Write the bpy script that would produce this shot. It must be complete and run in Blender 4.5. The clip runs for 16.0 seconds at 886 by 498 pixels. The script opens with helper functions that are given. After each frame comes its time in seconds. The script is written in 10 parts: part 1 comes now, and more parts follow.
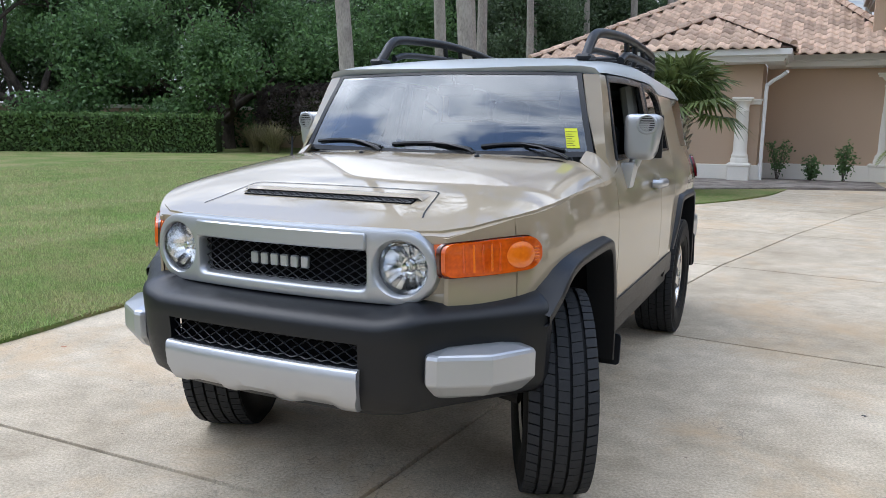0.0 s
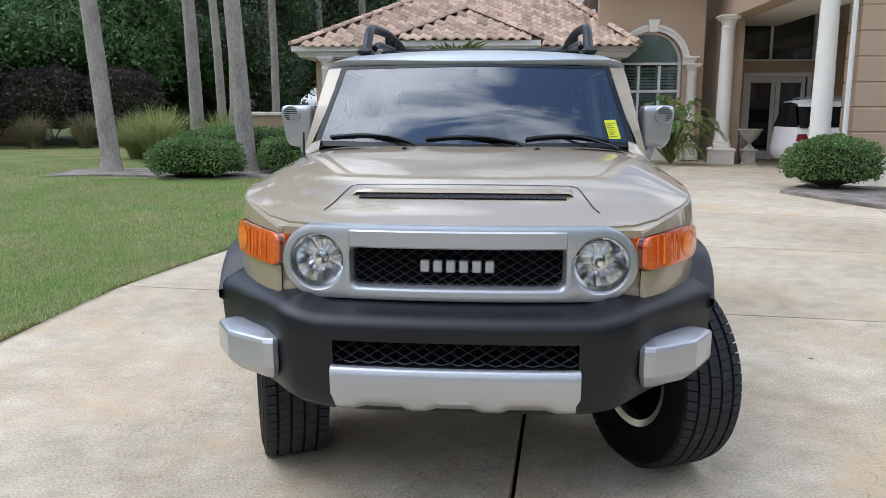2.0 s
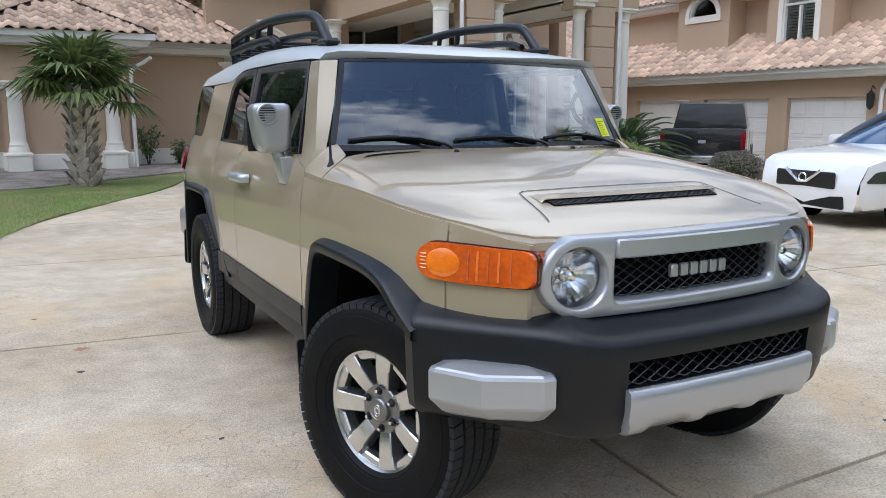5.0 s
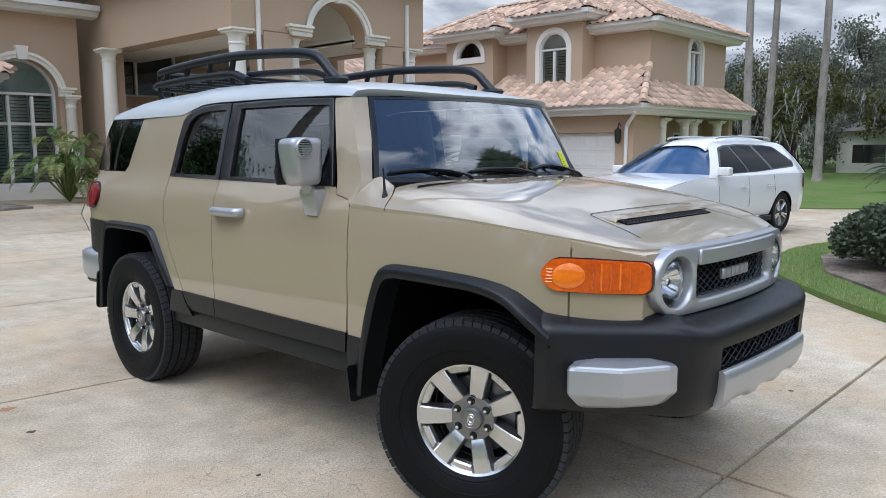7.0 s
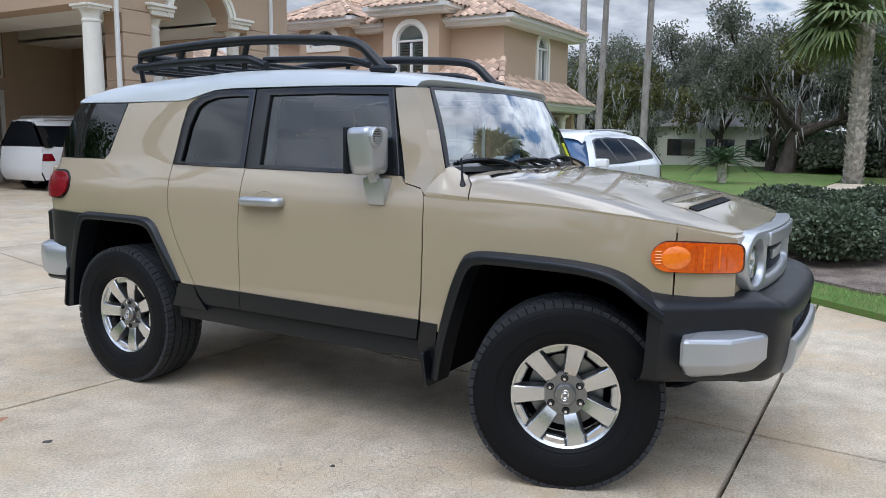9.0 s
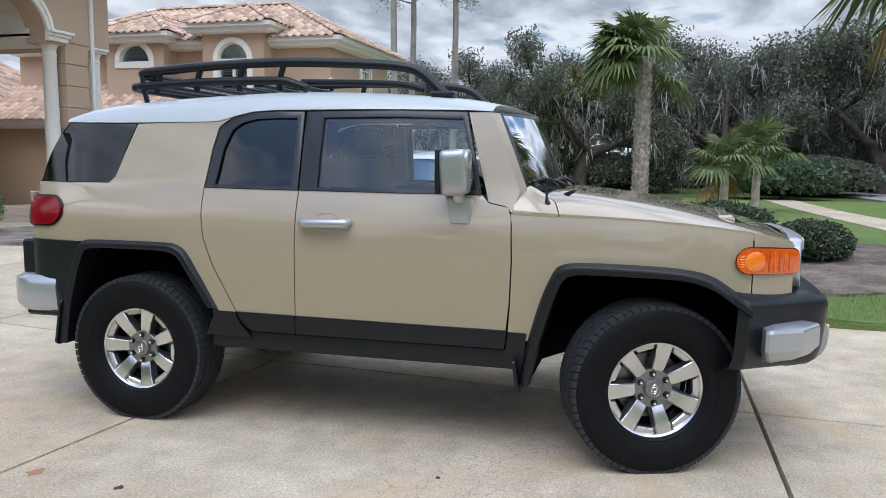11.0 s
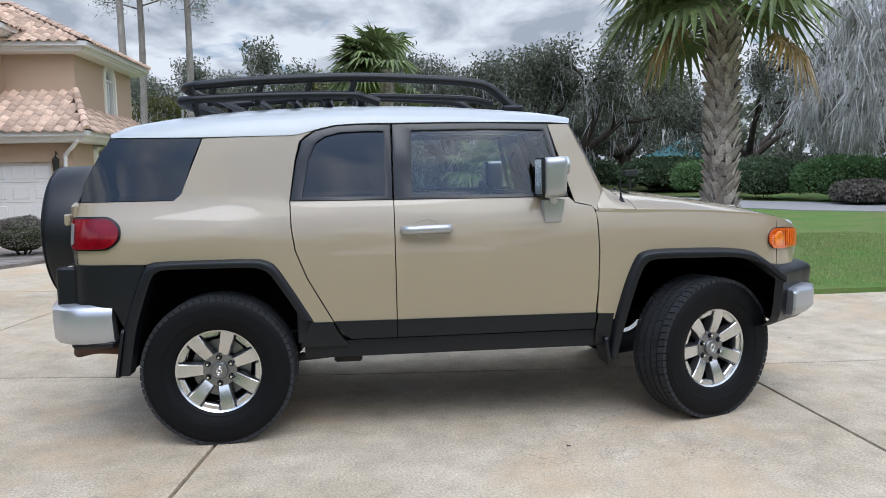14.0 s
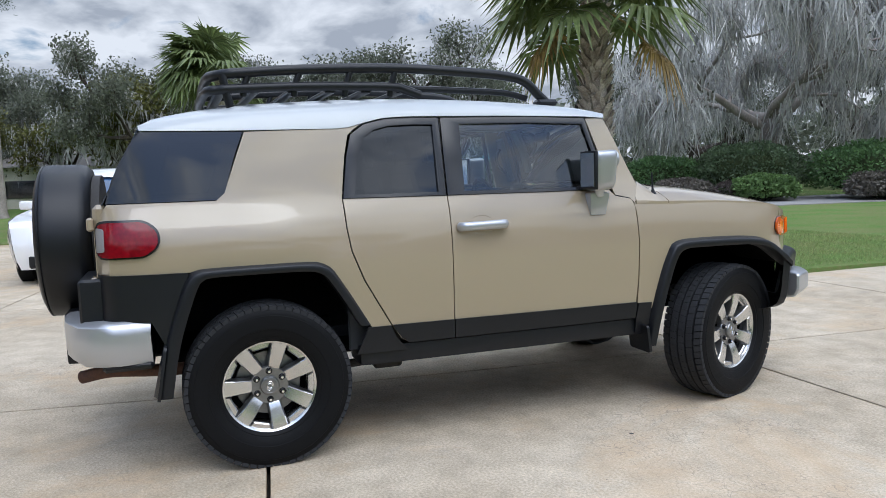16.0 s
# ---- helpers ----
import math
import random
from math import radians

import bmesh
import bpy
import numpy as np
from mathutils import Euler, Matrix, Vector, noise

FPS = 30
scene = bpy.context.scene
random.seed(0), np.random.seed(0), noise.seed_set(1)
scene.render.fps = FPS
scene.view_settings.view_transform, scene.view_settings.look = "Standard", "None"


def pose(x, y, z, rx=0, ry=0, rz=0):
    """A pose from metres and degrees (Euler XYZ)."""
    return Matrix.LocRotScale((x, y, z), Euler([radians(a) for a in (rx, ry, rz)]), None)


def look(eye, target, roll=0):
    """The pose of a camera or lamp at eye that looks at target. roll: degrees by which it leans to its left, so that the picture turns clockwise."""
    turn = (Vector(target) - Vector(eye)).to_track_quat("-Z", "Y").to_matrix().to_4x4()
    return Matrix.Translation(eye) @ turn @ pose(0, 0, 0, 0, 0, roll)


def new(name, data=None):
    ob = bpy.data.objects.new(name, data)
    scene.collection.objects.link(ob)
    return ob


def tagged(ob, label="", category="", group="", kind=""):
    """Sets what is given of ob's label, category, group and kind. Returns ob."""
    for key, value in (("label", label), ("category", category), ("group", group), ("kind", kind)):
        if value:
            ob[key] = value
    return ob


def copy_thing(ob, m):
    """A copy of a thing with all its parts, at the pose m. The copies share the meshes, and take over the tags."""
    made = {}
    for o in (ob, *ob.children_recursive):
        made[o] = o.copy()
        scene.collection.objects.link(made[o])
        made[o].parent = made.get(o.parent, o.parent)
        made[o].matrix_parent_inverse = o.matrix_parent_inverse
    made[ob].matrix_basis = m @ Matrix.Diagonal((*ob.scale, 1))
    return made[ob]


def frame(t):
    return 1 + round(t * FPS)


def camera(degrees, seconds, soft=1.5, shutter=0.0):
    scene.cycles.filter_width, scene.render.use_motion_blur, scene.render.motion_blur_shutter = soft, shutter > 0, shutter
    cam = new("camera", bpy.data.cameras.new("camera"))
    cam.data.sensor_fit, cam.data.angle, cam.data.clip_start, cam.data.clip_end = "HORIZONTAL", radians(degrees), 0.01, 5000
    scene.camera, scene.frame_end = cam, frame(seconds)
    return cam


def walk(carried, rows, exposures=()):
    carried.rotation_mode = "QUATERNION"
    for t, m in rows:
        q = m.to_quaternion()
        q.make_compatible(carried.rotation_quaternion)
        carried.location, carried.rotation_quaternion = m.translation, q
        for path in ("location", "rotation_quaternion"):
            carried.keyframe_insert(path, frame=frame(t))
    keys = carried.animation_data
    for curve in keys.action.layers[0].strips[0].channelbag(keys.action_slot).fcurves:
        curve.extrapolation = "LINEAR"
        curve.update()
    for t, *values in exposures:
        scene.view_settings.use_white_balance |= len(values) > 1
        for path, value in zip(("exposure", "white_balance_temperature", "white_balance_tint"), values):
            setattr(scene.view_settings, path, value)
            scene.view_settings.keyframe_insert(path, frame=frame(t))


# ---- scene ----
cam = camera(59.8, 16.0, 0.8)
PATH = [
    (0, (1.632, -2.838, 1.414), (0.797, -1.049, 1.095), 0.8),
    (0.5, (1.255, -2.968, 1.439), (0.596, -1.108, 1.113), 0.7),
    (1, (0.853, -3.008, 1.437), (0.372, -1.096, 1.106), 0.5),
    (1.5, (0.49, -3.122, 1.437), (0.172, -1.176, 1.101), 0.4),
    (2, (0.136, -3.153, 1.435), (-0.009, -1.189, 1.088), 0.1),
    (2.5, (-0.294, -3.093, 1.432), (-0.253, -1.126, 1.074), 0.0),
    (3, (-0.684, -3.079, 1.436), (-0.463, -1.125, 1.071), -0.1),
    (3.5, (-1.024, -2.942, 1.426), (-0.618, -1.019, 1.057), -0.3),
    (3.7, (-1.16, -2.868, 1.425), (-0.677, -0.961, 1.059), -0.2),
    (5.8, (-2.385, -2.277, 1.44), (-1.191, -0.703, 1.129), -0.2),
    (6, (-2.534, -2.255, 1.452), (-1.281, -0.725, 1.155), -0.2),
    (6.5, (-2.755, -2.084, 1.431), (-1.398, -0.641, 1.156), -0.2),
    (7, (-3.002, -1.911, 1.431), (-1.556, -0.554, 1.169), -0.2),
    (7.5, (-3.311, -1.739, 1.445), (-1.789, -0.468, 1.184), 0.0),
    (8, (-3.455, -1.541, 1.429), (-1.867, -0.356, 1.158), 0.3),
    (8.2, (-3.494, -1.469, 1.433), (-1.883, -0.316, 1.159), 0.4),
    (10.3, (-4.273, -0.416, 1.427), (-2.414, 0.274, 1.164), 0.7),
    (10.5, (-4.356, -0.291, 1.438), (-2.477, 0.346, 1.188), 0.7),
    (11, (-4.416, 0.017, 1.424), (-2.498, 0.535, 1.195), 0.5),
    (11.5, (-4.568, 0.341, 1.43), (-2.617, 0.728, 1.224), 0.2),
    (12, (-4.719, 0.634, 1.458), (-2.744, 0.886, 1.268), -0.1),
    (12.5, (-4.779, 0.988, 1.438), (-2.791, 1.108, 1.254), -0.3),
    (13, (-4.9, 1.31, 1.444), (-2.909, 1.32, 1.258), -0.6),
    (13.5, (-4.956, 1.576, 1.442), (-2.967, 1.486, 1.246), -0.9),
    (14, (-4.936, 1.9, 1.421), (-2.956, 1.701, 1.215), -1.2),
    (14.5, (-4.906, 2.246, 1.41), (-2.945, 1.922, 1.19), -1.6),
    (15, (-4.817, 2.535, 1.423), (-2.882, 2.084, 1.196), -1.8),
    (15.5, (-4.669, 2.744, 1.407), (-2.755, 2.206, 1.194), -1.9),
    (16, (-4.565, 3.068, 1.4), (-2.684, 2.418, 1.194), -1.8),
]
walk(cam, [(t, look(eye, target, roll)) for t, eye, target, roll in PATH], [(0, 0.95, 5880, 10), (3.5, 0.86, 5950, 10), (7, 0.76, 5820, 10), (10.5, 0.86, 5830, 10), (13, 0.86, 5850, 10), (16, 0.83, 5870, 10)])

# world: broken cloud over a pale blue sky, and a soft sun
world = bpy.data.worlds.new("sky")
scene.world = world
world.use_nodes = True
SUN_EL, SUN_AZ = 58.0, 272.0
wn, wl = world.node_tree.nodes, world.node_tree.links
wn.clear()


def wnode(kind, **kw):
    n = wn.new(kind)
    for k, v in kw.items():
        n.inputs[k].default_value = v
    return n


w_out = wn.new("ShaderNodeOutputWorld")
w_bg = wnode("ShaderNodeBackground", Strength=1.0)
w_sky = wn.new("ShaderNodeTexSky")
w_sky.sky_type, w_sky.sun_disc = "NISHITA", False
w_sky.sun_elevation, w_sky.sun_rotation = radians(SUN_EL), radians(SUN_AZ)
w_gain = wn.new("ShaderNodeVectorMath")
w_gain.operation = "SCALE"
w_gain.inputs["Scale"].default_value = 0.075
wl.new(w_sky.outputs[0], w_gain.inputs[0])
w_tc = wn.new("ShaderNodeTexCoord")
w_sep = wn.new("ShaderNodeSeparateXYZ")
wl.new(w_tc.outputs["Generated"], w_sep.inputs[0])
w_up = wn.new("ShaderNodeMath")
w_up.operation = "MAXIMUM"
w_up.inputs[1].default_value = 0.0
wl.new(w_sep.outputs[2], w_up.inputs[0])
w_add = wn.new("ShaderNodeMath")
w_add.operation = "ADD"
w_add.inputs[1].default_value = 0.16
wl.new(w_up.outputs[0], w_add.inputs[0])
w_div = wn.new("ShaderNodeVectorMath")
w_div.operation = "DIVIDE"
w_cmb = wn.new("ShaderNodeCombineXYZ")
for k in range(3):
    wl.new(w_add.outputs[0], w_cmb.inputs[k])
wl.new(w_tc.outputs["Generated"], w_div.inputs[0])
wl.new(w_cmb.outputs[0], w_div.inputs[1])
w_map = wnode("ShaderNodeMapping", Scale=(0.55, 0.8, 0.2), Location=(3.1, 1.7, 0.0), Rotation=(0, 0, 0.5))
wl.new(w_div.outputs[0], w_map.inputs[0])
w_n1 = wnode("ShaderNodeTexNoise", Scale=2.9, Detail=8.0, Roughness=0.55, Distortion=0.35)
w_n2 = wnode("ShaderNodeTexNoise", Scale=4.6, Detail=7.0, Roughness=0.52, Distortion=0.2)
wl.new(w_map.outputs[0], w_n1.inputs["Vector"])
wl.new(w_map.outputs[0], w_n2.inputs["Vector"])
w_cover = wn.new("ShaderNodeValToRGB")
w_cover.color_ramp.elements[0].position, w_cover.color_ramp.elements[1].position = 0.44, 0.54
w_low = wn.new("ShaderNodeMapRange")
w_low.inputs[1].default_value, w_low.inputs[2].default_value = 0.12, 0.38
w_low.inputs[3].default_value, w_low.inputs[4].default_value = 0.16, 0.0
wl.new(w_up.outputs[0], w_low.inputs[0])
w_thick = wn.new("ShaderNodeMath")
w_thick.operation = "ADD"
wl.new(w_n1.outputs[0], w_thick.inputs[0])
wl.new(w_low.outputs[0], w_thick.inputs[1])
wl.new(w_thick.outputs[0], w_cover.inputs[0])
w_shade = wn.new("ShaderNodeValToRGB")
e = w_shade.color_ramp.elements
e[0].position, e[0].color = 0.37, (0.37, 0.395, 0.435, 1)
e[1].position, e[1].color = 0.60, (0.76, 0.768, 0.78, 1)
wl.new(w_n2.outputs[0], w_shade.inputs[0])
w_mix = wn.new("ShaderNodeMix")
w_mix.data_type = "RGBA"
wl.new(w_cover.outputs[0], w_mix.inputs[0])
wl.new(w_gain.outputs[0], w_mix.inputs[6])
wl.new(w_shade.outputs[0], w_mix.inputs[7])
w_lift = wn.new("ShaderNodeMapRange")
w_lift.inputs[1].default_value, w_lift.inputs[2].default_value = 0.20, 0.66
w_lift.inputs[3].default_value, w_lift.inputs[4].default_value = 0.60, 1.72
wl.new(w_up.outputs[0], w_lift.inputs[0])
w_all = wn.new("ShaderNodeVectorMath")
w_all.operation = "SCALE"
wl.new(w_mix.outputs[2], w_all.inputs[0])
wl.new(w_lift.outputs[0], w_all.inputs["Scale"])
# the veiled sun brightens the cloud round it
w_dot = wn.new("ShaderNodeVectorMath")
w_dot.operation = "DOT_PRODUCT"
wl.new(w_tc.outputs["Generated"], w_dot.inputs[0])
w_dot.inputs[1].default_value = (math.sin(radians(SUN_AZ)) * math.cos(radians(SUN_EL)), math.cos(radians(SUN_AZ)) * math.cos(radians(SUN_EL)), math.sin(radians(SUN_EL)))
w_glow = wn.new("ShaderNodeMapRange")
w_glow.interpolation_type = "SMOOTHSTEP"
w_glow.inputs[1].default_value, w_glow.inputs[2].default_value = 0.35, 1.0
w_glow.inputs[3].default_value, w_glow.inputs[4].default_value = 1.0, 1.35
wl.new(w_dot.outputs["Value"], w_glow.inputs[0])
w_veil = wn.new("ShaderNodeVectorMath")
w_veil.operation = "SCALE"
wl.new(w_all.outputs[0], w_veil.inputs[0])
wl.new(w_glow.outputs[0], w_veil.inputs["Scale"])
wl.new(w_veil.outputs[0], w_bg.inputs[0])
wl.new(w_bg.outputs[0], w_out.inputs[0])

sun = new("sun", bpy.data.lights.new("sun", "SUN"))
sun.data.energy, sun.data.angle, sun.data.color = 0.5, radians(40), (1.0, 0.97, 0.93)
az, el = radians(SUN_AZ), radians(SUN_EL)
sun_from = Vector((math.sin(az) * math.cos(el), math.cos(az) * math.cos(el), math.sin(el)))
sun.matrix_basis = look(sun_from * 60, (0, 0, 0))


# ---- small builders ----
def thing(name, label, category, at=(0, 0, 0), group="", kind=""):
    ob = new(name)
    ob.empty_display_size = 0.1
    ob.location = at
    return tagged(ob, label, category, group, kind)


def world_of(ob):
    m = ob.matrix_basis.copy()
    if ob.parent:
        m = world_of(ob.parent) @ ob.matrix_parent_inverse @ m
    return m


def part(name, bm, material, parent=None, label="", sharp=35.0, kind=""):
    """Links a bmesh, given in world places, as one mesh object under its thing."""
    me = bpy.data.meshes.new(name)
    bm.normal_update()
    if sharp:
        lim = radians(sharp)
        for ed in bm.edges:
            if len(ed.link_faces) == 2 and ed.calc_face_angle(0.0) > lim:
                ed.smooth = False
        for f in bm.faces:
            f.smooth = True
    bm.to_mesh(me)
    bm.free()
    for m in material if isinstance(material, (list, tuple)) else (material,):
        me.materials.append(m)
    ob = new(name, me)
    if parent is not None:
        ob.parent = parent
        ob.matrix_parent_inverse = world_of(parent).inverted()
    return tagged(ob, label, kind=kind)


def raw(name, verts, faces, material, parent=None, label="", smooth=False, kind=""):
    """One mesh object from plain arrays, for large counts."""
    me = bpy.data.meshes.new(name)
    me.from_pydata(verts, [], faces)
    if smooth:
        me.polygons.foreach_set("use_smooth", [True] * len(me.polygons))
    me.materials.append(material)
    ob = new(name, me)
    if parent is not None:
        ob.parent = parent
        ob.matrix_parent_inverse = world_of(parent).inverted()
    return tagged(ob, label, kind=kind)


def B():
    return bmesh.new()


def box(bm, lo, hi, bevel=0.0, m=None, seg=1):
    lo, hi = Vector(lo), Vector(hi)
    c, d = (lo + hi) / 2, hi - lo
    r = bmesh.ops.create_cube(bm, size=1.0, matrix=Matrix.Translation(c) @ Matrix.Diagonal((*d, 1)))
    vs = r["verts"]
    if bevel:
        es = list({ed for v in vs for ed in v.link_edges})
        r = bmesh.ops.bevel(bm, geom=es, offset=bevel, segments=seg, affect="EDGES", profile=0.7)
        vs = list({v for f in r["faces"] for v in f.verts} | {v for v in vs if v.is_valid})
    if m is not None:
        bmesh.ops.transform(bm, matrix=m, verts=vs)
    return vs


def tube(bm, pts, radius, segs=8, cap=True, flat=1.0, closed=False):
    """A swept tube along points; radius one number or one per point."""
    pts = [Vector(p) for p in pts]
    n = len(pts)
    rad = radius if isinstance(radius, (list, tuple)) else [radius] * n
    rings, side = [], None
    for i, p in enumerate(pts):
        a = pts[i - 1] if (i > 0 or closed) else p
        b = pts[(i + 1) % n] if (i < n - 1 or closed) else p
        d = (b - a).normalized()
        if side is None:
            side = d.orthogonal().normalized() if abs(d.z) > 0.95 else d.cross(Vector((0, 0, 1))).normalized()
        side = (side - d * side.dot(d)).normalized()
        up = side.cross(d).normalized()
        rings.append([bm.verts.new(p + (side * math.cos(2 * math.pi * k / segs) + up * flat * math.sin(2 * math.pi * k / segs)) * rad[i]) for k in range(segs)])
    last = n if closed else n - 1
    for i in range(last):
        ra, rb = rings[i], rings[(i + 1) % n]
        for k in range(segs):
            bm.faces.new((ra[k], ra[(k + 1) % segs], rb[(k + 1) % segs], rb[k]))
    if cap and not closed:
        bm.faces.new(list(reversed(rings[0])))
        bm.faces.new(rings[-1])
    return [v for r in rings for v in r]


def lathe(bm, profile, segs=24, m=None, ring=True):
    """Turns (radius, height) pairs about z."""
    rows = []
    for r, z in profile:
        if r < 1e-5:
            rows.append([bm.verts.new((0, 0, z))])
        else:
            rows.append([bm.verts.new((r * math.cos(2 * math.pi * k / segs), r * math.sin(2 * math.pi * k / segs), z)) for k in range(segs)])
    for a, b in zip(rows, rows[1:]):
        for k in range(segs):
            k2 = (k + 1) % segs
            if len(a) == 1 and len(b) == 1:
                continue
            if len(a) == 1:
                bm.faces.new((a[0], b[k], b[k2]))
            elif len(b) == 1:
                bm.faces.new((a[k], a[k2], b[0]))
            else:
                bm.faces.new((a[k], a[k2], b[k2], b[k]))
    vs = [v for r in rows for v in r]
    if m is not None:
        bmesh.ops.transform(bm, matrix=m, verts=vs)
    return vs


def prism(bm, outline, thick, m=None):
    """A flat outline (x, y) raised from z = 0 to thick."""
    a = [bm.verts.new((x, y, 0)) for x, y in outline]
    b = [bm.verts.new((x, y, thick)) for x, y in outline]
    n = len(a)
    bm.faces.new(list(reversed(a)))
    bm.faces.new(b)
    for k in range(n):
        bm.faces.new((a[k], a[(k + 1) % n], b[(k + 1) % n], b[k]))
    if m is not None:
        bmesh.ops.transform(bm, matrix=m, verts=a + b)
    bmesh.ops.recalc_face_normals(bm, faces=list({f for v in a + b for f in v.link_faces}))
    return a + b


def smooth_line(pts, n=6):
    """A rounded line through the points (Catmull-Rom)."""
    P = [Vector(p) for p in pts]
    P = [P[0] * 2 - P[1]] + P + [P[-1] * 2 - P[-2]]
    out = []
    for i in range(1, len(P) - 2):
        for k in range(n):
            t = k / n
            a, b, c, d = P[i - 1], P[i], P[i + 1], P[i + 2]
            out.append(0.5 * ((2 * b) + (c - a) * t + (2 * a - 5 * b + 4 * c - d) * t * t + (3 * b - a - 3 * c + d) * t ** 3))
    out.append(P[-2])
    return out


def lerp_table(table, v):
    """Piecewise linear reading of (key, value) pairs."""
    if v <= table[0][0]:
        return table[0][1]
    for (a, x), (b, y) in zip(table, table[1:]):
        if v <= b:
            return x + (y - x) * (v - a) / (b - a)
    return table[-1][1]


def ease_table(table, v):
    """The same with a smooth (monotone cubic) course."""
    n = len(table)
    if v <= table[0][0]:
        return table[0][1]
    if v >= table[-1][0]:
        return table[-1][1]
    for i in range(n - 1):
        if v <= table[i + 1][0]:
            break
    h = [table[k + 1][0] - table[k][0] for k in range(n - 1)]
    s = [(table[k + 1][1] - table[k][1]) / h[k] for k in range(n - 1)]

    def slope(k):
        if k == 0:
            return s[0]
        if k == n - 1:
            return s[-1]
        if s[k - 1] * s[k] <= 0:
            return 0.0
        return 2 * s[k - 1] * s[k] / (s[k - 1] + s[k])
    t = (v - table[i][0]) / h[i]
    m0, m1 = slope(i) * h[i], slope(i + 1) * h[i]
    return (2 * t ** 3 - 3 * t * t + 1) * table[i][1] + (t ** 3 - 2 * t * t + t) * m0 + (3 * t * t - 2 * t ** 3) * table[i + 1][1] + (t ** 3 - t * t) * m1


def strip(bm, rows, close=False):
    """Faces between rows of equal count of points."""
    vv = [[bm.verts.new(p) for p in r] for r in rows]
    for a, b in zip(vv, vv[1:]):
        n = len(a)
        for k in range(n if close else n - 1):
            bm.faces.new((a[k], a[(k + 1) % n], b[(k + 1) % n], b[k]))
    return vv


# ---- materials ----
def nodes_of(name):
    m = bpy.data.materials.new(name)
    m.use_nodes = True
    nt = m.node_tree
    return m, nt.nodes, nt.links, nt.nodes["Principled BSDF"]


def surface(name, col, col2=None, scale=6.0, fine=80.0, rough=0.6, rough_var=0.1, metal=0.0, bump=0.0, bump_scale=None, spec=0.5, coat=0.0, amount=0.5, per_object=0.0, per_island=0.0, stretch=(1, 1, 1), trans=0.0, ior=1.45, detail=6.0):
    """A surface with broad and fine variation of colour, roughness and relief, in metres."""
    m, N, L, bs = nodes_of(name)
    col2 = col2 or tuple(c * 0.75 for c in col)
    tc = N.new("ShaderNodeTexCoord")
    mp = N.new("ShaderNodeMapping")
    mp.inputs["Scale"].default_value = stretch
    L.new(tc.outputs["Object"], mp.inputs[0])
    n1 = N.new("ShaderNodeTexNoise")
    n1.inputs["Scale"].default_value, n1.inputs["Detail"].default_value = scale, detail
    n2 = N.new("ShaderNodeTexNoise")
    n2.inputs["Scale"].default_value, n2.inputs["Detail"].default_value = fine, 3.0
    for n in (n1, n2):
        L.new(mp.outputs[0], n.inputs["Vector"])
    mix = N.new("ShaderNodeMath")
    mix.operation = "MULTIPLY_ADD"
    mix.inputs[1].default_value = 0.45
    L.new(n2.outputs[0], mix.inputs[0])
    half = N.new("ShaderNodeMath")
    half.operation = "MULTIPLY"
    half.inputs[1].default_value = 0.55
    L.new(n1.outputs[0], half.inputs[0])
    L.new(half.outputs[0], mix.inputs[2])
    ramp = N.new("ShaderNodeValToRGB")
    r = ramp.color_ramp.elements
    r[0].position, r[1].position = 0.5 - 0.32 * (1.15 - amount), 0.5 + 0.32 * (1.15 - amount)
    r[0].color, r[1].color = (*col2, 1), (*col, 1)
    L.new(mix.outputs[0], ramp.inputs[0])
    out = ramp.outputs[0]
    if per_object or per_island:
        if per_object:
            src = N.new("ShaderNodeObjectInfo").outputs["Random"]
        else:
            src = N.new("ShaderNodeNewGeometry").outputs["Random Per Island"]
        k = per_object or per_island
        rg = N.new("ShaderNodeMapRange")
        rg.inputs[3].default_value, rg.inputs[4].default_value = 1 - k, 1 + k
        L.new(src, rg.inputs[0])
        hs = N.new("ShaderNodeHueSaturation")
        L.new(out, hs.inputs["Color"])
        L.new(rg.outputs[0], hs.inputs["Value"])
        out = hs.outputs[0]
    L.new(out, bs.inputs["Base Color"])
    rr = N.new("ShaderNodeMapRange")
    rr.inputs[3].default_value, rr.inputs[4].default_value = max(0.02, rough - rough_var), min(1.0, rough + rough_var)
    L.new(n1.outputs[0], rr.inputs[0])
    L.new(rr.outputs[0], bs.inputs["Roughness"])
    bs.inputs["Metallic"].default_value = metal
    bs.inputs["Specular IOR Level"].default_value = spec
    bs.inputs["Coat Weight"].default_value = coat
    bs.inputs["Coat Roughness"].default_value = 0.03
    if trans:
        bs.inputs["Transmission Weight"].default_value = trans
        bs.inputs["IOR"].default_value = ior
    if bump:
        bp = N.new("ShaderNodeBump")
        bp.inputs["Strength"].default_value, bp.inputs["Distance"].default_value = 1.0, bump
        if bump_scale:
            n3 = N.new("ShaderNodeTexNoise")
            n3.inputs["Scale"].default_value, n3.inputs["Detail"].default_value = bump_scale, 4.0
            L.new(mp.outputs[0], n3.inputs["Vector"])
            L.new(n3.outputs[0], bp.inputs["Height"])
        else:
            L.new(mix.outputs[0], bp.inputs["Height"])
        L.new(bp.outputs[0], bs.inputs["Normal"])
    return m


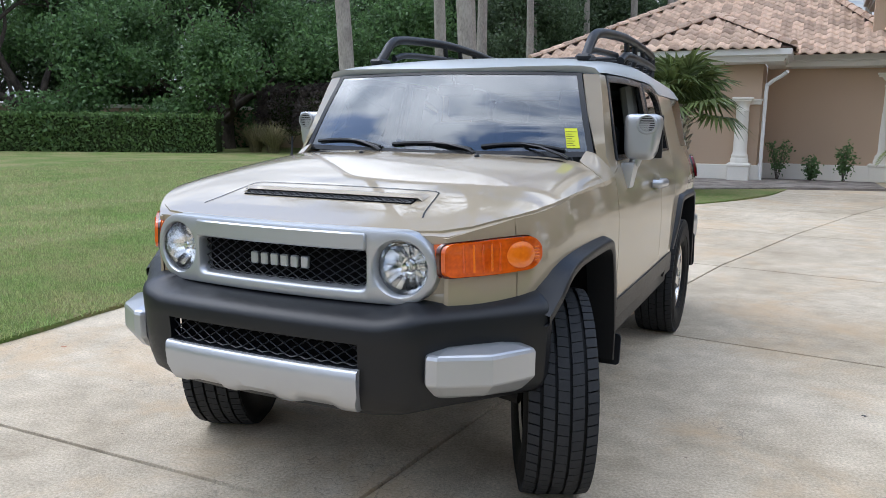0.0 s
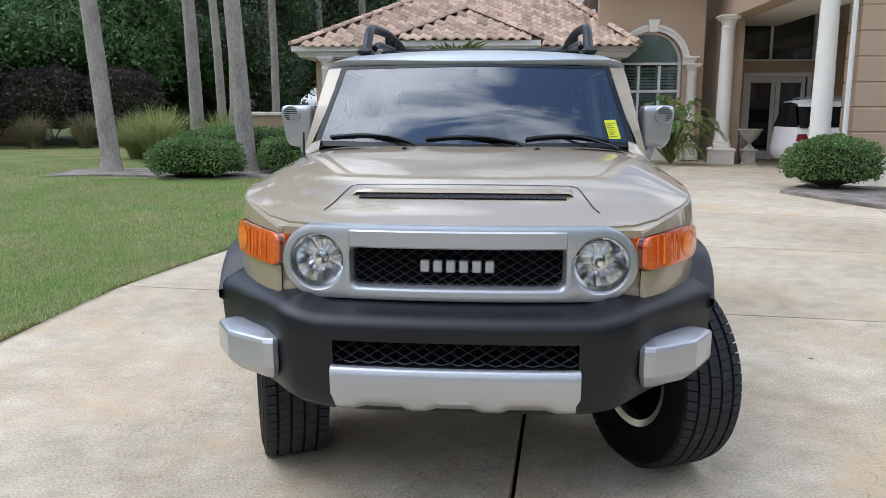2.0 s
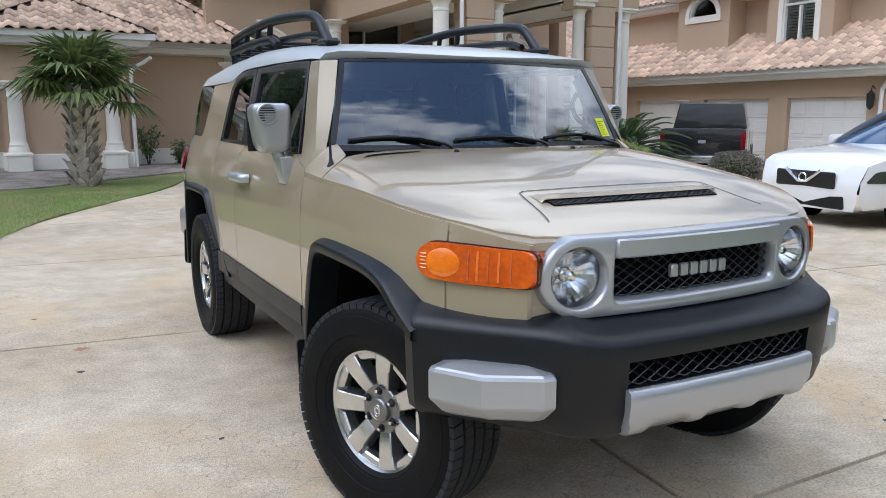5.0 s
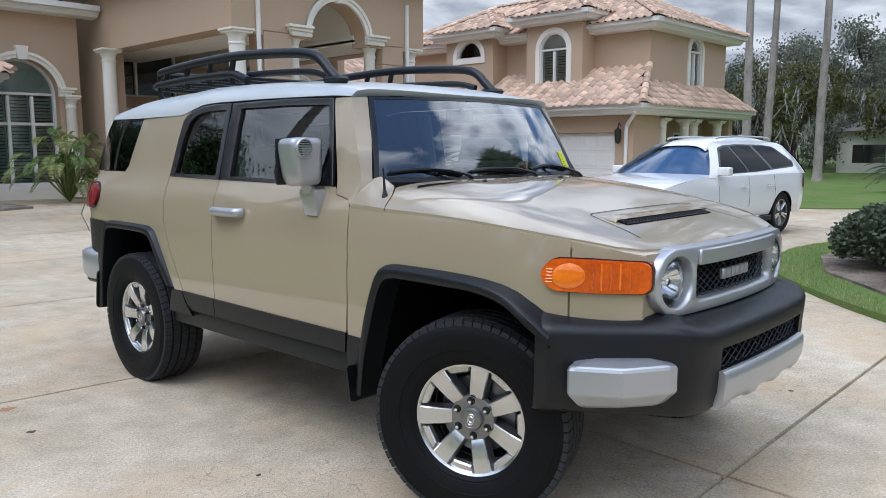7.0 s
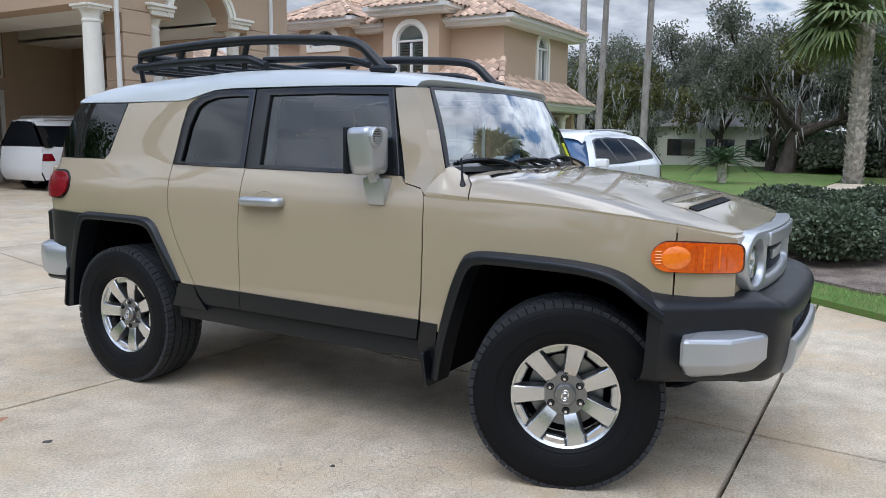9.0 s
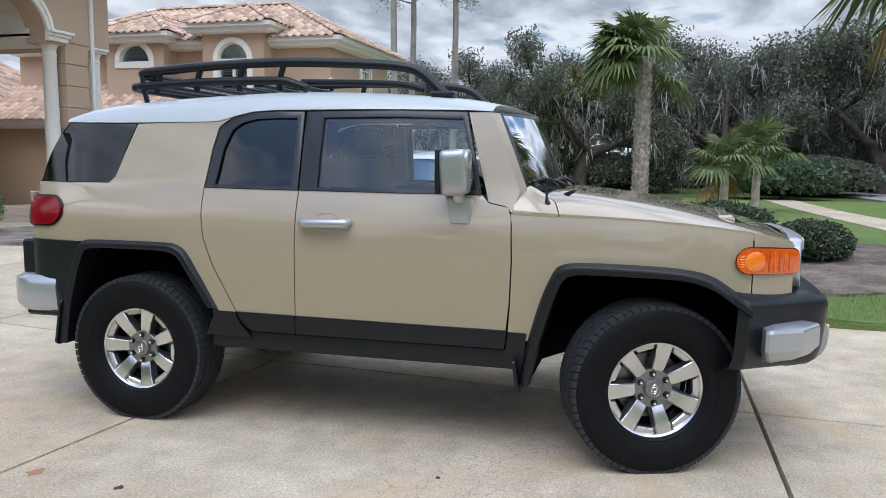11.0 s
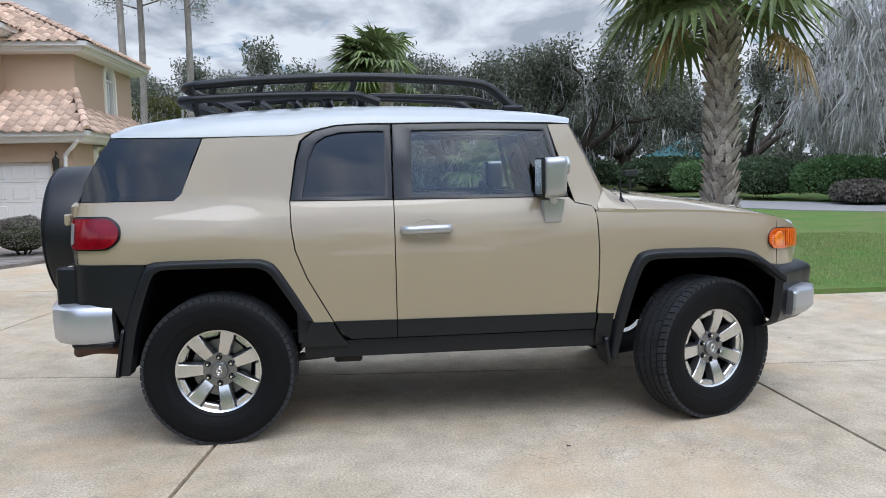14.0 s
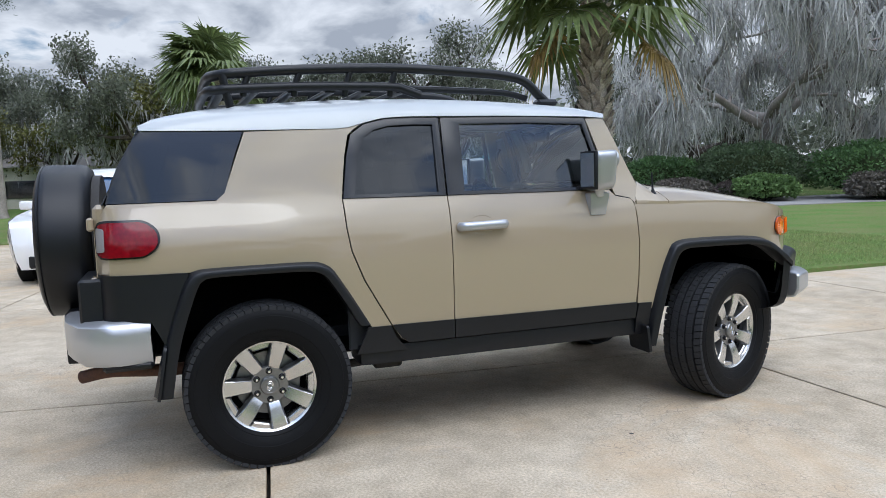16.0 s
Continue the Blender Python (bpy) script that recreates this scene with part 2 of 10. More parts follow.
def leaf_surface(name, col, col2, rough=0.55, through_light=0.25, per=0.35):
    m = surface(name, col, col2, scale=1.2, fine=9.0, rough=rough, amount=0.7, per_island=per, spec=0.35)
    N, L = m.node_tree.nodes, m.node_tree.links
    bs, out = N["Principled BSDF"], N["Material Output"]
    tl = N.new("ShaderNodeBsdfTranslucent")
    src = bs.inputs["Base Color"].links[0].from_socket
    L.new(src, tl.inputs["Color"])
    mx = N.new("ShaderNodeMixShader")
    mx.inputs[0].default_value = through_light
    L.new(bs.outputs[0], mx.inputs[1])
    L.new(tl.outputs[0], mx.inputs[2])
    L.new(mx.outputs[0], out.inputs["Surface"])
    return m


def glass(name, tint, gain=1.8):
    """A thin pane: tinted light goes straight through, the sky mirrors in it more at a slant."""
    m, N, L, bs = nodes_of(name)
    N.remove(bs)
    tr, gl, fr, mu, mx = N.new("ShaderNodeBsdfTransparent"), N.new("ShaderNodeBsdfGlossy"), N.new("ShaderNodeFresnel"), N.new("ShaderNodeMath"), N.new("ShaderNodeMixShader")
    tr.inputs[0].default_value = (*tint, 1)
    gl.inputs["Color"].default_value = (0.95, 0.97, 1.0, 1)
    gl.inputs["Roughness"].default_value = 0.0
    fr.inputs["IOR"].default_value = 1.5
    mu.operation, mu.use_clamp = "MULTIPLY", True
    mu.inputs[1].default_value = gain
    L.new(fr.outputs[0], mu.inputs[0])
    L.new(mu.outputs[0], mx.inputs[0])
    L.new(tr.outputs[0], mx.inputs[1])
    L.new(gl.outputs[0], mx.inputs[2])
    L.new(mx.outputs[0], N["Material Output"].inputs["Surface"])
    return m


M = {}
M["glass_house"] = glass("house_pane", (0.72, 0.78, 0.76), 2.0)
M["stucco"] = surface("stucco", (0.52, 0.385, 0.275), (0.465, 0.345, 0.245), scale=0.5, fine=60, rough=0.9, bump=0.004, bump_scale=120, amount=0.3, spec=0.2)
M["cream"] = surface("cream_paint", (0.85, 0.81, 0.73), (0.75, 0.71, 0.63), scale=2.0, fine=40, rough=0.75, bump=0.001, amount=0.35, spec=0.3)
M["white_paint"] = surface("white_paint", (0.80, 0.79, 0.76), (0.70, 0.68, 0.65), scale=2.0, fine=40, rough=0.5, amount=0.3)
M["tile"] = surface("roof_tile", (0.70, 0.515, 0.385), (0.47, 0.325, 0.24), scale=2.2, fine=22, rough=0.85, bump=0.003, amount=0.75, per_object=0.28, spec=0.25)
M["tile_stuff"] = surface("roof_tile_joined", (0.70, 0.515, 0.385), (0.47, 0.325, 0.24), scale=2.2, fine=22, rough=0.85, bump=0.003, amount=0.75, per_island=0.28, spec=0.25)
M["roof_felt"] = surface("roof_felt", (0.10, 0.06, 0.045), rough=0.95)
M["glass_dark"] = surface("house_glass", (0.02, 0.025, 0.03), (0.012, 0.015, 0.02), rough=0.05, rough_var=0.02, spec=0.8)
M["shutter"] = surface("shutter_green_grey", (0.66, 0.70, 0.68), (0.58, 0.62, 0.60), scale=4, rough=0.5)
def concrete_surface():
    """Buff concrete: broad weathering, mottling, ochre stains, grit, dark flecks, slab by slab."""
    m, N, L, bs = nodes_of("concrete")
    tc = N.new("ShaderNodeTexCoord")

    def nz(scale, detail=6.0, rough=0.6, dist=0.0):
        n = N.new("ShaderNodeTexNoise")
        n.inputs["Scale"].default_value, n.inputs["Detail"].default_value = scale, detail
        n.inputs["Roughness"].default_value, n.inputs["Distortion"].default_value = rough, dist
        L.new(tc.outputs["Object"], n.inputs["Vector"])
        return n.outputs[0]

    def ramp(src, p0, p1, c0, c1):
        r = N.new("ShaderNodeValToRGB")
        e = r.color_ramp.elements
        e[0].position, e[1].position = p0, p1
        e[0].color, e[1].color = (*c0, 1), (*c1, 1)
        L.new(src, r.inputs[0])
        return r.outputs[0]

    def mix(kind, fac, a, b):
        x = N.new("ShaderNodeMix")
        x.data_type, x.blend_type = "RGBA", kind
        if isinstance(fac, float):
            x.inputs[0].default_value = fac
        else:
            L.new(fac, x.inputs[0])
        for sock, v in ((x.inputs[6], a), (x.inputs[7], b)):
            if isinstance(v, tuple):
                sock.default_value = (*v, 1)
            else:
                L.new(v, sock)
        return x.outputs[2]

    col = ramp(nz(0.55, 10, 0.62), 0.36, 0.64, (0.475, 0.395, 0.285), (0.635, 0.55, 0.425))
    col = mix("MULTIPLY", 0.75, col, ramp(nz(4.5, 8, 0.72), 0.33, 0.66, (0.72, 0.71, 0.69), (1.12, 1.12, 1.12)))
    col = mix("MULTIPLY", 0.8, col, ramp(nz(75, 5, 0.7), 0.34, 0.66, (0.62, 0.61, 0.59), (1.22, 1.22, 1.22)))
    col = mix("MIX", ramp(nz(0.9, 9, 0.7, 0.6), 0.50, 0.66, (0, 0, 0), (0.7, 0.7, 0.7)), col, (0.54, 0.39, 0.235))
    col = mix("MIX", ramp(nz(1.7, 9, 0.75, 0.4), 0.59, 0.75, (0, 0, 0), (0.6, 0.6, 0.6)), col, (0.33, 0.30, 0.265))
    col = mix("MIX", ramp(nz(13, 4, 0.6), 0.715, 0.735, (0, 0, 0), (0.75, 0.75, 0.75)), col, (0.15, 0.11, 0.08))
    # fine map cracking where the surface has weathered
    vo = N.new("ShaderNodeTexVoronoi")
    vo.feature = "DISTANCE_TO_EDGE"
    vo.inputs["Scale"].default_value = 11.0
    wob = N.new("ShaderNodeTexNoise")
    wob.inputs["Scale"].default_value, wob.inputs["Detail"].default_value = 6.0, 6.0
    L.new(tc.outputs["Object"], wob.inputs["Vector"])
    ad = N.new("ShaderNodeMixRGB")
    ad.blend_type = "ADD"
    ad.inputs[0].default_value = 0.22
    L.new(tc.outputs["Object"], ad.inputs[1])
    L.new(wob.outputs["Color"], ad.inputs[2])
    L.new(ad.outputs[0], vo.inputs["Vector"])
    line = ramp(vo.outputs["Distance"], 0.006, 0.022, (1, 1, 1), (0, 0, 0))
    where = ramp(nz(0.8, 6, 0.6), 0.49, 0.60, (0, 0, 0), (0.62, 0.62, 0.62))
    col = mix("MIX", mix("MULTIPLY", 1.0, line, where), col, (0.22, 0.19, 0.155))
    oi = N.new("ShaderNodeObjectInfo")
    rg = N.new("ShaderNodeMapRange")
    rg.inputs[3].default_value, rg.inputs[4].default_value = 0.93, 1.06
    L.new(oi.outputs["Random"], rg.inputs[0])
    hs = N.new("ShaderNodeHueSaturation")
    L.new(col, hs.inputs["Color"])
    L.new(rg.outputs[0], hs.inputs["Value"])
    L.new(hs.outputs[0], bs.inputs["Base Color"])
    bs.inputs["Roughness"].default_value = 0.86
    bs.inputs["Specular IOR Level"].default_value = 0.25
    bp = N.new("ShaderNodeBump")
    bp.inputs["Strength"].default_value, bp.inputs["Distance"].default_value = 1.0, 0.004
    L.new(nz(130, 4, 0.65), bp.inputs["Height"])
    L.new(bp.outputs[0], bs.inputs["Normal"])
    return m


M["concrete"] = concrete_surface()
M["joint"] = surface("joint_dirt", (0.035, 0.03, 0.025), (0.015, 0.012, 0.01), scale=8, rough=1.0, spec=0.05)
M["lawn"] = surface("lawn", (0.125, 0.23, 0.053), (0.20, 0.22, 0.085), scale=0.7, fine=18, rough=0.95, bump=0.03, bump_scale=70, amount=0.85, spec=0.1, detail=9)
M["lawn_straw"] = surface("lawn_straw", (0.15, 0.215, 0.06), (0.27, 0.25, 0.115), scale=0.8, fine=18, rough=0.95, bump=0.03, bump_scale=70, amount=0.95, spec=0.1, detail=9)
M["field"] = surface("far_field", (0.10, 0.14, 0.04), (0.085, 0.09, 0.035), scale=0.1, fine=4, rough=1.0, spec=0.1)
M["mulch"] = surface("mulch", (0.30, 0.245, 0.20), (0.13, 0.10, 0.08), scale=3, fine=55, rough=0.95, bump=0.03, bump_scale=45, amount=0.9, spec=0.15)
M["mulch_grey"] = surface("sandy_mulch", (0.34, 0.30, 0.265), (0.17, 0.145, 0.125), scale=2.5, fine=45, rough=0.95, bump=0.03, bump_scale=40, amount=0.9, spec=0.15)
M["asphalt"] = surface("road_asphalt", (0.30, 0.29, 0.28), (0.25, 0.24, 0.23), scale=0.6, fine=50, rough=0.9)
M["bark"] = surface("bark", (0.11, 0.09, 0.075), (0.05, 0.04, 0.033), scale=4, fine=30, rough=0.95, bump=0.03, bump_scale=14, amount=0.8, stretch=(1, 1, 0.35), spec=0.15)
M["bark_grey"] = surface("bark_grey", (0.40, 0.36, 0.32), (0.24, 0.21, 0.19), scale=3, fine=26, rough=0.95, bump=0.02, bump_scale=12, amount=0.8, stretch=(1, 1, 0.4), spec=0.15)
M["palm_bark"] = surface("palm_bark", (0.60, 0.55, 0.48), (0.30, 0.25, 0.21), scale=5, fine=40, rough=0.95, bump=0.01, amount=0.8, per_island=0.25, spec=0.15)
M["leaf"] = leaf_surface("leaf", (0.15, 0.255, 0.09), (0.07, 0.13, 0.05), through_light=0.42)
M["leaf_dark"] = leaf_surface("leaf_dark", (0.12, 0.17, 0.085), (0.06, 0.09, 0.045), through_light=0.4)
M["leaf_oak"] = leaf_surface("leaf_oak", (0.20, 0.215, 0.155), (0.10, 0.11, 0.075), through_light=0.42, per=0.4)
M["leaf_yellow"] = leaf_surface("leaf_yellow", (0.15, 0.15, 0.04), (0.08, 0.08, 0.02))
M["moss"] = leaf_surface("hanging_moss", (0.64, 0.63, 0.60), (0.44, 0.435, 0.41), through_light=0.45)
M["palm_leaf"] = leaf_surface("palm_leaf", (0.20, 0.245, 0.09), (0.09, 0.125, 0.04), rough=0.4, per=0.35)
M["palm_dry"] = leaf_surface("palm_leaf_dry", (0.42, 0.29, 0.10), (0.26, 0.17, 0.06), per=0.3)
M["sago_leaf"] = leaf_surface("sago_leaf", (0.075, 0.125, 0.045), (0.035, 0.065, 0.024), rough=0.45)
M["juniper"] = leaf_surface("juniper_leaf", (0.115, 0.15, 0.085), (0.055, 0.07, 0.042), through_light=0.2, per=0.45)
M["hedge"] = leaf_surface("hedge_leaf", (0.20, 0.31, 0.105), (0.105, 0.175, 0.06), through_light=0.4)
M["hedge_yellow"] = leaf_surface("shrub_leaf", (0.36, 0.40, 0.15), (0.20, 0.24, 0.08), through_light=0.4)
M["grass_blade"] = leaf_surface("grass_blade", (0.21, 0.345, 0.095), (0.34, 0.345, 0.15), through_light=0.35, per=0.4)
M["grass_straw"] = leaf_surface("grass_straw", (0.26, 0.40, 0.115), (0.46, 0.44, 0.22), through_light=0.35, per=0.45)
M["grass_dry"] = leaf_surface("ornamental_grass", (0.30, 0.26, 0.15), (0.16, 0.15, 0.07))
M["stone_urn"] = surface("urn_stone", (0.45, 0.42, 0.37), (0.30, 0.28, 0.25), scale=6, rough=0.9)
M["iron"] = surface("black_iron", (0.02, 0.02, 0.02), rough=0.5)
# dark colour that stands for the lack of light in the rooms
M["dim"] = surface("unlit_room", (0.09, 0.07, 0.055), rough=0.9)


# ---- ground ----
def G(x, y):
    """Height of the paved and planted ground: level at the car, falling gently to the east, a little up to the house."""
    e = max(0.0, x - 3.0)
    drop = -0.40 * (1 - math.exp(-(e / 14.0) ** 1.5))
    rise = 0.10 * max(0.0, min(1.0, (y - 8.0) / 8.0)) * max(0.0, min(1.0, (14.0 - x) / 6.0))
    return drop + rise


def sheet(bm, outline, step, z_of, skirt=0.12):
    """A flat outline cut into a grid and laid on the height z_of(x, y)."""
    f = bm.faces.new([bm.verts.new((x, y, 0)) for x, y in outline])
    if f.normal.z < 0 or f.calc_area() and (f.normal_update() or f.normal.z < 0):
        f.normal_flip()
    xs, ys = [p[0] for p in outline], [p[1] for p in outline]
    for axis, lo, hi in ((0, min(xs), max(xs)), (1, min(ys), max(ys))):
        v = lo + step
        while v < hi - 1e-4:
            co = (v, 0, 0) if axis == 0 else (0, v, 0)
            no = (1, 0, 0) if axis == 0 else (0, 1, 0)
            bmesh.ops.bisect_plane(bm, geom=bm.verts[:] + bm.edges[:] + bm.faces[:], dist=1e-5, plane_co=co, plane_no=no)
            v += step
    for v in bm.verts:
        v.co.z = z_of(v.co.x, v.co.y)
    rim = [ed for ed in bm.edges if len(ed.link_faces) == 1]
    if skirt:
        r = bmesh.ops.extrude_edge_only(bm, edges=rim)
        for v in r["geom"]:
            if isinstance(v, bmesh.types.BMVert):
                v.co.z -= skirt
    return bm


bm = B()
xs = [-1500, -400, -120, -60, -30, -15, -6, 0, 3, 6, 9, 12, 15, 18, 22, 26, 30, 40, 60, 120, 400, 1500]
ys = [-1500, -400, -120, -60, -30, -15, -6, 0, 6, 9, 12, 15, 18, 22, 30, 60, 120, 400, 1500]
grid = [[bm.verts.new((x, y, G(x, y) - 0.06)) for x in xs] for y in ys]
for j in range(len(ys) - 1):
    for i in range(len(xs) - 1):
        bm.faces.new((grid[j][i], grid[j][i + 1], grid[j + 1][i + 1], grid[j + 1][i]))
tagged(part("ground", bm, M["field"]), "grassy ground that runs out to the horizon", "ground", kind="structure")

LAWN_EDGE = [(-2.75, -16), (-2.85, -3), (-2.9, 0.2), (-3.0, 1.2), (-3.02, 2.9), (-2.72, 4.9), (-2.36, 7.25), (-1.75, 9.05), (-0.64, 10.94), (0.3, 12.4), (0.95, 13.9), (1.25, 15.4)]
ISLE_EDGE = [(2.72, -30), (2.8, -4.0), (2.88, -2.2), (3.05, -1.5), (4.1, -0.2), (5.1, 0.7), (6.0, 1.29), (7.4, 1.8), (8.8, 2.0), (10.4, 1.9), (12.5, 1.2), (15.0, 0.2), (19, -0.6), (26, -1.2), (36, -1.5)]
edge = [(p.x, p.y) for p in smooth_line([(x, y, 0) for x, y in LAWN_EDGE], 4)]
bm = sheet(B(), edge + [(1.3, 15.9), (-5.5, 16.6), (-7.5, 24), (-45, 40), (-60, 10), (-45, -16)], 1.0, lambda x, y: G(x, y) + 0.025 + 0.02 * noise.noise((x * 0.4, y * 0.4, 0)))
tagged(part("lawn", bm, M["lawn_straw"]), "wide mown lawn beside the concrete drive", "lawn", kind="structure")


def isle_z(x, y):
    m = 0.24 * math.exp(-(((x - 7.4) / 3.2) ** 2 + ((y + 3.2) / 3.2) ** 2))
    return G(x, y) + 0.025 + m


edge = [(p.x, p.y) for p in smooth_line([(x, y, 0) for x, y in ISLE_EDGE], 4)]
bm = sheet(B(), edge + [(36, -30)], 1.0, isle_z)
tagged(part("lawn", bm, M["lawn"]), "mown lawn of the planted island by the street", "lawn", kind="structure")
bm = sheet(B(), [(4.1, -1.0), (4.9, -0.1), (6.0, 0.75), (7.6, 1.3), (9.2, 1.3), (10.6, 0.8), (11.6, -0.8), (11.4, -3.2), (10.2, -4.6), (8.4, -5.2), (6.6, -4.9), (5.3, -4.0), (4.5, -2.8), (4.05, -1.9)], 0.6, lambda x, y: isle_z(x, y) + 0.03)
tagged(part("mulch_bed", bm, M["mulch"]), "brown bark mulch bed round the palms", "mulch bed", kind="structure")
bm = sheet(B(), [(-9.6, 12.6), (-8.9, 12.9), (-7.4, 12.9), (-6.6, 12.3), (-4.0, 13.0), (-1.6, 13.5), (1.2, 15.8), (3.3, 16.6), (3.2, 19), (-6, 19), (-7.5, 15), (-9.8, 14.3)], 0.8, lambda x, y: G(x, y) + 0.05)
tagged(part("mulch_bed", bm, M["mulch_grey"]), "grey-brown mulch bed along the house wall", "mulch bed", kind="structure")
bm = sheet(B(), [(6.0, 9.3), (7.5, 8.3), (9.5, 7.6), (12.0, 7.8), (13.0, 9.0), (12.6, 11.4), (6.2, 12.6), (5.2, 11.2)], 0.8, lambda x, y: G(x, y) + 0.06)
tagged(part("mulch_bed", bm, M["mulch_grey"]), "grey mulch bed in front of the porch piers", "mulch bed", kind="structure")
bm = sheet(B(), [(14.5, -40), (15.5, -22), (17.2, -15.6), (20.5, -13.2), (27, -11.5), (44, -10.4), (80, -10), (80, -13.5), (44, -14.2), (30, -15.5), (25, -18), (22.5, -23), (21.5, -40)], 3.0, lambda x, y: G(x, y) + 0.05)
tagged(part("road", bm, M["asphalt"]), "pale grey asphalt street", "road", kind="structure")
bm = sheet(B(), [(13.5, -6.2), (17, -5.6), (27, -5.3), (36, -5.2), (36, -6.6), (27, -6.7), (17, -7.2), (13.5, -7.6)], 3.0, lambda x, y: G(x, y) + 0.05)
tagged(part("path", bm, M["concrete"]), "pale concrete path across the far lawn", "path", kind="structure")

bm = sheet(B(), [(20.06, 4.22), (19.3, 4.97), (18.8, 6.5), (19.5, 9.0), (22, 12), (34, 18), (60, 30), (60, 2.0), (36, 1.2), (26, 1.6), (22, 3.0)], 2.0, lambda x, y: G(x, y) + 0.035)
tagged(part("lawn", bm, M["lawn"]), "green lawn beyond the parked white car", "lawn", kind="structure")

# drive: poured slabs with open joints
def joint_x(k, y):
    return 0.22 + 4.25 * k + 0.06 * y + (0.0115 * y * y if y > 0 else 0.0)


ROWS_Y = [(-17.0, 0), (-13.6, 0), (-10.2, 0), (-6.9, 0), (-3.75, 0), (-0.61, 0), (2.62, -0.115), (5.65, -0.12), (8.65, -0.10), (11.7, -0.10), (14.8, -0.08), (17.9, -0.05), (21.6, 0)]


def joint_y(j, x):
    a, b = ROWS_Y[j]
    return a + b * x


def corner(k, j):
    y = ROWS_Y[j][0]
    for _ in range(4):
        x = joint_x(k, y)
        y = joint_y(j, x)
    return x, y


M["fan_panel"] = surface("pale_fan_panel", (0.72, 0.77, 0.74), (0.62, 0.67, 0.64), scale=3, rough=0.6)
# ---- house ----
house = thing("house", "large tan stucco house with cream trim and terracotta tile roofs", "house", (8.8, 19, 0.1))


def wall_run(p0, p1, z0, z1, thick, holes=(), name="wall", mat=None, label=""):
    """An upright wall from p0 to p1 (its left end to its right end as seen from outside); holes: (u0, u1, z0, z1)."""
    p0, p1 = Vector((*p0, 0)), Vector((*p1, 0))
    d = (p1 - p0)
    L = d.length
    d.normalize()
    inn = Vector((-d.y, d.x, 0))
    us = sorted({0.004, L - 0.004, *(h[0] for h in holes), *(h[1] for h in holes)})
    zs = sorted({z0, z1, *(h[2] for h in holes), *(h[3] for h in holes)})
    bm = B()
    solid = {}
    for i in range(len(us) - 1):
        for j in range(len(zs) - 1):
            uc, zc = (us[i] + us[i + 1]) / 2, (zs[j] + zs[j + 1]) / 2
            solid[i, j] = not any(h[0] < uc < h[1] and h[2] < zc < h[3] for h in holes)
    cache = {}

    def V(i, j, k):
        if (i, j, k) not in cache:
            q = p0 + d * us[i] + inn * (thick * k)
            cache[i, j, k] = bm.verts.new((q.x, q.y, zs[j]))
        return cache[i, j, k]
    for (i, j), s in solid.items():
        if not s:
            continue
        bm.faces.new((V(i, j, 0), V(i + 1, j, 0), V(i + 1, j + 1, 0), V(i, j + 1, 0)))
        bm.faces.new((V(i, j + 1, 1), V(i + 1, j + 1, 1), V(i + 1, j, 1), V(i, j, 1)))
        if not solid.get((i - 1, j)):
            bm.faces.new((V(i, j, 1), V(i, j, 0), V(i, j + 1, 0), V(i, j + 1, 1)))
        if not solid.get((i + 1, j)):
            bm.faces.new((V(i + 1, j, 0), V(i + 1, j, 1), V(i + 1, j + 1, 1), V(i + 1, j + 1, 0)))
        if not solid.get((i, j - 1)):
            bm.faces.new((V(i, j, 1), V(i + 1, j, 1), V(i + 1, j, 0), V(i, j, 0)))
        if not solid.get((i, j + 1)):
            bm.faces.new((V(i, j + 1, 0), V(i + 1, j + 1, 0), V(i + 1, j + 1, 1), V(i, j + 1, 1)))
    return part(name, bm, mat or M["stucco"], house, label)


def place(p0, p1):
    """A frame whose x runs along the wall, y up and z out of it."""
    d = Vector((p1[0] - p0[0], p1[1] - p0[1], 0)).normalized()
    out = Vector((d.y, -d.x, 0))
    m = Matrix((d, Vector((0, 0, 1)), out)).transposed().to_4x4()
    return Matrix.Translation((p0[0], p0[1], 0)) @ m


def arc(cx, cz, r, n=14, a0=0.0, a1=180.0):
    return [(cx + r * math.cos(radians(a0 + (a1 - a0) * k / n)), cz + r * math.sin(radians(a0 + (a1 - a0) * k / n))) for k in range(n + 1)]


def arch_fill(m, u0, u1, zs, z1, depth, r=None):
    """Closes the corners over a round-headed opening from springing zs up to z1."""
    c = (u0 + u1) / 2
    r = r or (u1 - u0) / 2
    bm = B()
    left = [(u0, zs), (u0, z1), (c, z1)] + [p for p in arc(c, zs, r, 10, 90, 180)]
    right = [(u1, z1), (u1, zs)] + [p for p in arc(c, zs, r, 10, 0, 90)] + [(c, z1)]
    for o in (left, right):
        clean = [p for i, p in enumerate(o) if (Vector(p) - Vector(o[i - 1])).length > 1e-4]
        prism(bm, clean, depth, m @ Matrix.Translation((0, 0, -depth)))
    return part("wall", bm, M["stucco"], house)


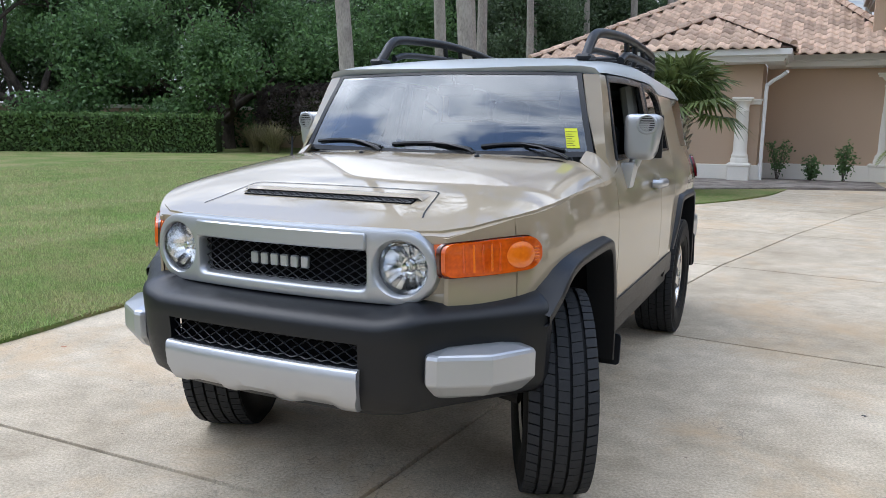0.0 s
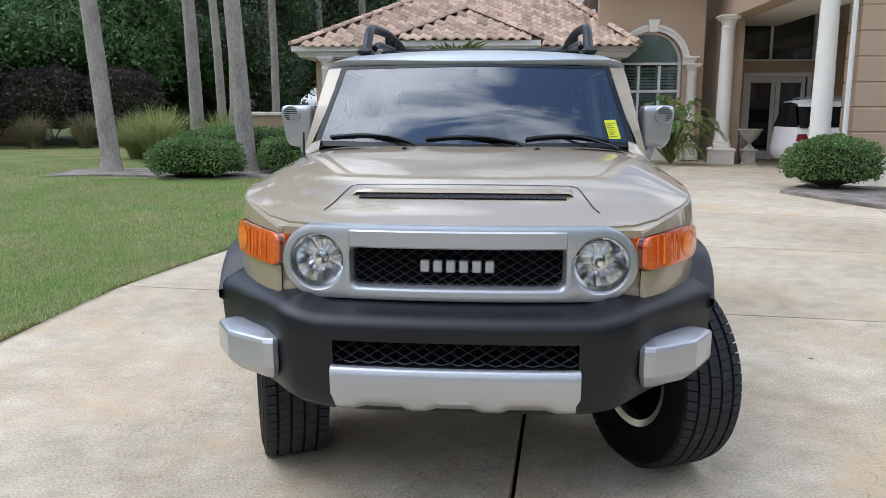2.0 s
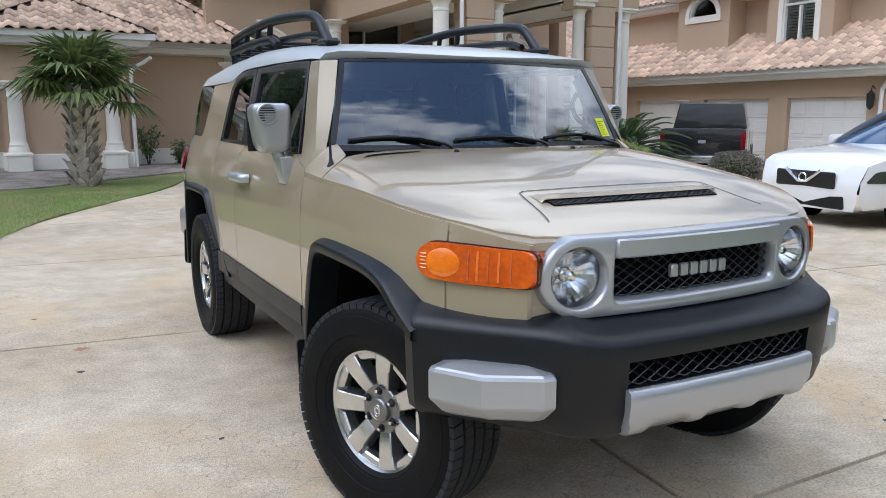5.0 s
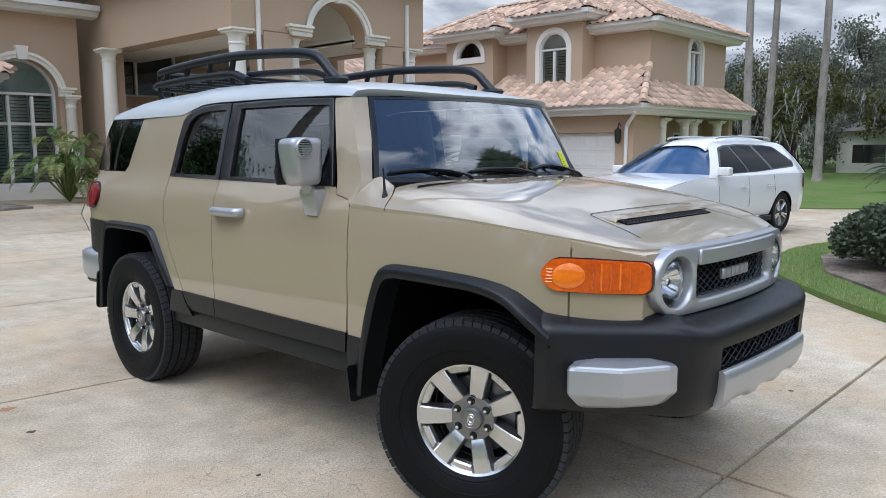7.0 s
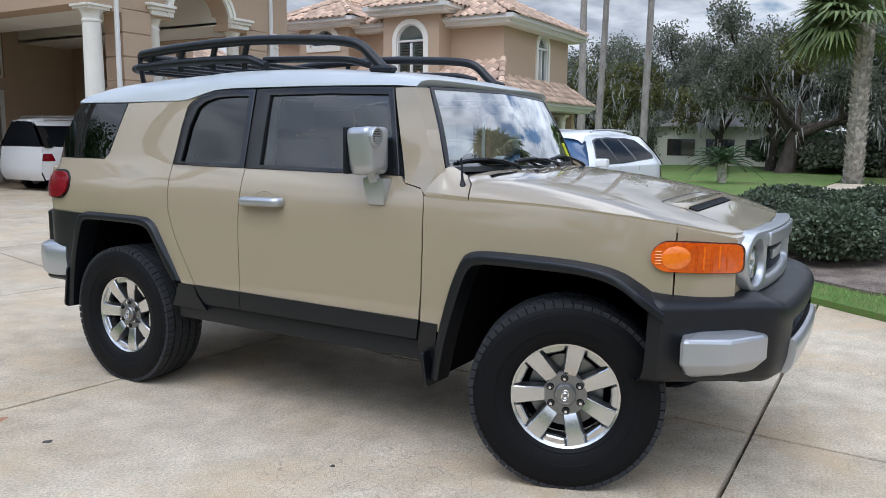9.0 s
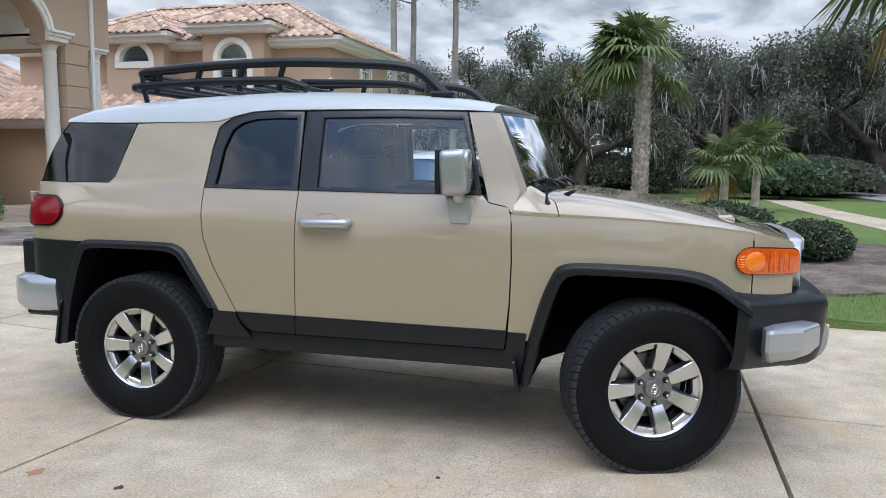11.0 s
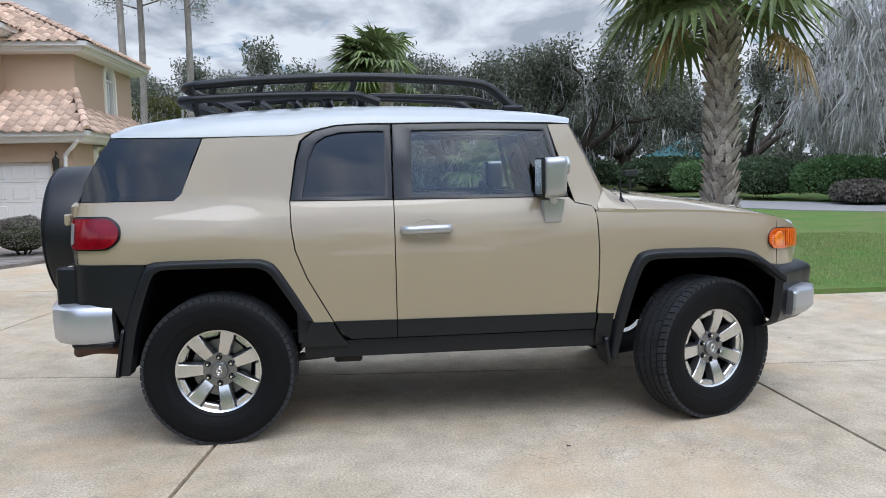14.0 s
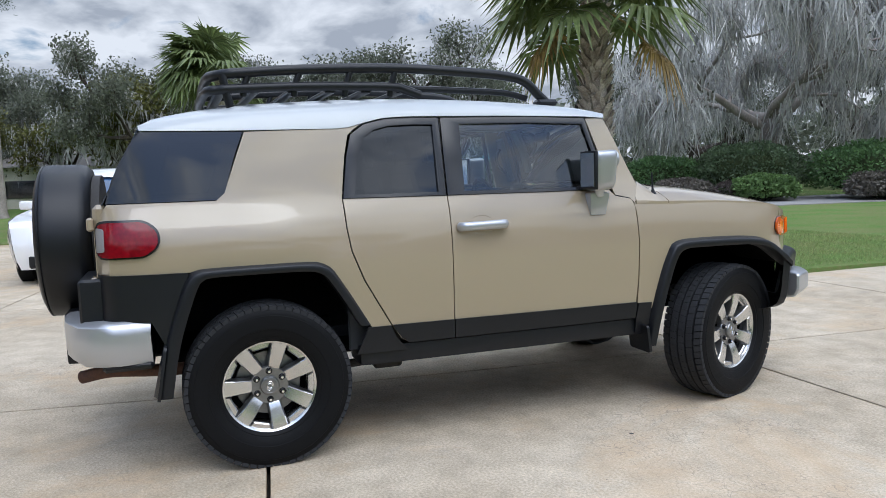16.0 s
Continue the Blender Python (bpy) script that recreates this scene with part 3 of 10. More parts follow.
def arch_trim(m, c, zs, r, width, depth, shoulders=0.0, name="arch_trim"):
    bm = B()
    for wd, r0, dp in ((width, r, depth), (width * 0.45, r + width * 0.55, depth + 0.035)):
        o = arc(c, zs, r0 + wd, 20)
        i = arc(c, zs, r0, 20)
        a = [[bm.verts.new(m @ Vector((p[0], p[1], z))) for p in (o if k == 0 else i)] for k in (0, 1) for z in (0.0, dp)]
        n = len(o)
        ob, of, ib, inf = a
        for k in range(n - 1):
            bm.faces.new((of[k], of[k + 1], inf[k + 1], inf[k]))
            bm.faces.new((ob[k], ob[k + 1], of[k + 1], of[k]))
            bm.faces.new((ib[k], inf[k], inf[k + 1], ib[k + 1]))
    prism(bm, [(c - 0.10, zs + r - 0.04), (c + 0.10, zs + r - 0.04), (c + 0.15, zs + r + width + 0.12), (c - 0.15, zs + r + width + 0.12)], depth + 0.08, m)
    for s in (-1, 1):
        if shoulders:
            for k, (w2, h2, d2) in enumerate(((0.0, 0.10, 0.02), (0.05, 0.07, 0.06), (0.10, 0.06, 0.11))):
                z0 = zs - 0.05 + sum((0.10, 0.07, 0.06)[:k])
                x0, x1 = sorted((c + s * (r - 0.02), c + s * (r + shoulders + w2)))
                box(bm, (x0, z0, -0.02), (x1, z0 + h2, depth + d2), 0.01, m)
    bmesh.ops.recalc_face_normals(bm, faces=bm.faces[:])
    return part(name, bm, M["cream"], house, "cream moulded arch with a keystone")


def column(x, y, z0, z1, r, label="smooth cream column with a moulded cap", square=True):
    bm = B()
    h = z1 - z0
    prof = [(r * 1.32, 0.0), (r * 1.32, 0.08), (r * 1.18, 0.12), (r * 1.22, 0.17), (r * 1.04, 0.22), (r, 0.3), (r * 1.0, h * 0.35), (r * 0.9, h - 0.34), (r * 0.98, h - 0.32), (r * 0.98, h - 0.29), (r * 0.9, h - 0.27), (r * 0.92, h - 0.2), (r * 1.12, h - 0.13), (r * 1.22, h - 0.10)]
    lathe(bm, prof, 24, Matrix.Translation((x, y, z0)))
    for wd, a, b in ((1.30, h - 0.10, h - 0.05), (1.48, h - 0.05, h)):
        box(bm, (x - r * wd, y - r * wd, z0 + a), (x + r * wd, y + r * wd, z0 + b), 0.008)
    ob = part("column", bm, M["cream"], house, label)
    if square:
        bm = B()
        box(bm, (x - r * 1.55, y - r * 1.55, z0 - 0.45), (x + r * 1.55, y + r * 1.55, z0), 0.015)
        box(bm, (x - r * 1.7, y - r * 1.7, z0 - 0.08), (x + r * 1.7, y + r * 1.7, z0 - 0.02), 0.01)
        part("plinth", bm, M["cream"], house)
    return ob


def eave(pts, z, closed=False, name="gutter"):
    """White gutter and stepped cornice along an eave line; pts run with the outside on the right."""
    P = [Vector((x, y, 0)) for x, y in pts]
    prof = [(0.0, 0.0), (0.0, -0.13), (-0.03, -0.15), (-0.10, -0.15), (-0.10, -0.20), (-0.14, -0.20), (-0.16, -0.27), (-0.24, -0.29), (-0.55, -0.30), (-0.55, -0.02)]
    bm = B()
    rows = []
    n = len(P)
    for i, p in enumerate(P):
        d0 = (P[i] - P[i - 1]).normalized() if i else (P[1] - P[0]).normalized()
        d1 = (P[i + 1] - P[i]).normalized() if i < n - 1 else d0
        o0, o1 = Vector((d0.y, -d0.x, 0)), Vector((d1.y, -d1.x, 0))
        o = (o0 + o1)
        o = o / max(0.3, o.length_squared) * 2 if o.length > 1e-6 else o0
        rows.append([bm.verts.new((p.x + o.x * u, p.y + o.y * u, z + v)) for u, v in prof])
    k = len(prof)
    for a, b in zip(rows, rows[1:]):
        for i in range(k):
            bm.faces.new((a[i], a[(i + 1) % k], b[(i + 1) % k], b[i]))
    bm.faces.new(rows[0])
    bm.faces.new(list(reversed(rows[-1])))
    bmesh.ops.recalc_face_normals(bm, faces=bm.faces[:])
    return part(name, bm, M["white_paint"], house, "white gutter over a stepped cream cornice")


TILE_W, TILE_L = 0.27, 0.36


def tile_mesh():
    bm = B()
    n = 7
    prof = []
    for k in range(n + 1):
        u = k / n
        prof.append(((u - 0.5) * TILE_W * 1.04, 0.022 + 0.034 * math.sin(2 * math.pi * (u - 0.02))))
    a = [bm.verts.new((x, -TILE_L * 0.58, z + 0.026)) for x, z in prof]
    b = [bm.verts.new((x, TILE_L * 0.55, z)) for x, z in prof]
    c = [bm.verts.new((x, -TILE_L * 0.58, z - 0.004)) for x, z in prof]
    for k in range(n):
        bm.faces.new((a[k], a[k + 1], b[k + 1], b[k]))
        bm.faces.new((c[k], c[k + 1], a[k + 1], a[k]))
    return bm


bm_tile = tile_mesh()
TILE_V = [v.co.copy() for v in bm_tile.verts]
TILE_F = [[v.index for v in f.verts] for f in bm_tile.faces]
bm_tile.verts.index_update()
TILE_F = [[v.index for v in f.verts] for f in bm_tile.faces]
tile_data = bpy.data.meshes.new("tile")
for f in bm_tile.faces:
    f.smooth = True
bm_tile.to_mesh(tile_data)
bm_tile.free()
tile_data.materials.append(M["tile"])
single_tiles = [0]


def inside(poly, x, y):
    c = False
    for (x1, y1), (x2, y2) in zip(poly, poly[1:] + poly[:1]):
        if (y1 > y) != (y2 > y) and x < (x2 - x1) * (y - y1) / (y2 - y1) + x1:
            c = not c
    return c


def tile_plane(corners, singles=False):
    """Felt and rows of curved tiles on one roof plane; corners start with the two ends of the eave, left to right from below."""
    P = [Vector(c) for c in corners]
    ux = (P[1] - P[0]).normalized()
    nz = ux.cross(P[-1] - P[0] if len(P) == 3 else P[2] - P[0]).normalized()
    if nz.z < 0:
        nz = -nz
    uy = nz.cross(ux).normalized()
    m = Matrix((ux, uy, nz)).transposed().to_4x4()
    m.translation = P[0]
    mi = m.inverted()
    flat = [((mi @ p).x, (mi @ p).y) for p in P]
    bm = B()
    prism(bm, flat if True else 0, 0.02, m @ Matrix.Translation((0, 0, -0.03)))
    roof = part("roof", bm, M["roof_felt"], house, "hipped roof plane of curved terracotta tiles")
    vs, fs = [], []
    x0, x1 = min(p[0] for p in flat), max(p[0] for p in flat)
    y1 = max(p[1] for p in flat)
    ny = int(y1 / (TILE_L * 0.86)) + 1
    for j in range(ny):
        y = (j + 0.42) * TILE_L * 0.86
        x = x0 + TILE_W / 2
        while x < x1:
            if inside(flat, x, min(y, y1)) and inside(flat, x + TILE_W * 0.3, y) and inside(flat, x - TILE_W * 0.3, y):
                t = m @ Matrix.Translation((x + random.uniform(-0.006, 0.006), y + random.uniform(-0.012, 0.012), random.uniform(0, 0.006))) @ Matrix.Rotation(random.uniform(-0.03, 0.03), 4, "Z")
                if singles and single_tiles[0] < 300:
                    single_tiles[0] += 1
                    ob = new("tile", tile_data)
                    ob.parent = roof
                    ob.matrix_parent_inverse = world_of(roof).inverted()
                    ob.matrix_basis = t
                else:
                    k = len(vs)
                    vs.extend(t @ v for v in TILE_V)
                    fs.extend([i + k for i in f] for f in TILE_F)
            x += TILE_W
    if vs:
        raw("tiles", vs, fs, M["tile_stuff"], roof, smooth=True, kind="stuff")
    return roof


def hip_caps(lines):
    """Half-round ridge tiles along hips and ridges."""
    bm = B()
    for a, b in lines:
        a, b = Vector(a), Vector(b)
        n = max(1, int((b - a).length / 0.36))
        for k in range(n):
            p, q = a.lerp(b, k / n), a.lerp(b, (k + 1.12) / n)
            d = (q - p).normalized()
            s = d.cross(Vector((0, 0, 1))).normalized()
            up = s.cross(d)
            r0 = [bm.verts.new(p + s * 0.11 * math.cos(math.pi * i / 6) + up * (0.10 * math.sin(math.pi * i / 6) + 0.045)) for i in range(7)]
            r1 = [bm.verts.new(q + s * 0.095 * math.cos(math.pi * i / 6) + up * (0.085 * math.sin(math.pi * i / 6) + 0.035)) for i in range(7)]
            for i in range(6):
                bm.faces.new((r0[i], r0[i + 1], r1[i + 1], r1[i]))
            bm.faces.new(r0)
    return part("ridge_tiles", bm, M["tile_stuff"], house, "half-round ridge tiles", kind="stuff")


def hip_roof(x0, y0, x1, y1, z, pitch=0.5, sides="SWEN", singles=""):
    """A hipped roof over a rectangle; sides: which planes to lay."""
    w, d = x1 - x0, y1 - y0
    run = min(w, d) / 2
    zt = z + run * pitch
    if w >= d:
        a, b = (x0 + run, y0 + run, zt), (x1 - run, y0 + run, zt)
    else:
        a, b = (x0 + run, y0 + run, zt), (x0 + run, y1 - run, zt)
    sw, se, ne, nw = (x0, y0, z), (x1, y0, z), (x1, y1, z), (x0, y1, z)
    if w >= d:
        planes = {"S": [sw, se, b, a], "E": [se, ne, b], "N": [ne, nw, a, b], "W": [nw, sw, a]}
        hips = [(sw, a), (nw, a), (se, b), (ne, b), (a, b)]
    else:
        planes = {"S": [sw, se, a], "E": [se, ne, b, a], "N": [ne, nw, b], "W": [nw, sw, a, b]}
        hips = [(sw, a), (se, a), (nw, b), (ne, b), (a, b)]
    for s in sides:
        pl = planes[s]
        if (Vector(pl[-1]) - Vector(pl[-2])).length < 0.05:
            pl = pl[:3]
        tile_plane(pl, s in singles)
    hip_caps([h for h in hips if (Vector(h[0]) - Vector(h[1])).length > 0.3])
    return zt


def window(m, u0, u1, z0, z1, lights=2, arched=False, shutters=True, transom=0.0, name="window"):
    """A white framed window set into its opening: frame, panes, louvred shutters behind."""
    w = 0.06
    c, r = (u0 + u1) / 2, (u1 - u0) / 2
    if arched:
        o = [(u1 + 0.07, z0 - 0.07)] + arc(c, z1, r + 0.07, 16) + [(u0 - 0.07, z0 - 0.07)]
        i = [(u1 - w, z0 + w)] + arc(c, z1, r - w, 16) + [(u0 + w, z0 + w)]
    else:
        o = [(u1 + 0.07, z0 - 0.07), (u1 + 0.07, z1 + 0.07), (u0 - 0.07, z1 + 0.07), (u0 - 0.07, z0 - 0.07)]
        i = [(u1 - w, z0 + w), (u1 - w, z1 - w), (u0 + w, z1 - w), (u0 + w, z0 + w)]
    bm = B()
    strip(bm, [[m @ Vector((p[0], p[1], z)) for p in q] for q, z in ((o, -0.10), (o, 0.026), ([(p[0] * 0.95 + t[0] * 0.05, p[1] * 0.95 + t[1] * 0.05) for p, t in zip(o, i)], 0.03), (i, 0.03), (i, -0.10))], True)
    bmesh.ops.recalc_face_normals(bm, faces=bm.faces[:])
    win = part(name, bm, M["white_paint"], house, "white framed window" + (" with a round head" if arched else "") + (" and green-grey louvred shutters" if shutters else ""))
    bars = [((u0 + (u1 - u0) * k / lights - 0.035, z0 + w, -0.09), (u0 + (u1 - u0) * k / lights + 0.035, z1 - w, 0.01)) for k in range(1, lights)]
    if transom:
        bars.append(((u0 + w, transom - 0.035, -0.088), (u1 - w, transom + 0.035, 0.008)))
    if arched:
        bars.append(((u0 + w, z1 - w * 0.5, -0.092), (u1 - w, z1 + w * 0.5, 0.012)))
    for lo, hi in bars:
        bm = B()
        box(bm, lo, hi, 0.004, m)
        part("glazing_bar", bm, M["white_paint"], win)
    bm = B()
    box(bm, (u0, z0, -0.085), (u1, z1, -0.075), 0, m)
    if arched:
        prism(bm, arc(c, z1, r, 16), 0.01, m @ Matrix.Translation((0, 0, -0.085)))
    part("pane", bm, M["glass_house" if shutters or arched else "glass_dark"], win)
    if arched:
        bm = B()
        prism(bm, arc(c, z1 + 0.02, r - 0.01, 16), 0.01, m @ Matrix.Translation((0, 0, -0.108)))
        part("fan_panel", bm, M["fan_panel"], win, "pale grey-green panel in the round head")
    if arched and u1 - u0 < 1.5:
        o, i = [[(c + r + g, z0 - g)] + arc(c, z1, r + g, 18) + [(c - r - g, z0 - g)] for g in (0.15, -0.015)]
        bm = B()
        strip(bm, [[m @ Vector((p[0], p[1], z)) for p in q] for q, z in ((o, 0.0), (o, 0.075), (i, 0.085), (i, -0.02))], True)
        bmesh.ops.recalc_face_normals(bm, faces=bm.faces[:])
        part("window_trim", bm, M["cream"], win, "cream moulding round the window")
    # added dark panel in place of the unlit room behind the pane
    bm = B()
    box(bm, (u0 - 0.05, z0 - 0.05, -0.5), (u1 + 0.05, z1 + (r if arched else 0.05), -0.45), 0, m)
    part("dark_room_panel", bm, M["dim"], win)
    if shutters:
        for k in range(lights):
            a, b = u0 + (u1 - u0) * k / lights + 0.04, u0 + (u1 - u0) * (k + 1) / lights - 0.04
            bm = B()
            for x in (a, b - 0.04):
                box(bm, (x, z0, -0.15), (x + 0.04, z1, -0.11), 0, m)
            z = z0 + 0.05
            while z < z1 - 0.05:
                box(bm, (a + 0.04, -0.035, -0.006), (b - 0.04, 0.035, 0.006), 0, m @ Matrix.Translation((0, z, -0.13)) @ Matrix.Rotation(radians(-40), 4, "X"))
                z += 0.085
            part("shutter", bm, M["shutter"], win)
        if arched:
            bm = B()
            for k in range(15):
                a = radians(6 + 12 * k)
                box(bm, (0.10, -0.012, -0.003), (r - 0.05, 0.012, 0.003), 0, m @ Matrix.Translation((c, z1 + 0.02, -0.092)) @ Matrix.Rotation(a, 4, "Z") @ Matrix.Rotation(radians(40), 4, "X"))
            part("sunburst", bm, M["shutter"], win)
    return win


# left wing: window wall, projecting bay with pilasters, recessed wall
ZE = 3.20
p0, p1 = (-5.0, 18.35), (-2.1, 18.35)
wall_run(p0, p1, 0.5, ZE - 0.25, 0.3, [(0.48, 1.58, 0.74, 2.55)])
window(place(p0, p1) @ Matrix.Translation((0, 0, -0.06)), 0.48, 1.58, 0.74, 2.55)
wall_run((-5.0, 26.0), (-5.0, 18.35), 0.0, ZE - 0.25, 0.3)
wall_run((-2.1, 18.35), (-2.1, 17.0), 0.5, ZE - 0.25, 0.3)
wall_run((-2.1, 17.0), (0.45, 17.0), 0.5, ZE - 0.25, 0.3)
wall_run((0.45, 17.0), (0.45, 18.7), 0.5, ZE - 0.25, 0.3)
wall_run((0.45, 18.7), (3.1, 18.7), 0.5, ZE - 0.25, 0.3)
wall_run((3.1, 18.7), (3.1, 19.4), 0.5, ZE - 0.25, 0.3)
bm = B()
for a, b in (((-5.05, 18.27), (-2.1, 18.6)), ((-2.18, 16.92), (0.53, 17.25)), ((0.3, 18.62), (3.18, 18.95)), ((-2.18, 17.25), (-1.85, 18.3)), ((0.2, 17.25), (0.53, 18.62)), ((2.85, 18.95), (3.18, 19.4))):
    box(bm, (a[0], a[1], -0.1), (b[0], b[1], 0.56), 0.012)
part("base_band", bm, M["cream"], house, "cream painted band at the foot of the wall")
bm = B()
box(bm, (-2.12, 16.93, 1.98), (0.47, 17.02, 2.06), 0.01)
box(bm, (-2.14, 16.90, 2.06), (0.49, 17.02, 2.11), 0.01)
part("moulding", bm, M["cream"], house)
for x in (-1.85, 0.08):
    column(x, 16.78, 0.62, 2.14, 0.155)
column(-4.65, 18.1, 0.1, ZE - 0.28, 0.15, square=False)
eave([(-5.55, 26), (-5.55, 17.85), (-2.7, 17.85), (-2.7, 16.35), (1.05, 16.35), (1.05, 18.15), (3.65, 18.15), (3.65, 18.7)], ZE)
# main hip of the wing and the small hip over the bay
tile_plane([(-5.55, 17.85, ZE), (3.65, 17.85, ZE), (-0.2 + 1.2, 22.9, ZE + 5.05 * 0.5), (-0.8, 22.9, ZE + 5.05 * 0.5)], True)
tile_plane([(-5.55, 27.5, ZE), (-5.55, 17.85, ZE), (-0.8, 22.9, ZE + 5.05 * 0.5)])
tile_plane([(3.65, 17.85, ZE), (3.65, 27.5, ZE), (1.0, 22.9, ZE + 5.05 * 0.5)])
tile_plane([(-2.7, 16.35, ZE + 0.03), (1.05, 16.35, ZE + 0.03), (-0.82, 18.22, ZE + 0.98)], True)
tile_plane([(-2.7, 20.0, ZE + 0.03), (-2.7, 16.35, ZE + 0.03), (-0.82, 18.22, ZE + 0.98), (-0.82, 20.0, ZE + 0.98)])
tile_plane([(1.05, 16.35, ZE + 0.03), (1.05, 20.0, ZE + 0.03), (-0.82, 20.0, ZE + 0.98), (-0.82, 18.22, ZE + 0.98)])
hip_caps([((-5.55, 17.85, ZE), (-0.8, 22.9, ZE + 2.53)), ((3.65, 17.85, ZE), (1.0, 22.9, ZE + 2.53)), ((-0.8, 22.9, ZE + 2.53), (1.0, 22.9, ZE + 2.53)), ((-2.7, 16.35, ZE + 0.03), (-0.82, 18.22, ZE + 0.98)), ((1.05, 16.35, ZE + 0.03), (-0.82, 18.22, ZE + 0.98)), ((-0.82, 18.22, ZE + 0.98), (-0.82, 20.0, ZE + 0.98))])
bm = B()
tube(bm, smooth_line([(0.98, 16.75, 2.72), (0.85, 16.85, 2.62), (0.60, 16.92, 2.45), (0.55, 16.93, 2.2), (0.55, 16.93, 0.2), (0.6, 16.8, 0.12)], 4), 0.045, 8)
part("downspout", bm, M["white_paint"], house, "white rainwater pipe")

# round-headed window bays either side of the porch
ZU = 5.05
for c in (4.2, 12.4):
    p0, p1 = (c - 1.47, 18.95), (c + 1.4, 18.95)
    m = place(p0, p1)
    uc = 1.47
    wall_run(p0, p1, 0.1, ZU - 0.2, 0.35, [(uc - 0.85, uc + 0.85, 0.42, 3.66)])
    arch_fill(m, uc - 0.85, uc + 0.85, 2.8, 3.66, 0.35)
    arch_trim(m, uc, 2.8, 0.85, 0.17, 0.06, 0.30)
    window(m @ Matrix.Translation((0, 0, -0.28)), uc - 0.85, uc + 0.85, 0.5, 2.8, 3, True, True, 2.05)
    for s in (-1, 1):
        column(c + s * 1.08, 18.83, 0.62, 2.78, 0.14)
    bm = B()
    box(bm, (c - 0.85, 18.9, -0.1), (c + 0.85, 19.25, 0.46), 0.01)
    part("window_sill", bm, M["cream"], house)
eave([(2.65, 23), (2.65, 18.4), (6.0, 18.4)], ZU)
eave([(11.0, 18.4), (14.0, 18.4), (14.0, 23)], ZU)
wall_run((3.1, 23), (3.1, 18.95), 2.6, ZU - 0.2, 0.3)
wall_run((14.5, 18.95), (14.5, 23), 0.0, ZU - 0.2, 0.3)

# porch: flat soffit, side beams, front arch between piers, back wall with doors
X0, X1, YF, YB = 6.05, 11.65, 12.35, 20.6
ZS, ZP = 3.92, 5.35
wall_run((X0, 23), (X0, 18.1), 0.0, 7.2, 0.35)
wall_run((X1, 18.1), (X1, 23), 0.0, 7.2, 0.35)
wall_run((X0, 18.1), (X0, YF), ZS, ZP, 0.55)
wall_run((X1, YF), (X1, 18.1), ZS, ZP, 0.55)
wall_run((X0 + 0.55, YF), (X1 - 0.55, YF), ZS, ZP, 0.5, [(1.42, 3.08, ZS - 0.1, 4.75)])
mf = place((X0 + 0.55, YF), (X1 - 0.55, YF))
arch_fill(mf, 1.42, 3.08, ZS, 4.75, 0.5)
arch_trim(mf, 2.25, ZS, 0.83, 0.16, 0.07, 0.55)
bm = B()
box(bm, (X0 + 0.3, YF + 0.4, ZS + 0.02), (X0 + 2.0, YB, ZS + 0.1))
box(bm, (X1 - 2.0, YF + 0.4, ZS + 0.02), (X1 - 0.3, YB, ZS + 0.1))
box(bm, (X0 + 2.0, YF + 0.4, ZP - 0.1), (X1 - 2.0, YB, ZP))
box(bm, (X0 + 1.95, YF + 0.4, ZS + 0.05), (X0 + 2.0, YB, ZP - 0.1))
box(bm, (X1 - 2.0, YF + 0.4, ZS + 0.05), (X1 - 1.95, YB, ZP - 0.1))
part("porch_ceiling", bm, M["cream"], house)
for s, cx in ((1, X0), (-1, X1)):
    a, b = sorted((cx + s * 0.75, cx + s * 1.45))
    bm = B()
    box(bm, (a + 0.02, YF, 0.6), (b - 0.02, YF + 0.53, ZS))
    pier = part("pier", bm, M["stucco"], house, "tan stucco pier cut by level grooves")
    z = 0.62
    while z < ZS - 0.01:
        z2 = min(z + 0.47, ZS)
        bm = B()
        box(bm, (a, YF - 0.02, z + 0.012), (b, YF + 0.55, z2 - 0.012), 0.012)
        part("pier_block", bm, M["stucco"], pier)
        z = z2
    bm = B()
    box(bm, (a - 0.08, YF - 0.1, -0.2), (b + 0.08, YF + 0.63, 0.62), 0.02)
    part("plinth", bm, M["cream"], house)
    column(cx + s * 0.28, YF + 0.28, 0.62, ZS, 0.19)
    column(cx + s * 1.66, YF + 0.22, 0.62, ZS, 0.155)
    column(cx + s * 0.22 - (0.35 if s > 0 else 0.2), 17.9, 0.55, ZS, 0.18)
    bm = B()
    tube(bm, [(cx + s * 0.62, YF - 0.03, ZP - 0.4), (cx + s * 0.62, YF - 0.03, 0.2)], 0.05, 8)
    part("downspout", bm, M["white_paint"], house, "white rainwater pipe")
eave([(X0 - 0.5, 20), (X0 - 0.5, YF - 0.5), (X1 + 0.5, YF - 0.5), (X1 + 0.5, 20)], ZP + 0.25)
wall_run((X0 + 0.2, YB), (X1 - 0.2, YB), 0.0, 7.2, 0.3, [(1.05, 2.75, 0.1, 2.5), (0.45, 2.95, 2.95, 5.2)])
mb = place((X0 + 0.2, YB), (X1 - 0.2, YB))
window(mb @ Matrix.Translation((0, 0, -0.1)), 0.45, 2.95, 2.95, 5.2, 2, False, False)
bm = B()
box(bm, (1.05, 2.5, -0.1), (2.75, 2.62, 0.04), 0.01, mb)
box(bm, (0.93, 0.1, -0.1), (1.05, 2.62, 0.04), 0.01, mb)
box(bm, (2.75, 0.1, -0.1), (2.87, 2.62, 0.04), 0.01, mb)
bmesh.ops.remove_doubles(bm, verts=bm.verts[:], dist=0.013)
door = part("entrance_door", bm, M["white_paint"], house, "pair of white glazed entrance doors")
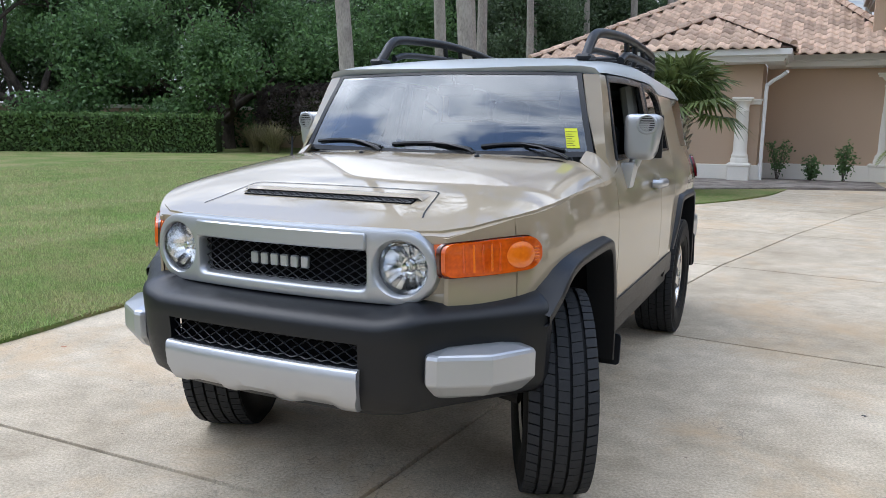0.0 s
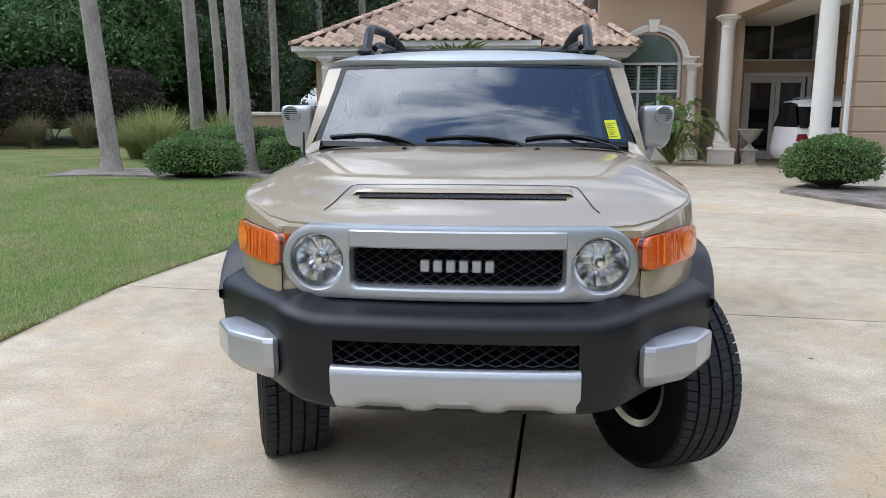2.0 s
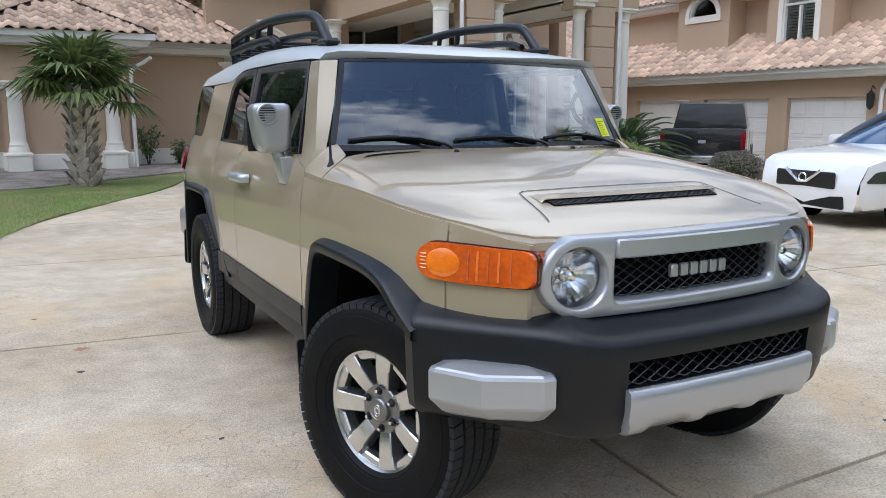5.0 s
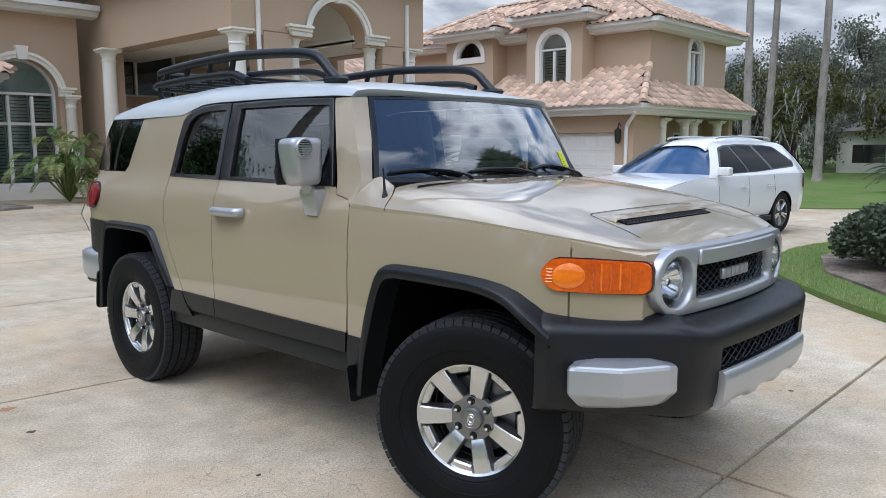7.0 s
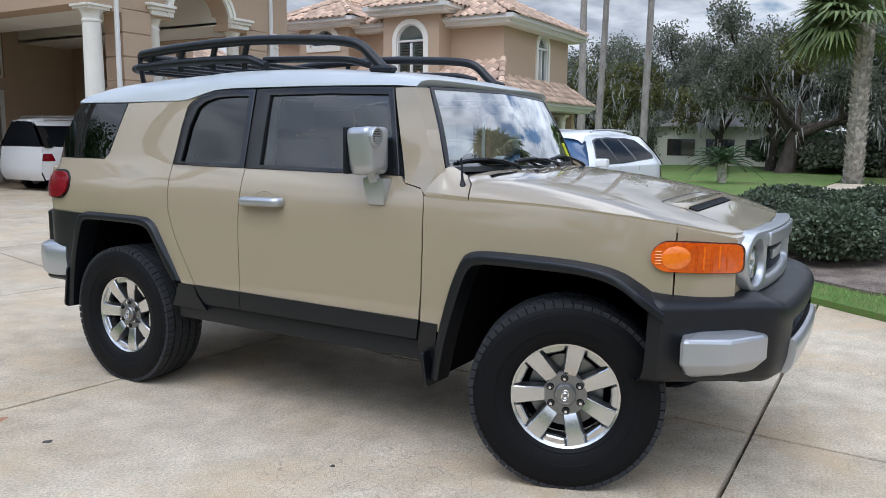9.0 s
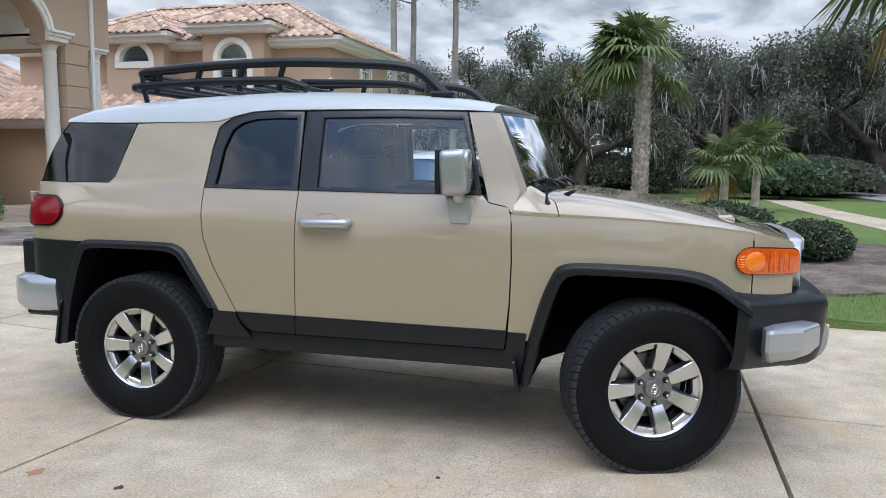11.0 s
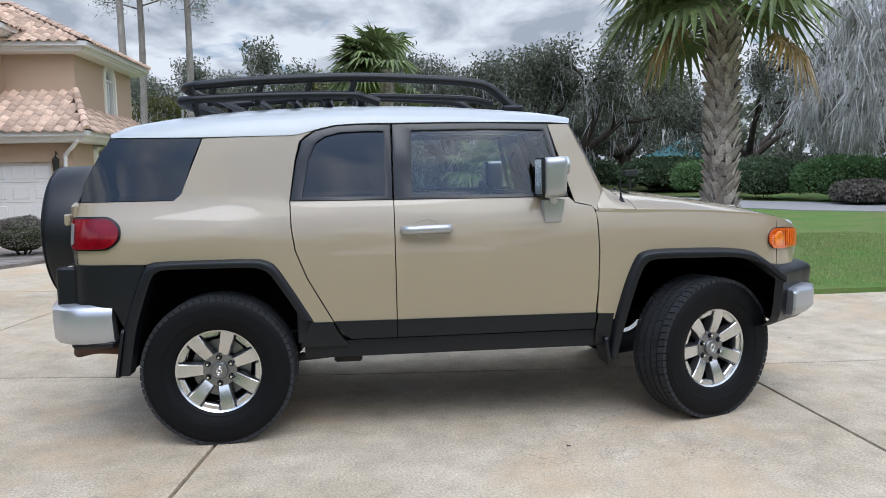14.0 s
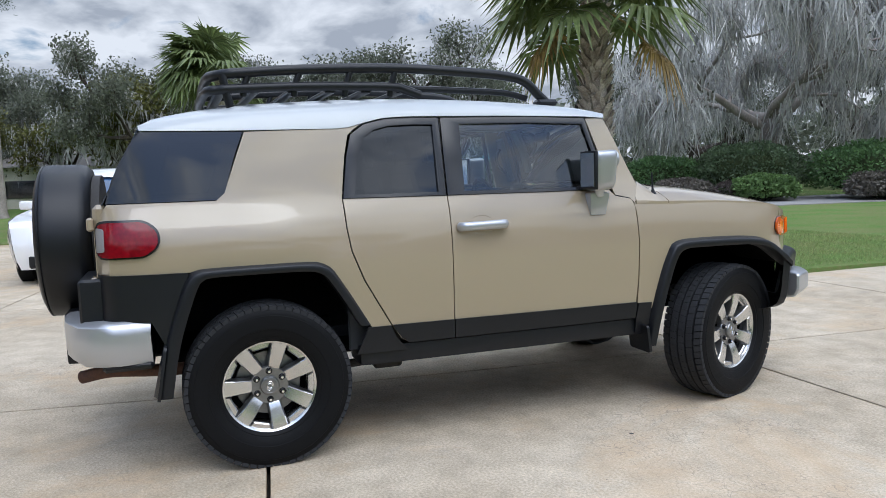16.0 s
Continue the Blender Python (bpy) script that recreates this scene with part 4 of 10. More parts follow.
for u in (1.05, 1.90):
    for a, b in (((u, 0.1), (u + 0.14, 2.5)), ((u + 0.71, 0.1), (u + 0.85, 2.5)), ((u + 0.14, 0.1), (u + 0.71, 0.35)), ((u + 0.14, 2.33), (u + 0.71, 2.5))):
        bm = B()
        box(bm, (a[0] + 0.01, a[1], -0.12), (b[0] - 0.01, b[1], -0.06), 0.006, mb)
        part("door_rail", bm, M["white_paint"], door)
bm = B()
box(bm, (1.15, 0.3, -0.10), (2.65, 2.4, -0.09), 0, mb)
part("pane", bm, M["glass_dark"], door)
hip_roof(X0 - 0.5, YF - 0.5, X1 + 0.5, 24, ZP + 0.25, 0.45, "SWE")
hip_roof(2.65, 18.4, 14.0, 27, ZU + 0.9, 0.45, "SWE")

# low link between the house and the garage
wall_run((14.5, 22.0), (21.0, 22.0), -0.4, 2.6, 0.3, [(2.1, 2.9, 1.0, 2.0)])
ml = place((14.5, 22.0), (21.0, 22.0))
window(ml @ Matrix.Translation((0, 0, -0.05)), 2.1, 2.9, 1.0, 1.8, 1, True)
eave([(14.4, 21.4), (21.0, 21.4)], 2.75)
tile_plane([(13.0, 21.4, 2.75), (23.0, 21.4, 2.75), (23.0, 27.5, 5.8), (13.0, 27.5, 5.8)])

# garage wing: doors to the west, porch of columns to the south, upper floor set back
GX, GY, GE, GZ = 17.6, 9.6, 24.6, -0.35
ZG = 2.36
wall_run((GX, 22.0), (GX, GY), GZ, ZG, 0.3, [(22 - 12.6, 22 - 10.2, GZ - 0.1, 1.85), (22 - 15.7, 22 - 13.25, GZ - 0.1, 1.85), (22 - 18.8, 22 - 16.35, GZ - 0.1, 1.85)])
mg = place((GX, 22.0), (GX, GY))
for y0, y1 in ((12.6, 10.2), (15.7, 13.25), (18.8, 16.35)):
    bm = B()
    u0, u1 = 22 - y0, 22 - y1
    for r in range(4):
        z0 = GZ + r * 0.55
        box(bm, (u0 + 0.01, z0 + 0.005, -0.17), (u1 - 0.01, min(z0 + 0.545, 1.84), -0.13), 0.004, mg)
        for k in range(4):
            w = (u1 - u0) / 4
            box(bm, (u0 + k * w + 0.09, z0 + 0.09, -0.14), (u0 + (k + 1) * w - 0.09, min(z0 + 0.46, 1.78), -0.115), 0.012, mg)
    part("garage_door", bm, M["white_paint"], house, "closed white panelled garage door")
wall_run((GX, GY), (19.2, GY), GZ, ZG, 0.3)
wall_run((19.2, GY + 1.0), (GE, GY + 1.0), GZ, ZG, 0.3, [(0.7, 1.5, 0.9, 1.9), (2.9, 3.7, 0.9, 1.9)])
mr = place((19.2, GY + 1.0), (GE, GY + 1.0))
for u in (0.7, 2.9):
    window(mr @ Matrix.Translation((0, 0, -0.05)), u, u + 0.8, 0.9, 1.9, 1)
wall_run((19.2, GY), (19.2, GY + 1.0), GZ, ZG, 0.25)
wall_run((GE, GY), (GE, 22), GZ, ZG, 0.3)
for x in (19.55, 21.1, 21.75, 23.6):
    column(x, GY + 0.12, GZ + 0.45, ZG - 0.05, 0.16)
eave([(GX - 0.6, 22), (GX - 0.6, GY - 0.6), (GE + 0.6, GY - 0.6), (GE + 0.6, 16)], ZG + 0.3)
ze = ZG + 0.3
UX, UY = 19.1, 9.95
tile_plane([(GX - 0.6, 22, ze), (GX - 0.6, GY - 0.6, ze), (UX, UY, ze + 1.25), (UX, 22, ze + 1.25)], True)
tile_plane([(GX - 0.6, GY - 0.6, ze), (GE + 0.6, GY - 0.6, ze), (GE, UY, ze + 0.75), (UX, UY, ze + 1.25)])
hip_caps([((GX - 0.6, GY - 0.6, ze), (UX, UY, ze + 1.25))])
ZT = 5.17
wall_run((UX, 22), (UX, UY), ze + 0.3, ZT, 0.3)
wall_run((UX, UY), (GE, UY), ze + 0.3, ZT, 0.3, [(2.65, 3.55, 3.35, 5.0)])
mu = place((UX, UY), (GE, UY))
arch_fill(mu, 2.65, 3.55, 4.55, 5.0, 0.3)
window(mu @ Matrix.Translation((0, 0, -0.03)), 2.65, 3.55, 3.35, 4.55, 2, True)
wall_run((GE, UY), (GE, 22), ze, ZT, 0.3)
# two bays on the upper west side
for y0, y1, win in ((14.1, 11.9, 1), (17.75, 15.55, 0)):
    bx = UX - 0.75
    p0, p1 = (bx, y0), (bx, y1)
    mbay = place(p0, p1)
    L = y0 - y1
    c = L / 2
    if win:
        wall_run(p0, p1, ze + 0.35, ZT + 0.25, 0.3, [(c - 0.55, c + 0.55, 3.40, 5.12)])
        arch_fill(mbay, c - 0.55, c + 0.55, 4.57, 5.12, 0.3)
        window(mbay @ Matrix.Translation((0, 0, -0.03)), c - 0.55, c + 0.55, 3.40, 4.57, 2, True)
    else:
        wall_run(p0, p1, ze + 0.35, ZT + 0.1, 0.3, [(c - 0.6, c + 0.6, 4.52, 5.17)])
        arch_fill(mbay, c - 0.6, c + 0.6, 4.57, 5.17, 0.3)
        window(mbay @ Matrix.Translation((0, 0, -0.03)), c - 0.6, c + 0.6, 4.53, 4.57, 1, True, False)
    wall_run((UX, y0), p0, ze + 0.35, ZT + 0.2, 0.3)
    wall_run(p1, (UX, y1), ze + 0.35, ZT + 0.2, 0.3)
    zb = ZT + (0.5 if win else 0.3)
    eave([(UX, y0 + 0.5), (bx - 0.5, y0 + 0.5), (bx - 0.5, y1 - 0.5), (UX, y1 - 0.5)], zb)
    yc = (y0 + y1) / 2
    rr = (L + 1) / 2
    tile_plane([(bx - 0.5, y0 + 0.5, zb), (bx - 0.5, y1 - 0.5, zb), (bx - 0.5 + rr, yc, zb + rr * 0.5)])
    tile_plane([(bx - 0.5, y1 - 0.5, zb), (UX + 2.5, y1 - 0.5, zb), (UX + 2.5, yc, zb + rr * 0.5), (bx - 0.5 + rr, yc, zb + rr * 0.5)])
    tile_plane([(UX + 2.5, y0 + 0.5, zb), (bx - 0.5, y0 + 0.5, zb), (bx - 0.5 + rr, yc, zb + rr * 0.5), (UX + 2.5, yc, zb + rr * 0.5)])
    hip_caps([((bx - 0.5, y0 + 0.5, zb), (bx - 0.5 + rr, yc, zb + rr * 0.5)), ((bx - 0.5, y1 - 0.5, zb), (bx - 0.5 + rr, yc, zb + rr * 0.5))])
eave([(UX - 0.55, 22), (UX - 0.55, UY - 0.55), (GE + 0.55, UY - 0.55), (GE + 0.55, 16)], ZT + 0.1)
hip_roof(UX - 0.55, UY - 0.55, GE + 0.55, 21.5, ZT + 0.1, 0.5, "SWE")
bm = B()
tube(bm, smooth_line([(GX - 0.45, GY - 0.3, ZG + 0.05), (GX - 0.3, GY - 0.1, ZG - 0.12), (GX - 0.08, GY + 0.15, ZG - 0.3), (GX - 0.06, GY + 0.2, 1.8), (GX - 0.06, GY + 0.2, GZ)], 4), 0.055, 8)
part("downspout", bm, M["white_paint"], house, "white rainwater pipe")
bm = B()
lx, ly = GX - 0.16, GY + 0.42
lathe(bm, [(0.0, 0.30), (0.02, 0.28), (0.05, 0.24), (0.11, 0.19), (0.10, 0.17), (0.085, -0.12), (0.06, -0.17), (0.02, -0.2), (0, -0.22)], 8, Matrix.Translation((lx, ly, 1.72)))
tube(bm, [(lx, ly, 2.0), (lx + 0.05, ly, 2.12), (GX, ly, 2.05)], 0.015, 6)
part("wall_lantern", bm, M["iron"], house, "black iron wall lantern")

# the whole house stands a little larger and further off
about = Vector((-0.5, -2.6, 1.44))
house.matrix_basis = Matrix.Translation(about) @ Matrix.Scale(1.055, 4) @ Matrix.Translation(-about) @ house.matrix_basis


# ---- the off-road car: front towards -y, front axle at y = 0 ----
M["paint"] = surface("beige_paint", (0.355, 0.286, 0.190), (0.345, 0.278, 0.185), scale=0.8, fine=400, rough=0.42, rough_var=0.02, amount=0.2, coat=1.0, spec=0.35)
M["paint_white"] = surface("white_roof_paint", (0.48, 0.505, 0.515), (0.465, 0.49, 0.50), scale=0.8, fine=300, rough=0.35, rough_var=0.03, amount=0.2, coat=0.4)
for nm_ in ("paint", "paint_white"):
    bs_ = M[nm_].node_tree.nodes["Principled BSDF"]
    bs_.inputs["Coat Roughness"].default_value, bs_.inputs["Coat IOR"].default_value = 0.012, 1.70
M["plastic"] = surface("black_plastic", (0.0060, 0.0070, 0.0095), (0.0045, 0.0053, 0.0075), scale=3, fine=500, rough=0.40, rough_var=0.06, bump=0.0003, bump_scale=900, spec=0.42)
M["grille_wire"] = surface("grille_wire", (0.022, 0.023, 0.025), (0.014, 0.015, 0.017), rough=0.35, rough_var=0.05)
M["reflector"] = surface("lamp_reflector", (0.96, 0.96, 0.96), (0.92, 0.92, 0.92), rough=0.20, rough_var=0.05, metal=1.0)
M["gloss_black"] = surface("gloss_black_frame", (0.014, 0.014, 0.016), (0.011, 0.011, 0.012), rough=0.25, rough_var=0.05)
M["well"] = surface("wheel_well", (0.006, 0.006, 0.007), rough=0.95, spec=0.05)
M["silver"] = surface("silver_paint", (0.50, 0.51, 0.53), (0.44, 0.45, 0.47), scale=1.5, fine=600, rough=0.33, rough_var=0.06, metal=0.65, coat=0.4)
M["alloy"] = surface("machined_alloy", (0.74, 0.74, 0.73), (0.62, 0.62, 0.61), scale=6, fine=300, rough=0.22, rough_var=0.08, metal=0.95)
M["alloy_dark"] = surface("grey_alloy", (0.30, 0.30, 0.30), (0.22, 0.22, 0.22), scale=6, rough=0.35, metal=0.9)
M["rubber"] = surface("tyre_rubber", (0.0048, 0.0050, 0.0058), (0.003, 0.0032, 0.0038), scale=5, fine=120, rough=0.6, rough_var=0.1, bump=0.0006, bump_scale=500, spec=0.18)
M["tread"] = surface("worn_tread_rubber", (0.030, 0.031, 0.034), (0.019, 0.020, 0.022), scale=9, fine=160, rough=0.72, rough_var=0.1, bump=0.0005, bump_scale=500, spec=0.3)
M["chrome"] = surface("chrome", (0.92, 0.92, 0.92), (0.86, 0.86, 0.86), rough=0.14, rough_var=0.06, metal=1.0)
M["rust"] = surface("rusty_steel", (0.16, 0.075, 0.045), (0.07, 0.04, 0.03), scale=8, rough=0.8, metal=0.3)
M["steel_dark"] = surface("dirty_steel", (0.06, 0.057, 0.055), (0.03, 0.028, 0.026), scale=8, rough=0.7, metal=0.4)
M["seat"] = surface("grey_seat_cloth", (0.075, 0.08, 0.085), (0.05, 0.055, 0.06), scale=5, fine=250, rough=0.9, bump=0.001)
M["trim_light"] = surface("pale_grey_trim", (0.30, 0.30, 0.285), (0.26, 0.26, 0.245), rough=0.8)
M["dash"] = surface("dark_dash", (0.035, 0.036, 0.038), (0.025, 0.026, 0.027), rough=0.6)
M["yellow"] = surface("yellow_card", (0.75, 0.78, 0.03), (0.70, 0.74, 0.02), rough=0.6)
M["ink"] = surface("dark_ink", (0.10, 0.11, 0.02), rough=0.7)


M["glass_clear"] = glass("windscreen_glass", (0.40, 0.47, 0.48), 3.8)
M["glass_side"] = glass("side_glass", (0.60, 0.67, 0.65), 2.1)
M["glass_tint"] = glass("tinted_glass", (0.02, 0.025, 0.035), 1.5)
M["lens"] = glass("clear_lens", (0.97, 0.98, 0.99), 1.0)


def lens_colour(name, col, dark):
    m = surface(name, col, dark, scale=9, fine=60, rough=0.12, rough_var=0.05, amount=0.6, coat=1.0, spec=0.6)
    bs = m.node_tree.nodes["Principled BSDF"]
    bs.inputs["Subsurface Weight"].default_value = 0.15
    bs.inputs["Subsurface Radius"].default_value = (0.02, 0.01, 0.004)
    return m


M["amber"] = lens_colour("amber_lens", (0.85, 0.135, 0.0015), (0.50, 0.06, 0.001))
M["amber_dark"] = lens_colour("amber_edge", (0.09, 0.010, 0.002), (0.05, 0.006, 0.001))
M["amber_bright"] = lens_colour("amber_bowl", (1.0, 0.24, 0.004), (0.80, 0.15, 0.002))
M["red"] = lens_colour("red_lens", (0.26, 0.003, 0.010), (0.10, 0.002, 0.005))
M["red"].node_tree.nodes["Principled BSDF"].inputs["Coat Weight"].default_value = 0.2
M["red"].node_tree.nodes["Principled BSDF"].inputs["Specular IOR Level"].default_value = 0.3

car = thing("off_road_car", "beige boxy off-road car with white roof on the drive", "car", (0, 1.3, 0))

W_TAB = [(-0.66, 0.575), (-0.62, 0.61), (-0.55, 0.68), (-0.46, 0.752), (-0.36, 0.815), (-0.25, 0.852), (-0.1, 0.868), (0.1, 0.874), (0.6, 0.880), (1.5, 0.884), (2.6, 0.882), (3.0, 0.874), (3.2, 0.866), (3.30, 0.856), (3.36, 0.838), (3.40, 0.80), (3.42, 0.74)]
IN_TAB = [(0.4, 0.03), (0.5, 0.006), (0.6, -0.004), (0.9, -0.010), (1.0, -0.007), (1.1, 0.004), (1.16, 0.016), (1.205, 0.030), (1.245, 0.047), (1.275, 0.058), (1.45, 0.098), (1.62, 0.138), (1.68, 0.158)]


def S(y, z):
    """Half width of the body at a length and height."""
    x = ease_table(W_TAB, y) - ease_table(IN_TAB, z)
    # swollen haunch behind the rear door, above the rear wheel
    h = max(0.0, min(1.0, (y - 2.32) / 0.28)) * max(0.0, 1 - abs(z - 1.10) / 0.17)
    return x + 0.016 * h * h * (3 - 2 * h)


def fillet(pts, r, n=4):
    out = []
    k = len(pts)
    for i, p in enumerate(pts):
        a, b, c = Vector(pts[i - 1]), Vector(p), Vector(pts[(i + 1) % k])
        d0, d1 = (a - b), (c - b)
        rr = min(r, d0.length * 0.45, d1.length * 0.45)
        if rr < 1e-4 or d0.normalized().dot(d1.normalized()) < -0.985:
            out.append(tuple(b))
            continue
        p0, p1 = b + d0.normalized() * rr, b + d1.normalized() * rr
        for j in range(n + 1):
            t = j / n
            q = p0 * (1 - t) ** 2 + b * 2 * t * (1 - t) + p1 * t * t
            out.append(tuple(q))
    return out


def skin(bm, outline, mapper, step=0.06, lip=0.012, lip_dir=None):
    """An outline in the panel's own two coordinates, cut into a grid, bent onto the body by mapper(u, v) and given an inward lip."""
    new_v = [bm.verts.new((u, v, 0)) for u, v in outline]
    f0 = bm.faces.new(new_v)
    us, vs = [p[0] for p in outline], [p[1] for p in outline]
    mine_v, mine_e, mine_f = set(new_v), set(f0.edges), {f0}
    geom = list(mine_v) + list(mine_e) + list(mine_f)
    for axis, lo, hi in ((0, min(us), max(us)), (1, min(vs), max(vs))):
        k = math.floor(lo / step) + 1
        while k * step < hi - 1e-4:
            co, no = ((k * step, 0, 0), (1, 0, 0)) if axis == 0 else ((0, k * step, 0), (0, 1, 0))
            r = bmesh.ops.bisect_plane(bm, geom=geom, dist=1e-5, plane_co=co, plane_no=no)
            geom = list({g for g in r["geom"]} | {g for g in r["geom_cut"]})
            k += 1
    verts = [g for g in geom if isinstance(g, bmesh.types.BMVert)]
    faces = [g for g in geom if isinstance(g, bmesh.types.BMFace)]
    fset = set(faces)
    rim = [ed for f in faces for ed in f.edges if sum(1 for lf in ed.link_faces if lf in fset) == 1]
    for v in verts:
        v.co = mapper(v.co.x, v.co.y)
    if lip:
        r = bmesh.ops.extrude_edge_only(bm, edges=list(set(rim)))
        for g in r["geom"]:
            if isinstance(g, bmesh.types.BMVert):
                g.co += Vector(lip_dir) * lip
        faces = faces + [g for g in r["geom"] if isinstance(g, bmesh.types.BMFace)]
    return faces


def side_panel(name, outline, s, mat, parent, off=0.0, lip=0.014, step=0.06, label="", r=0.0):
    bm = B()
    o = fillet(outline, r) if r else outline
    skin(bm, o, lambda y, z: Vector((s * (S(y, z) + off), y, z)), step, lip, (-s, 0, 0))
    bm.normal_update()
    big = max(bm.faces, key=lambda f: f.calc_area())
    tot = sum(f.normal.x * f.calc_area() for f in bm.faces)
    if tot * s < 0:
        bmesh.ops.reverse_faces(bm, faces=bm.faces[:])
    return part(name, bm, mat, parent, label, 40)


def spread(pts, n):
    """n points evenly along a line of points."""
    P = [Vector(p) for p in pts]
    d = [0.0]
    for a, b in zip(P, P[1:]):
        d.append(d[-1] + (b - a).length)
    out = []
    j = 0
    for i in range(n):
        t = d[-1] * i / (n - 1)
        while j < len(P) - 2 and d[j + 1] < t:
            j += 1
        out.append(P[j].lerp(P[j + 1], (t - d[j]) / max(1e-9, d[j + 1] - d[j])))
    return out


def hood_z(x, y):
    zc = ease_table([(-0.68, 1.048), (-0.6, 1.076), (-0.5, 1.105), (-0.39, 1.134), (-0.25, 1.169), (-0.06, 1.209), (0.2, 1.252), (0.42, 1.276), (0.6, 1.288)], y)
    ze = ease_table([(-0.68, 1.042), (-0.55, 1.080), (-0.42, 1.112), (-0.23, 1.140), (0.05, 1.162), (0.44, 1.175), (0.6, 1.18)], y)
    w = S(y, 1.16) + 0.004
    t = max(0.0, min(1.0, (abs(x) - 0.36) / max(0.05, w - 0.36)))
    return zc - (zc - ze) * (0.25 * t ** 1.6 + 0.75 * t ** 6)


F_OUT = [(0.605, 0.37), (0.555, 0.595), (0.497, 0.795), (0.446, 0.913), (0.425, 0.942), (0.385, 0.958), (0.30, 0.966), (0.045, 0.964), (-0.13, 0.954), (-0.242, 0.931), (-0.322, 0.884), (-0.425, 0.805)]
F_IN = [(0.545, 0.37), (0.505, 0.56), (0.435, 0.79), (0.400, 0.872), (0.375, 0.899), (0.33, 0.911), (0.26, 0.913), (0.045, 0.912), (-0.13, 0.905), (-0.245, 0.875), (-0.335, 0.815), (-0.425, 0.752)]
R_OUT = [(2.185, 0.645), (2.268, 0.785), (2.353, 0.921), (2.378, 0.950), (2.415, 0.970), (2.48, 0.981), (2.76, 0.983), (2.97, 0.980), (3.02, 0.968), (3.045, 0.940), (3.085, 0.852), (3.156, 0.64), (3.215, 0.395)]
R_IN = [(2.24, 0.645), (2.317, 0.775), (2.384, 0.880), (2.41, 0.912), (2.45, 0.930), (2.52, 0.938), (2.76, 0.940), (2.93, 0.938), (2.97, 0.926), (2.99, 0.902), (3.025, 0.815), (3.085, 0.63), (3.13, 0.395)]


def flare_x(y):
    """How far out the arch flares stand."""
    return ease_table([(-0.45, 0.898), (-0.30, 0.922), (-0.1, 0.928), (0.5, 0.922), (0.6, 0.905), (2.18, 0.900), (2.35, 0.922), (3.0, 0.924), (3.1, 0.915), (3.3, 0.895)], y)


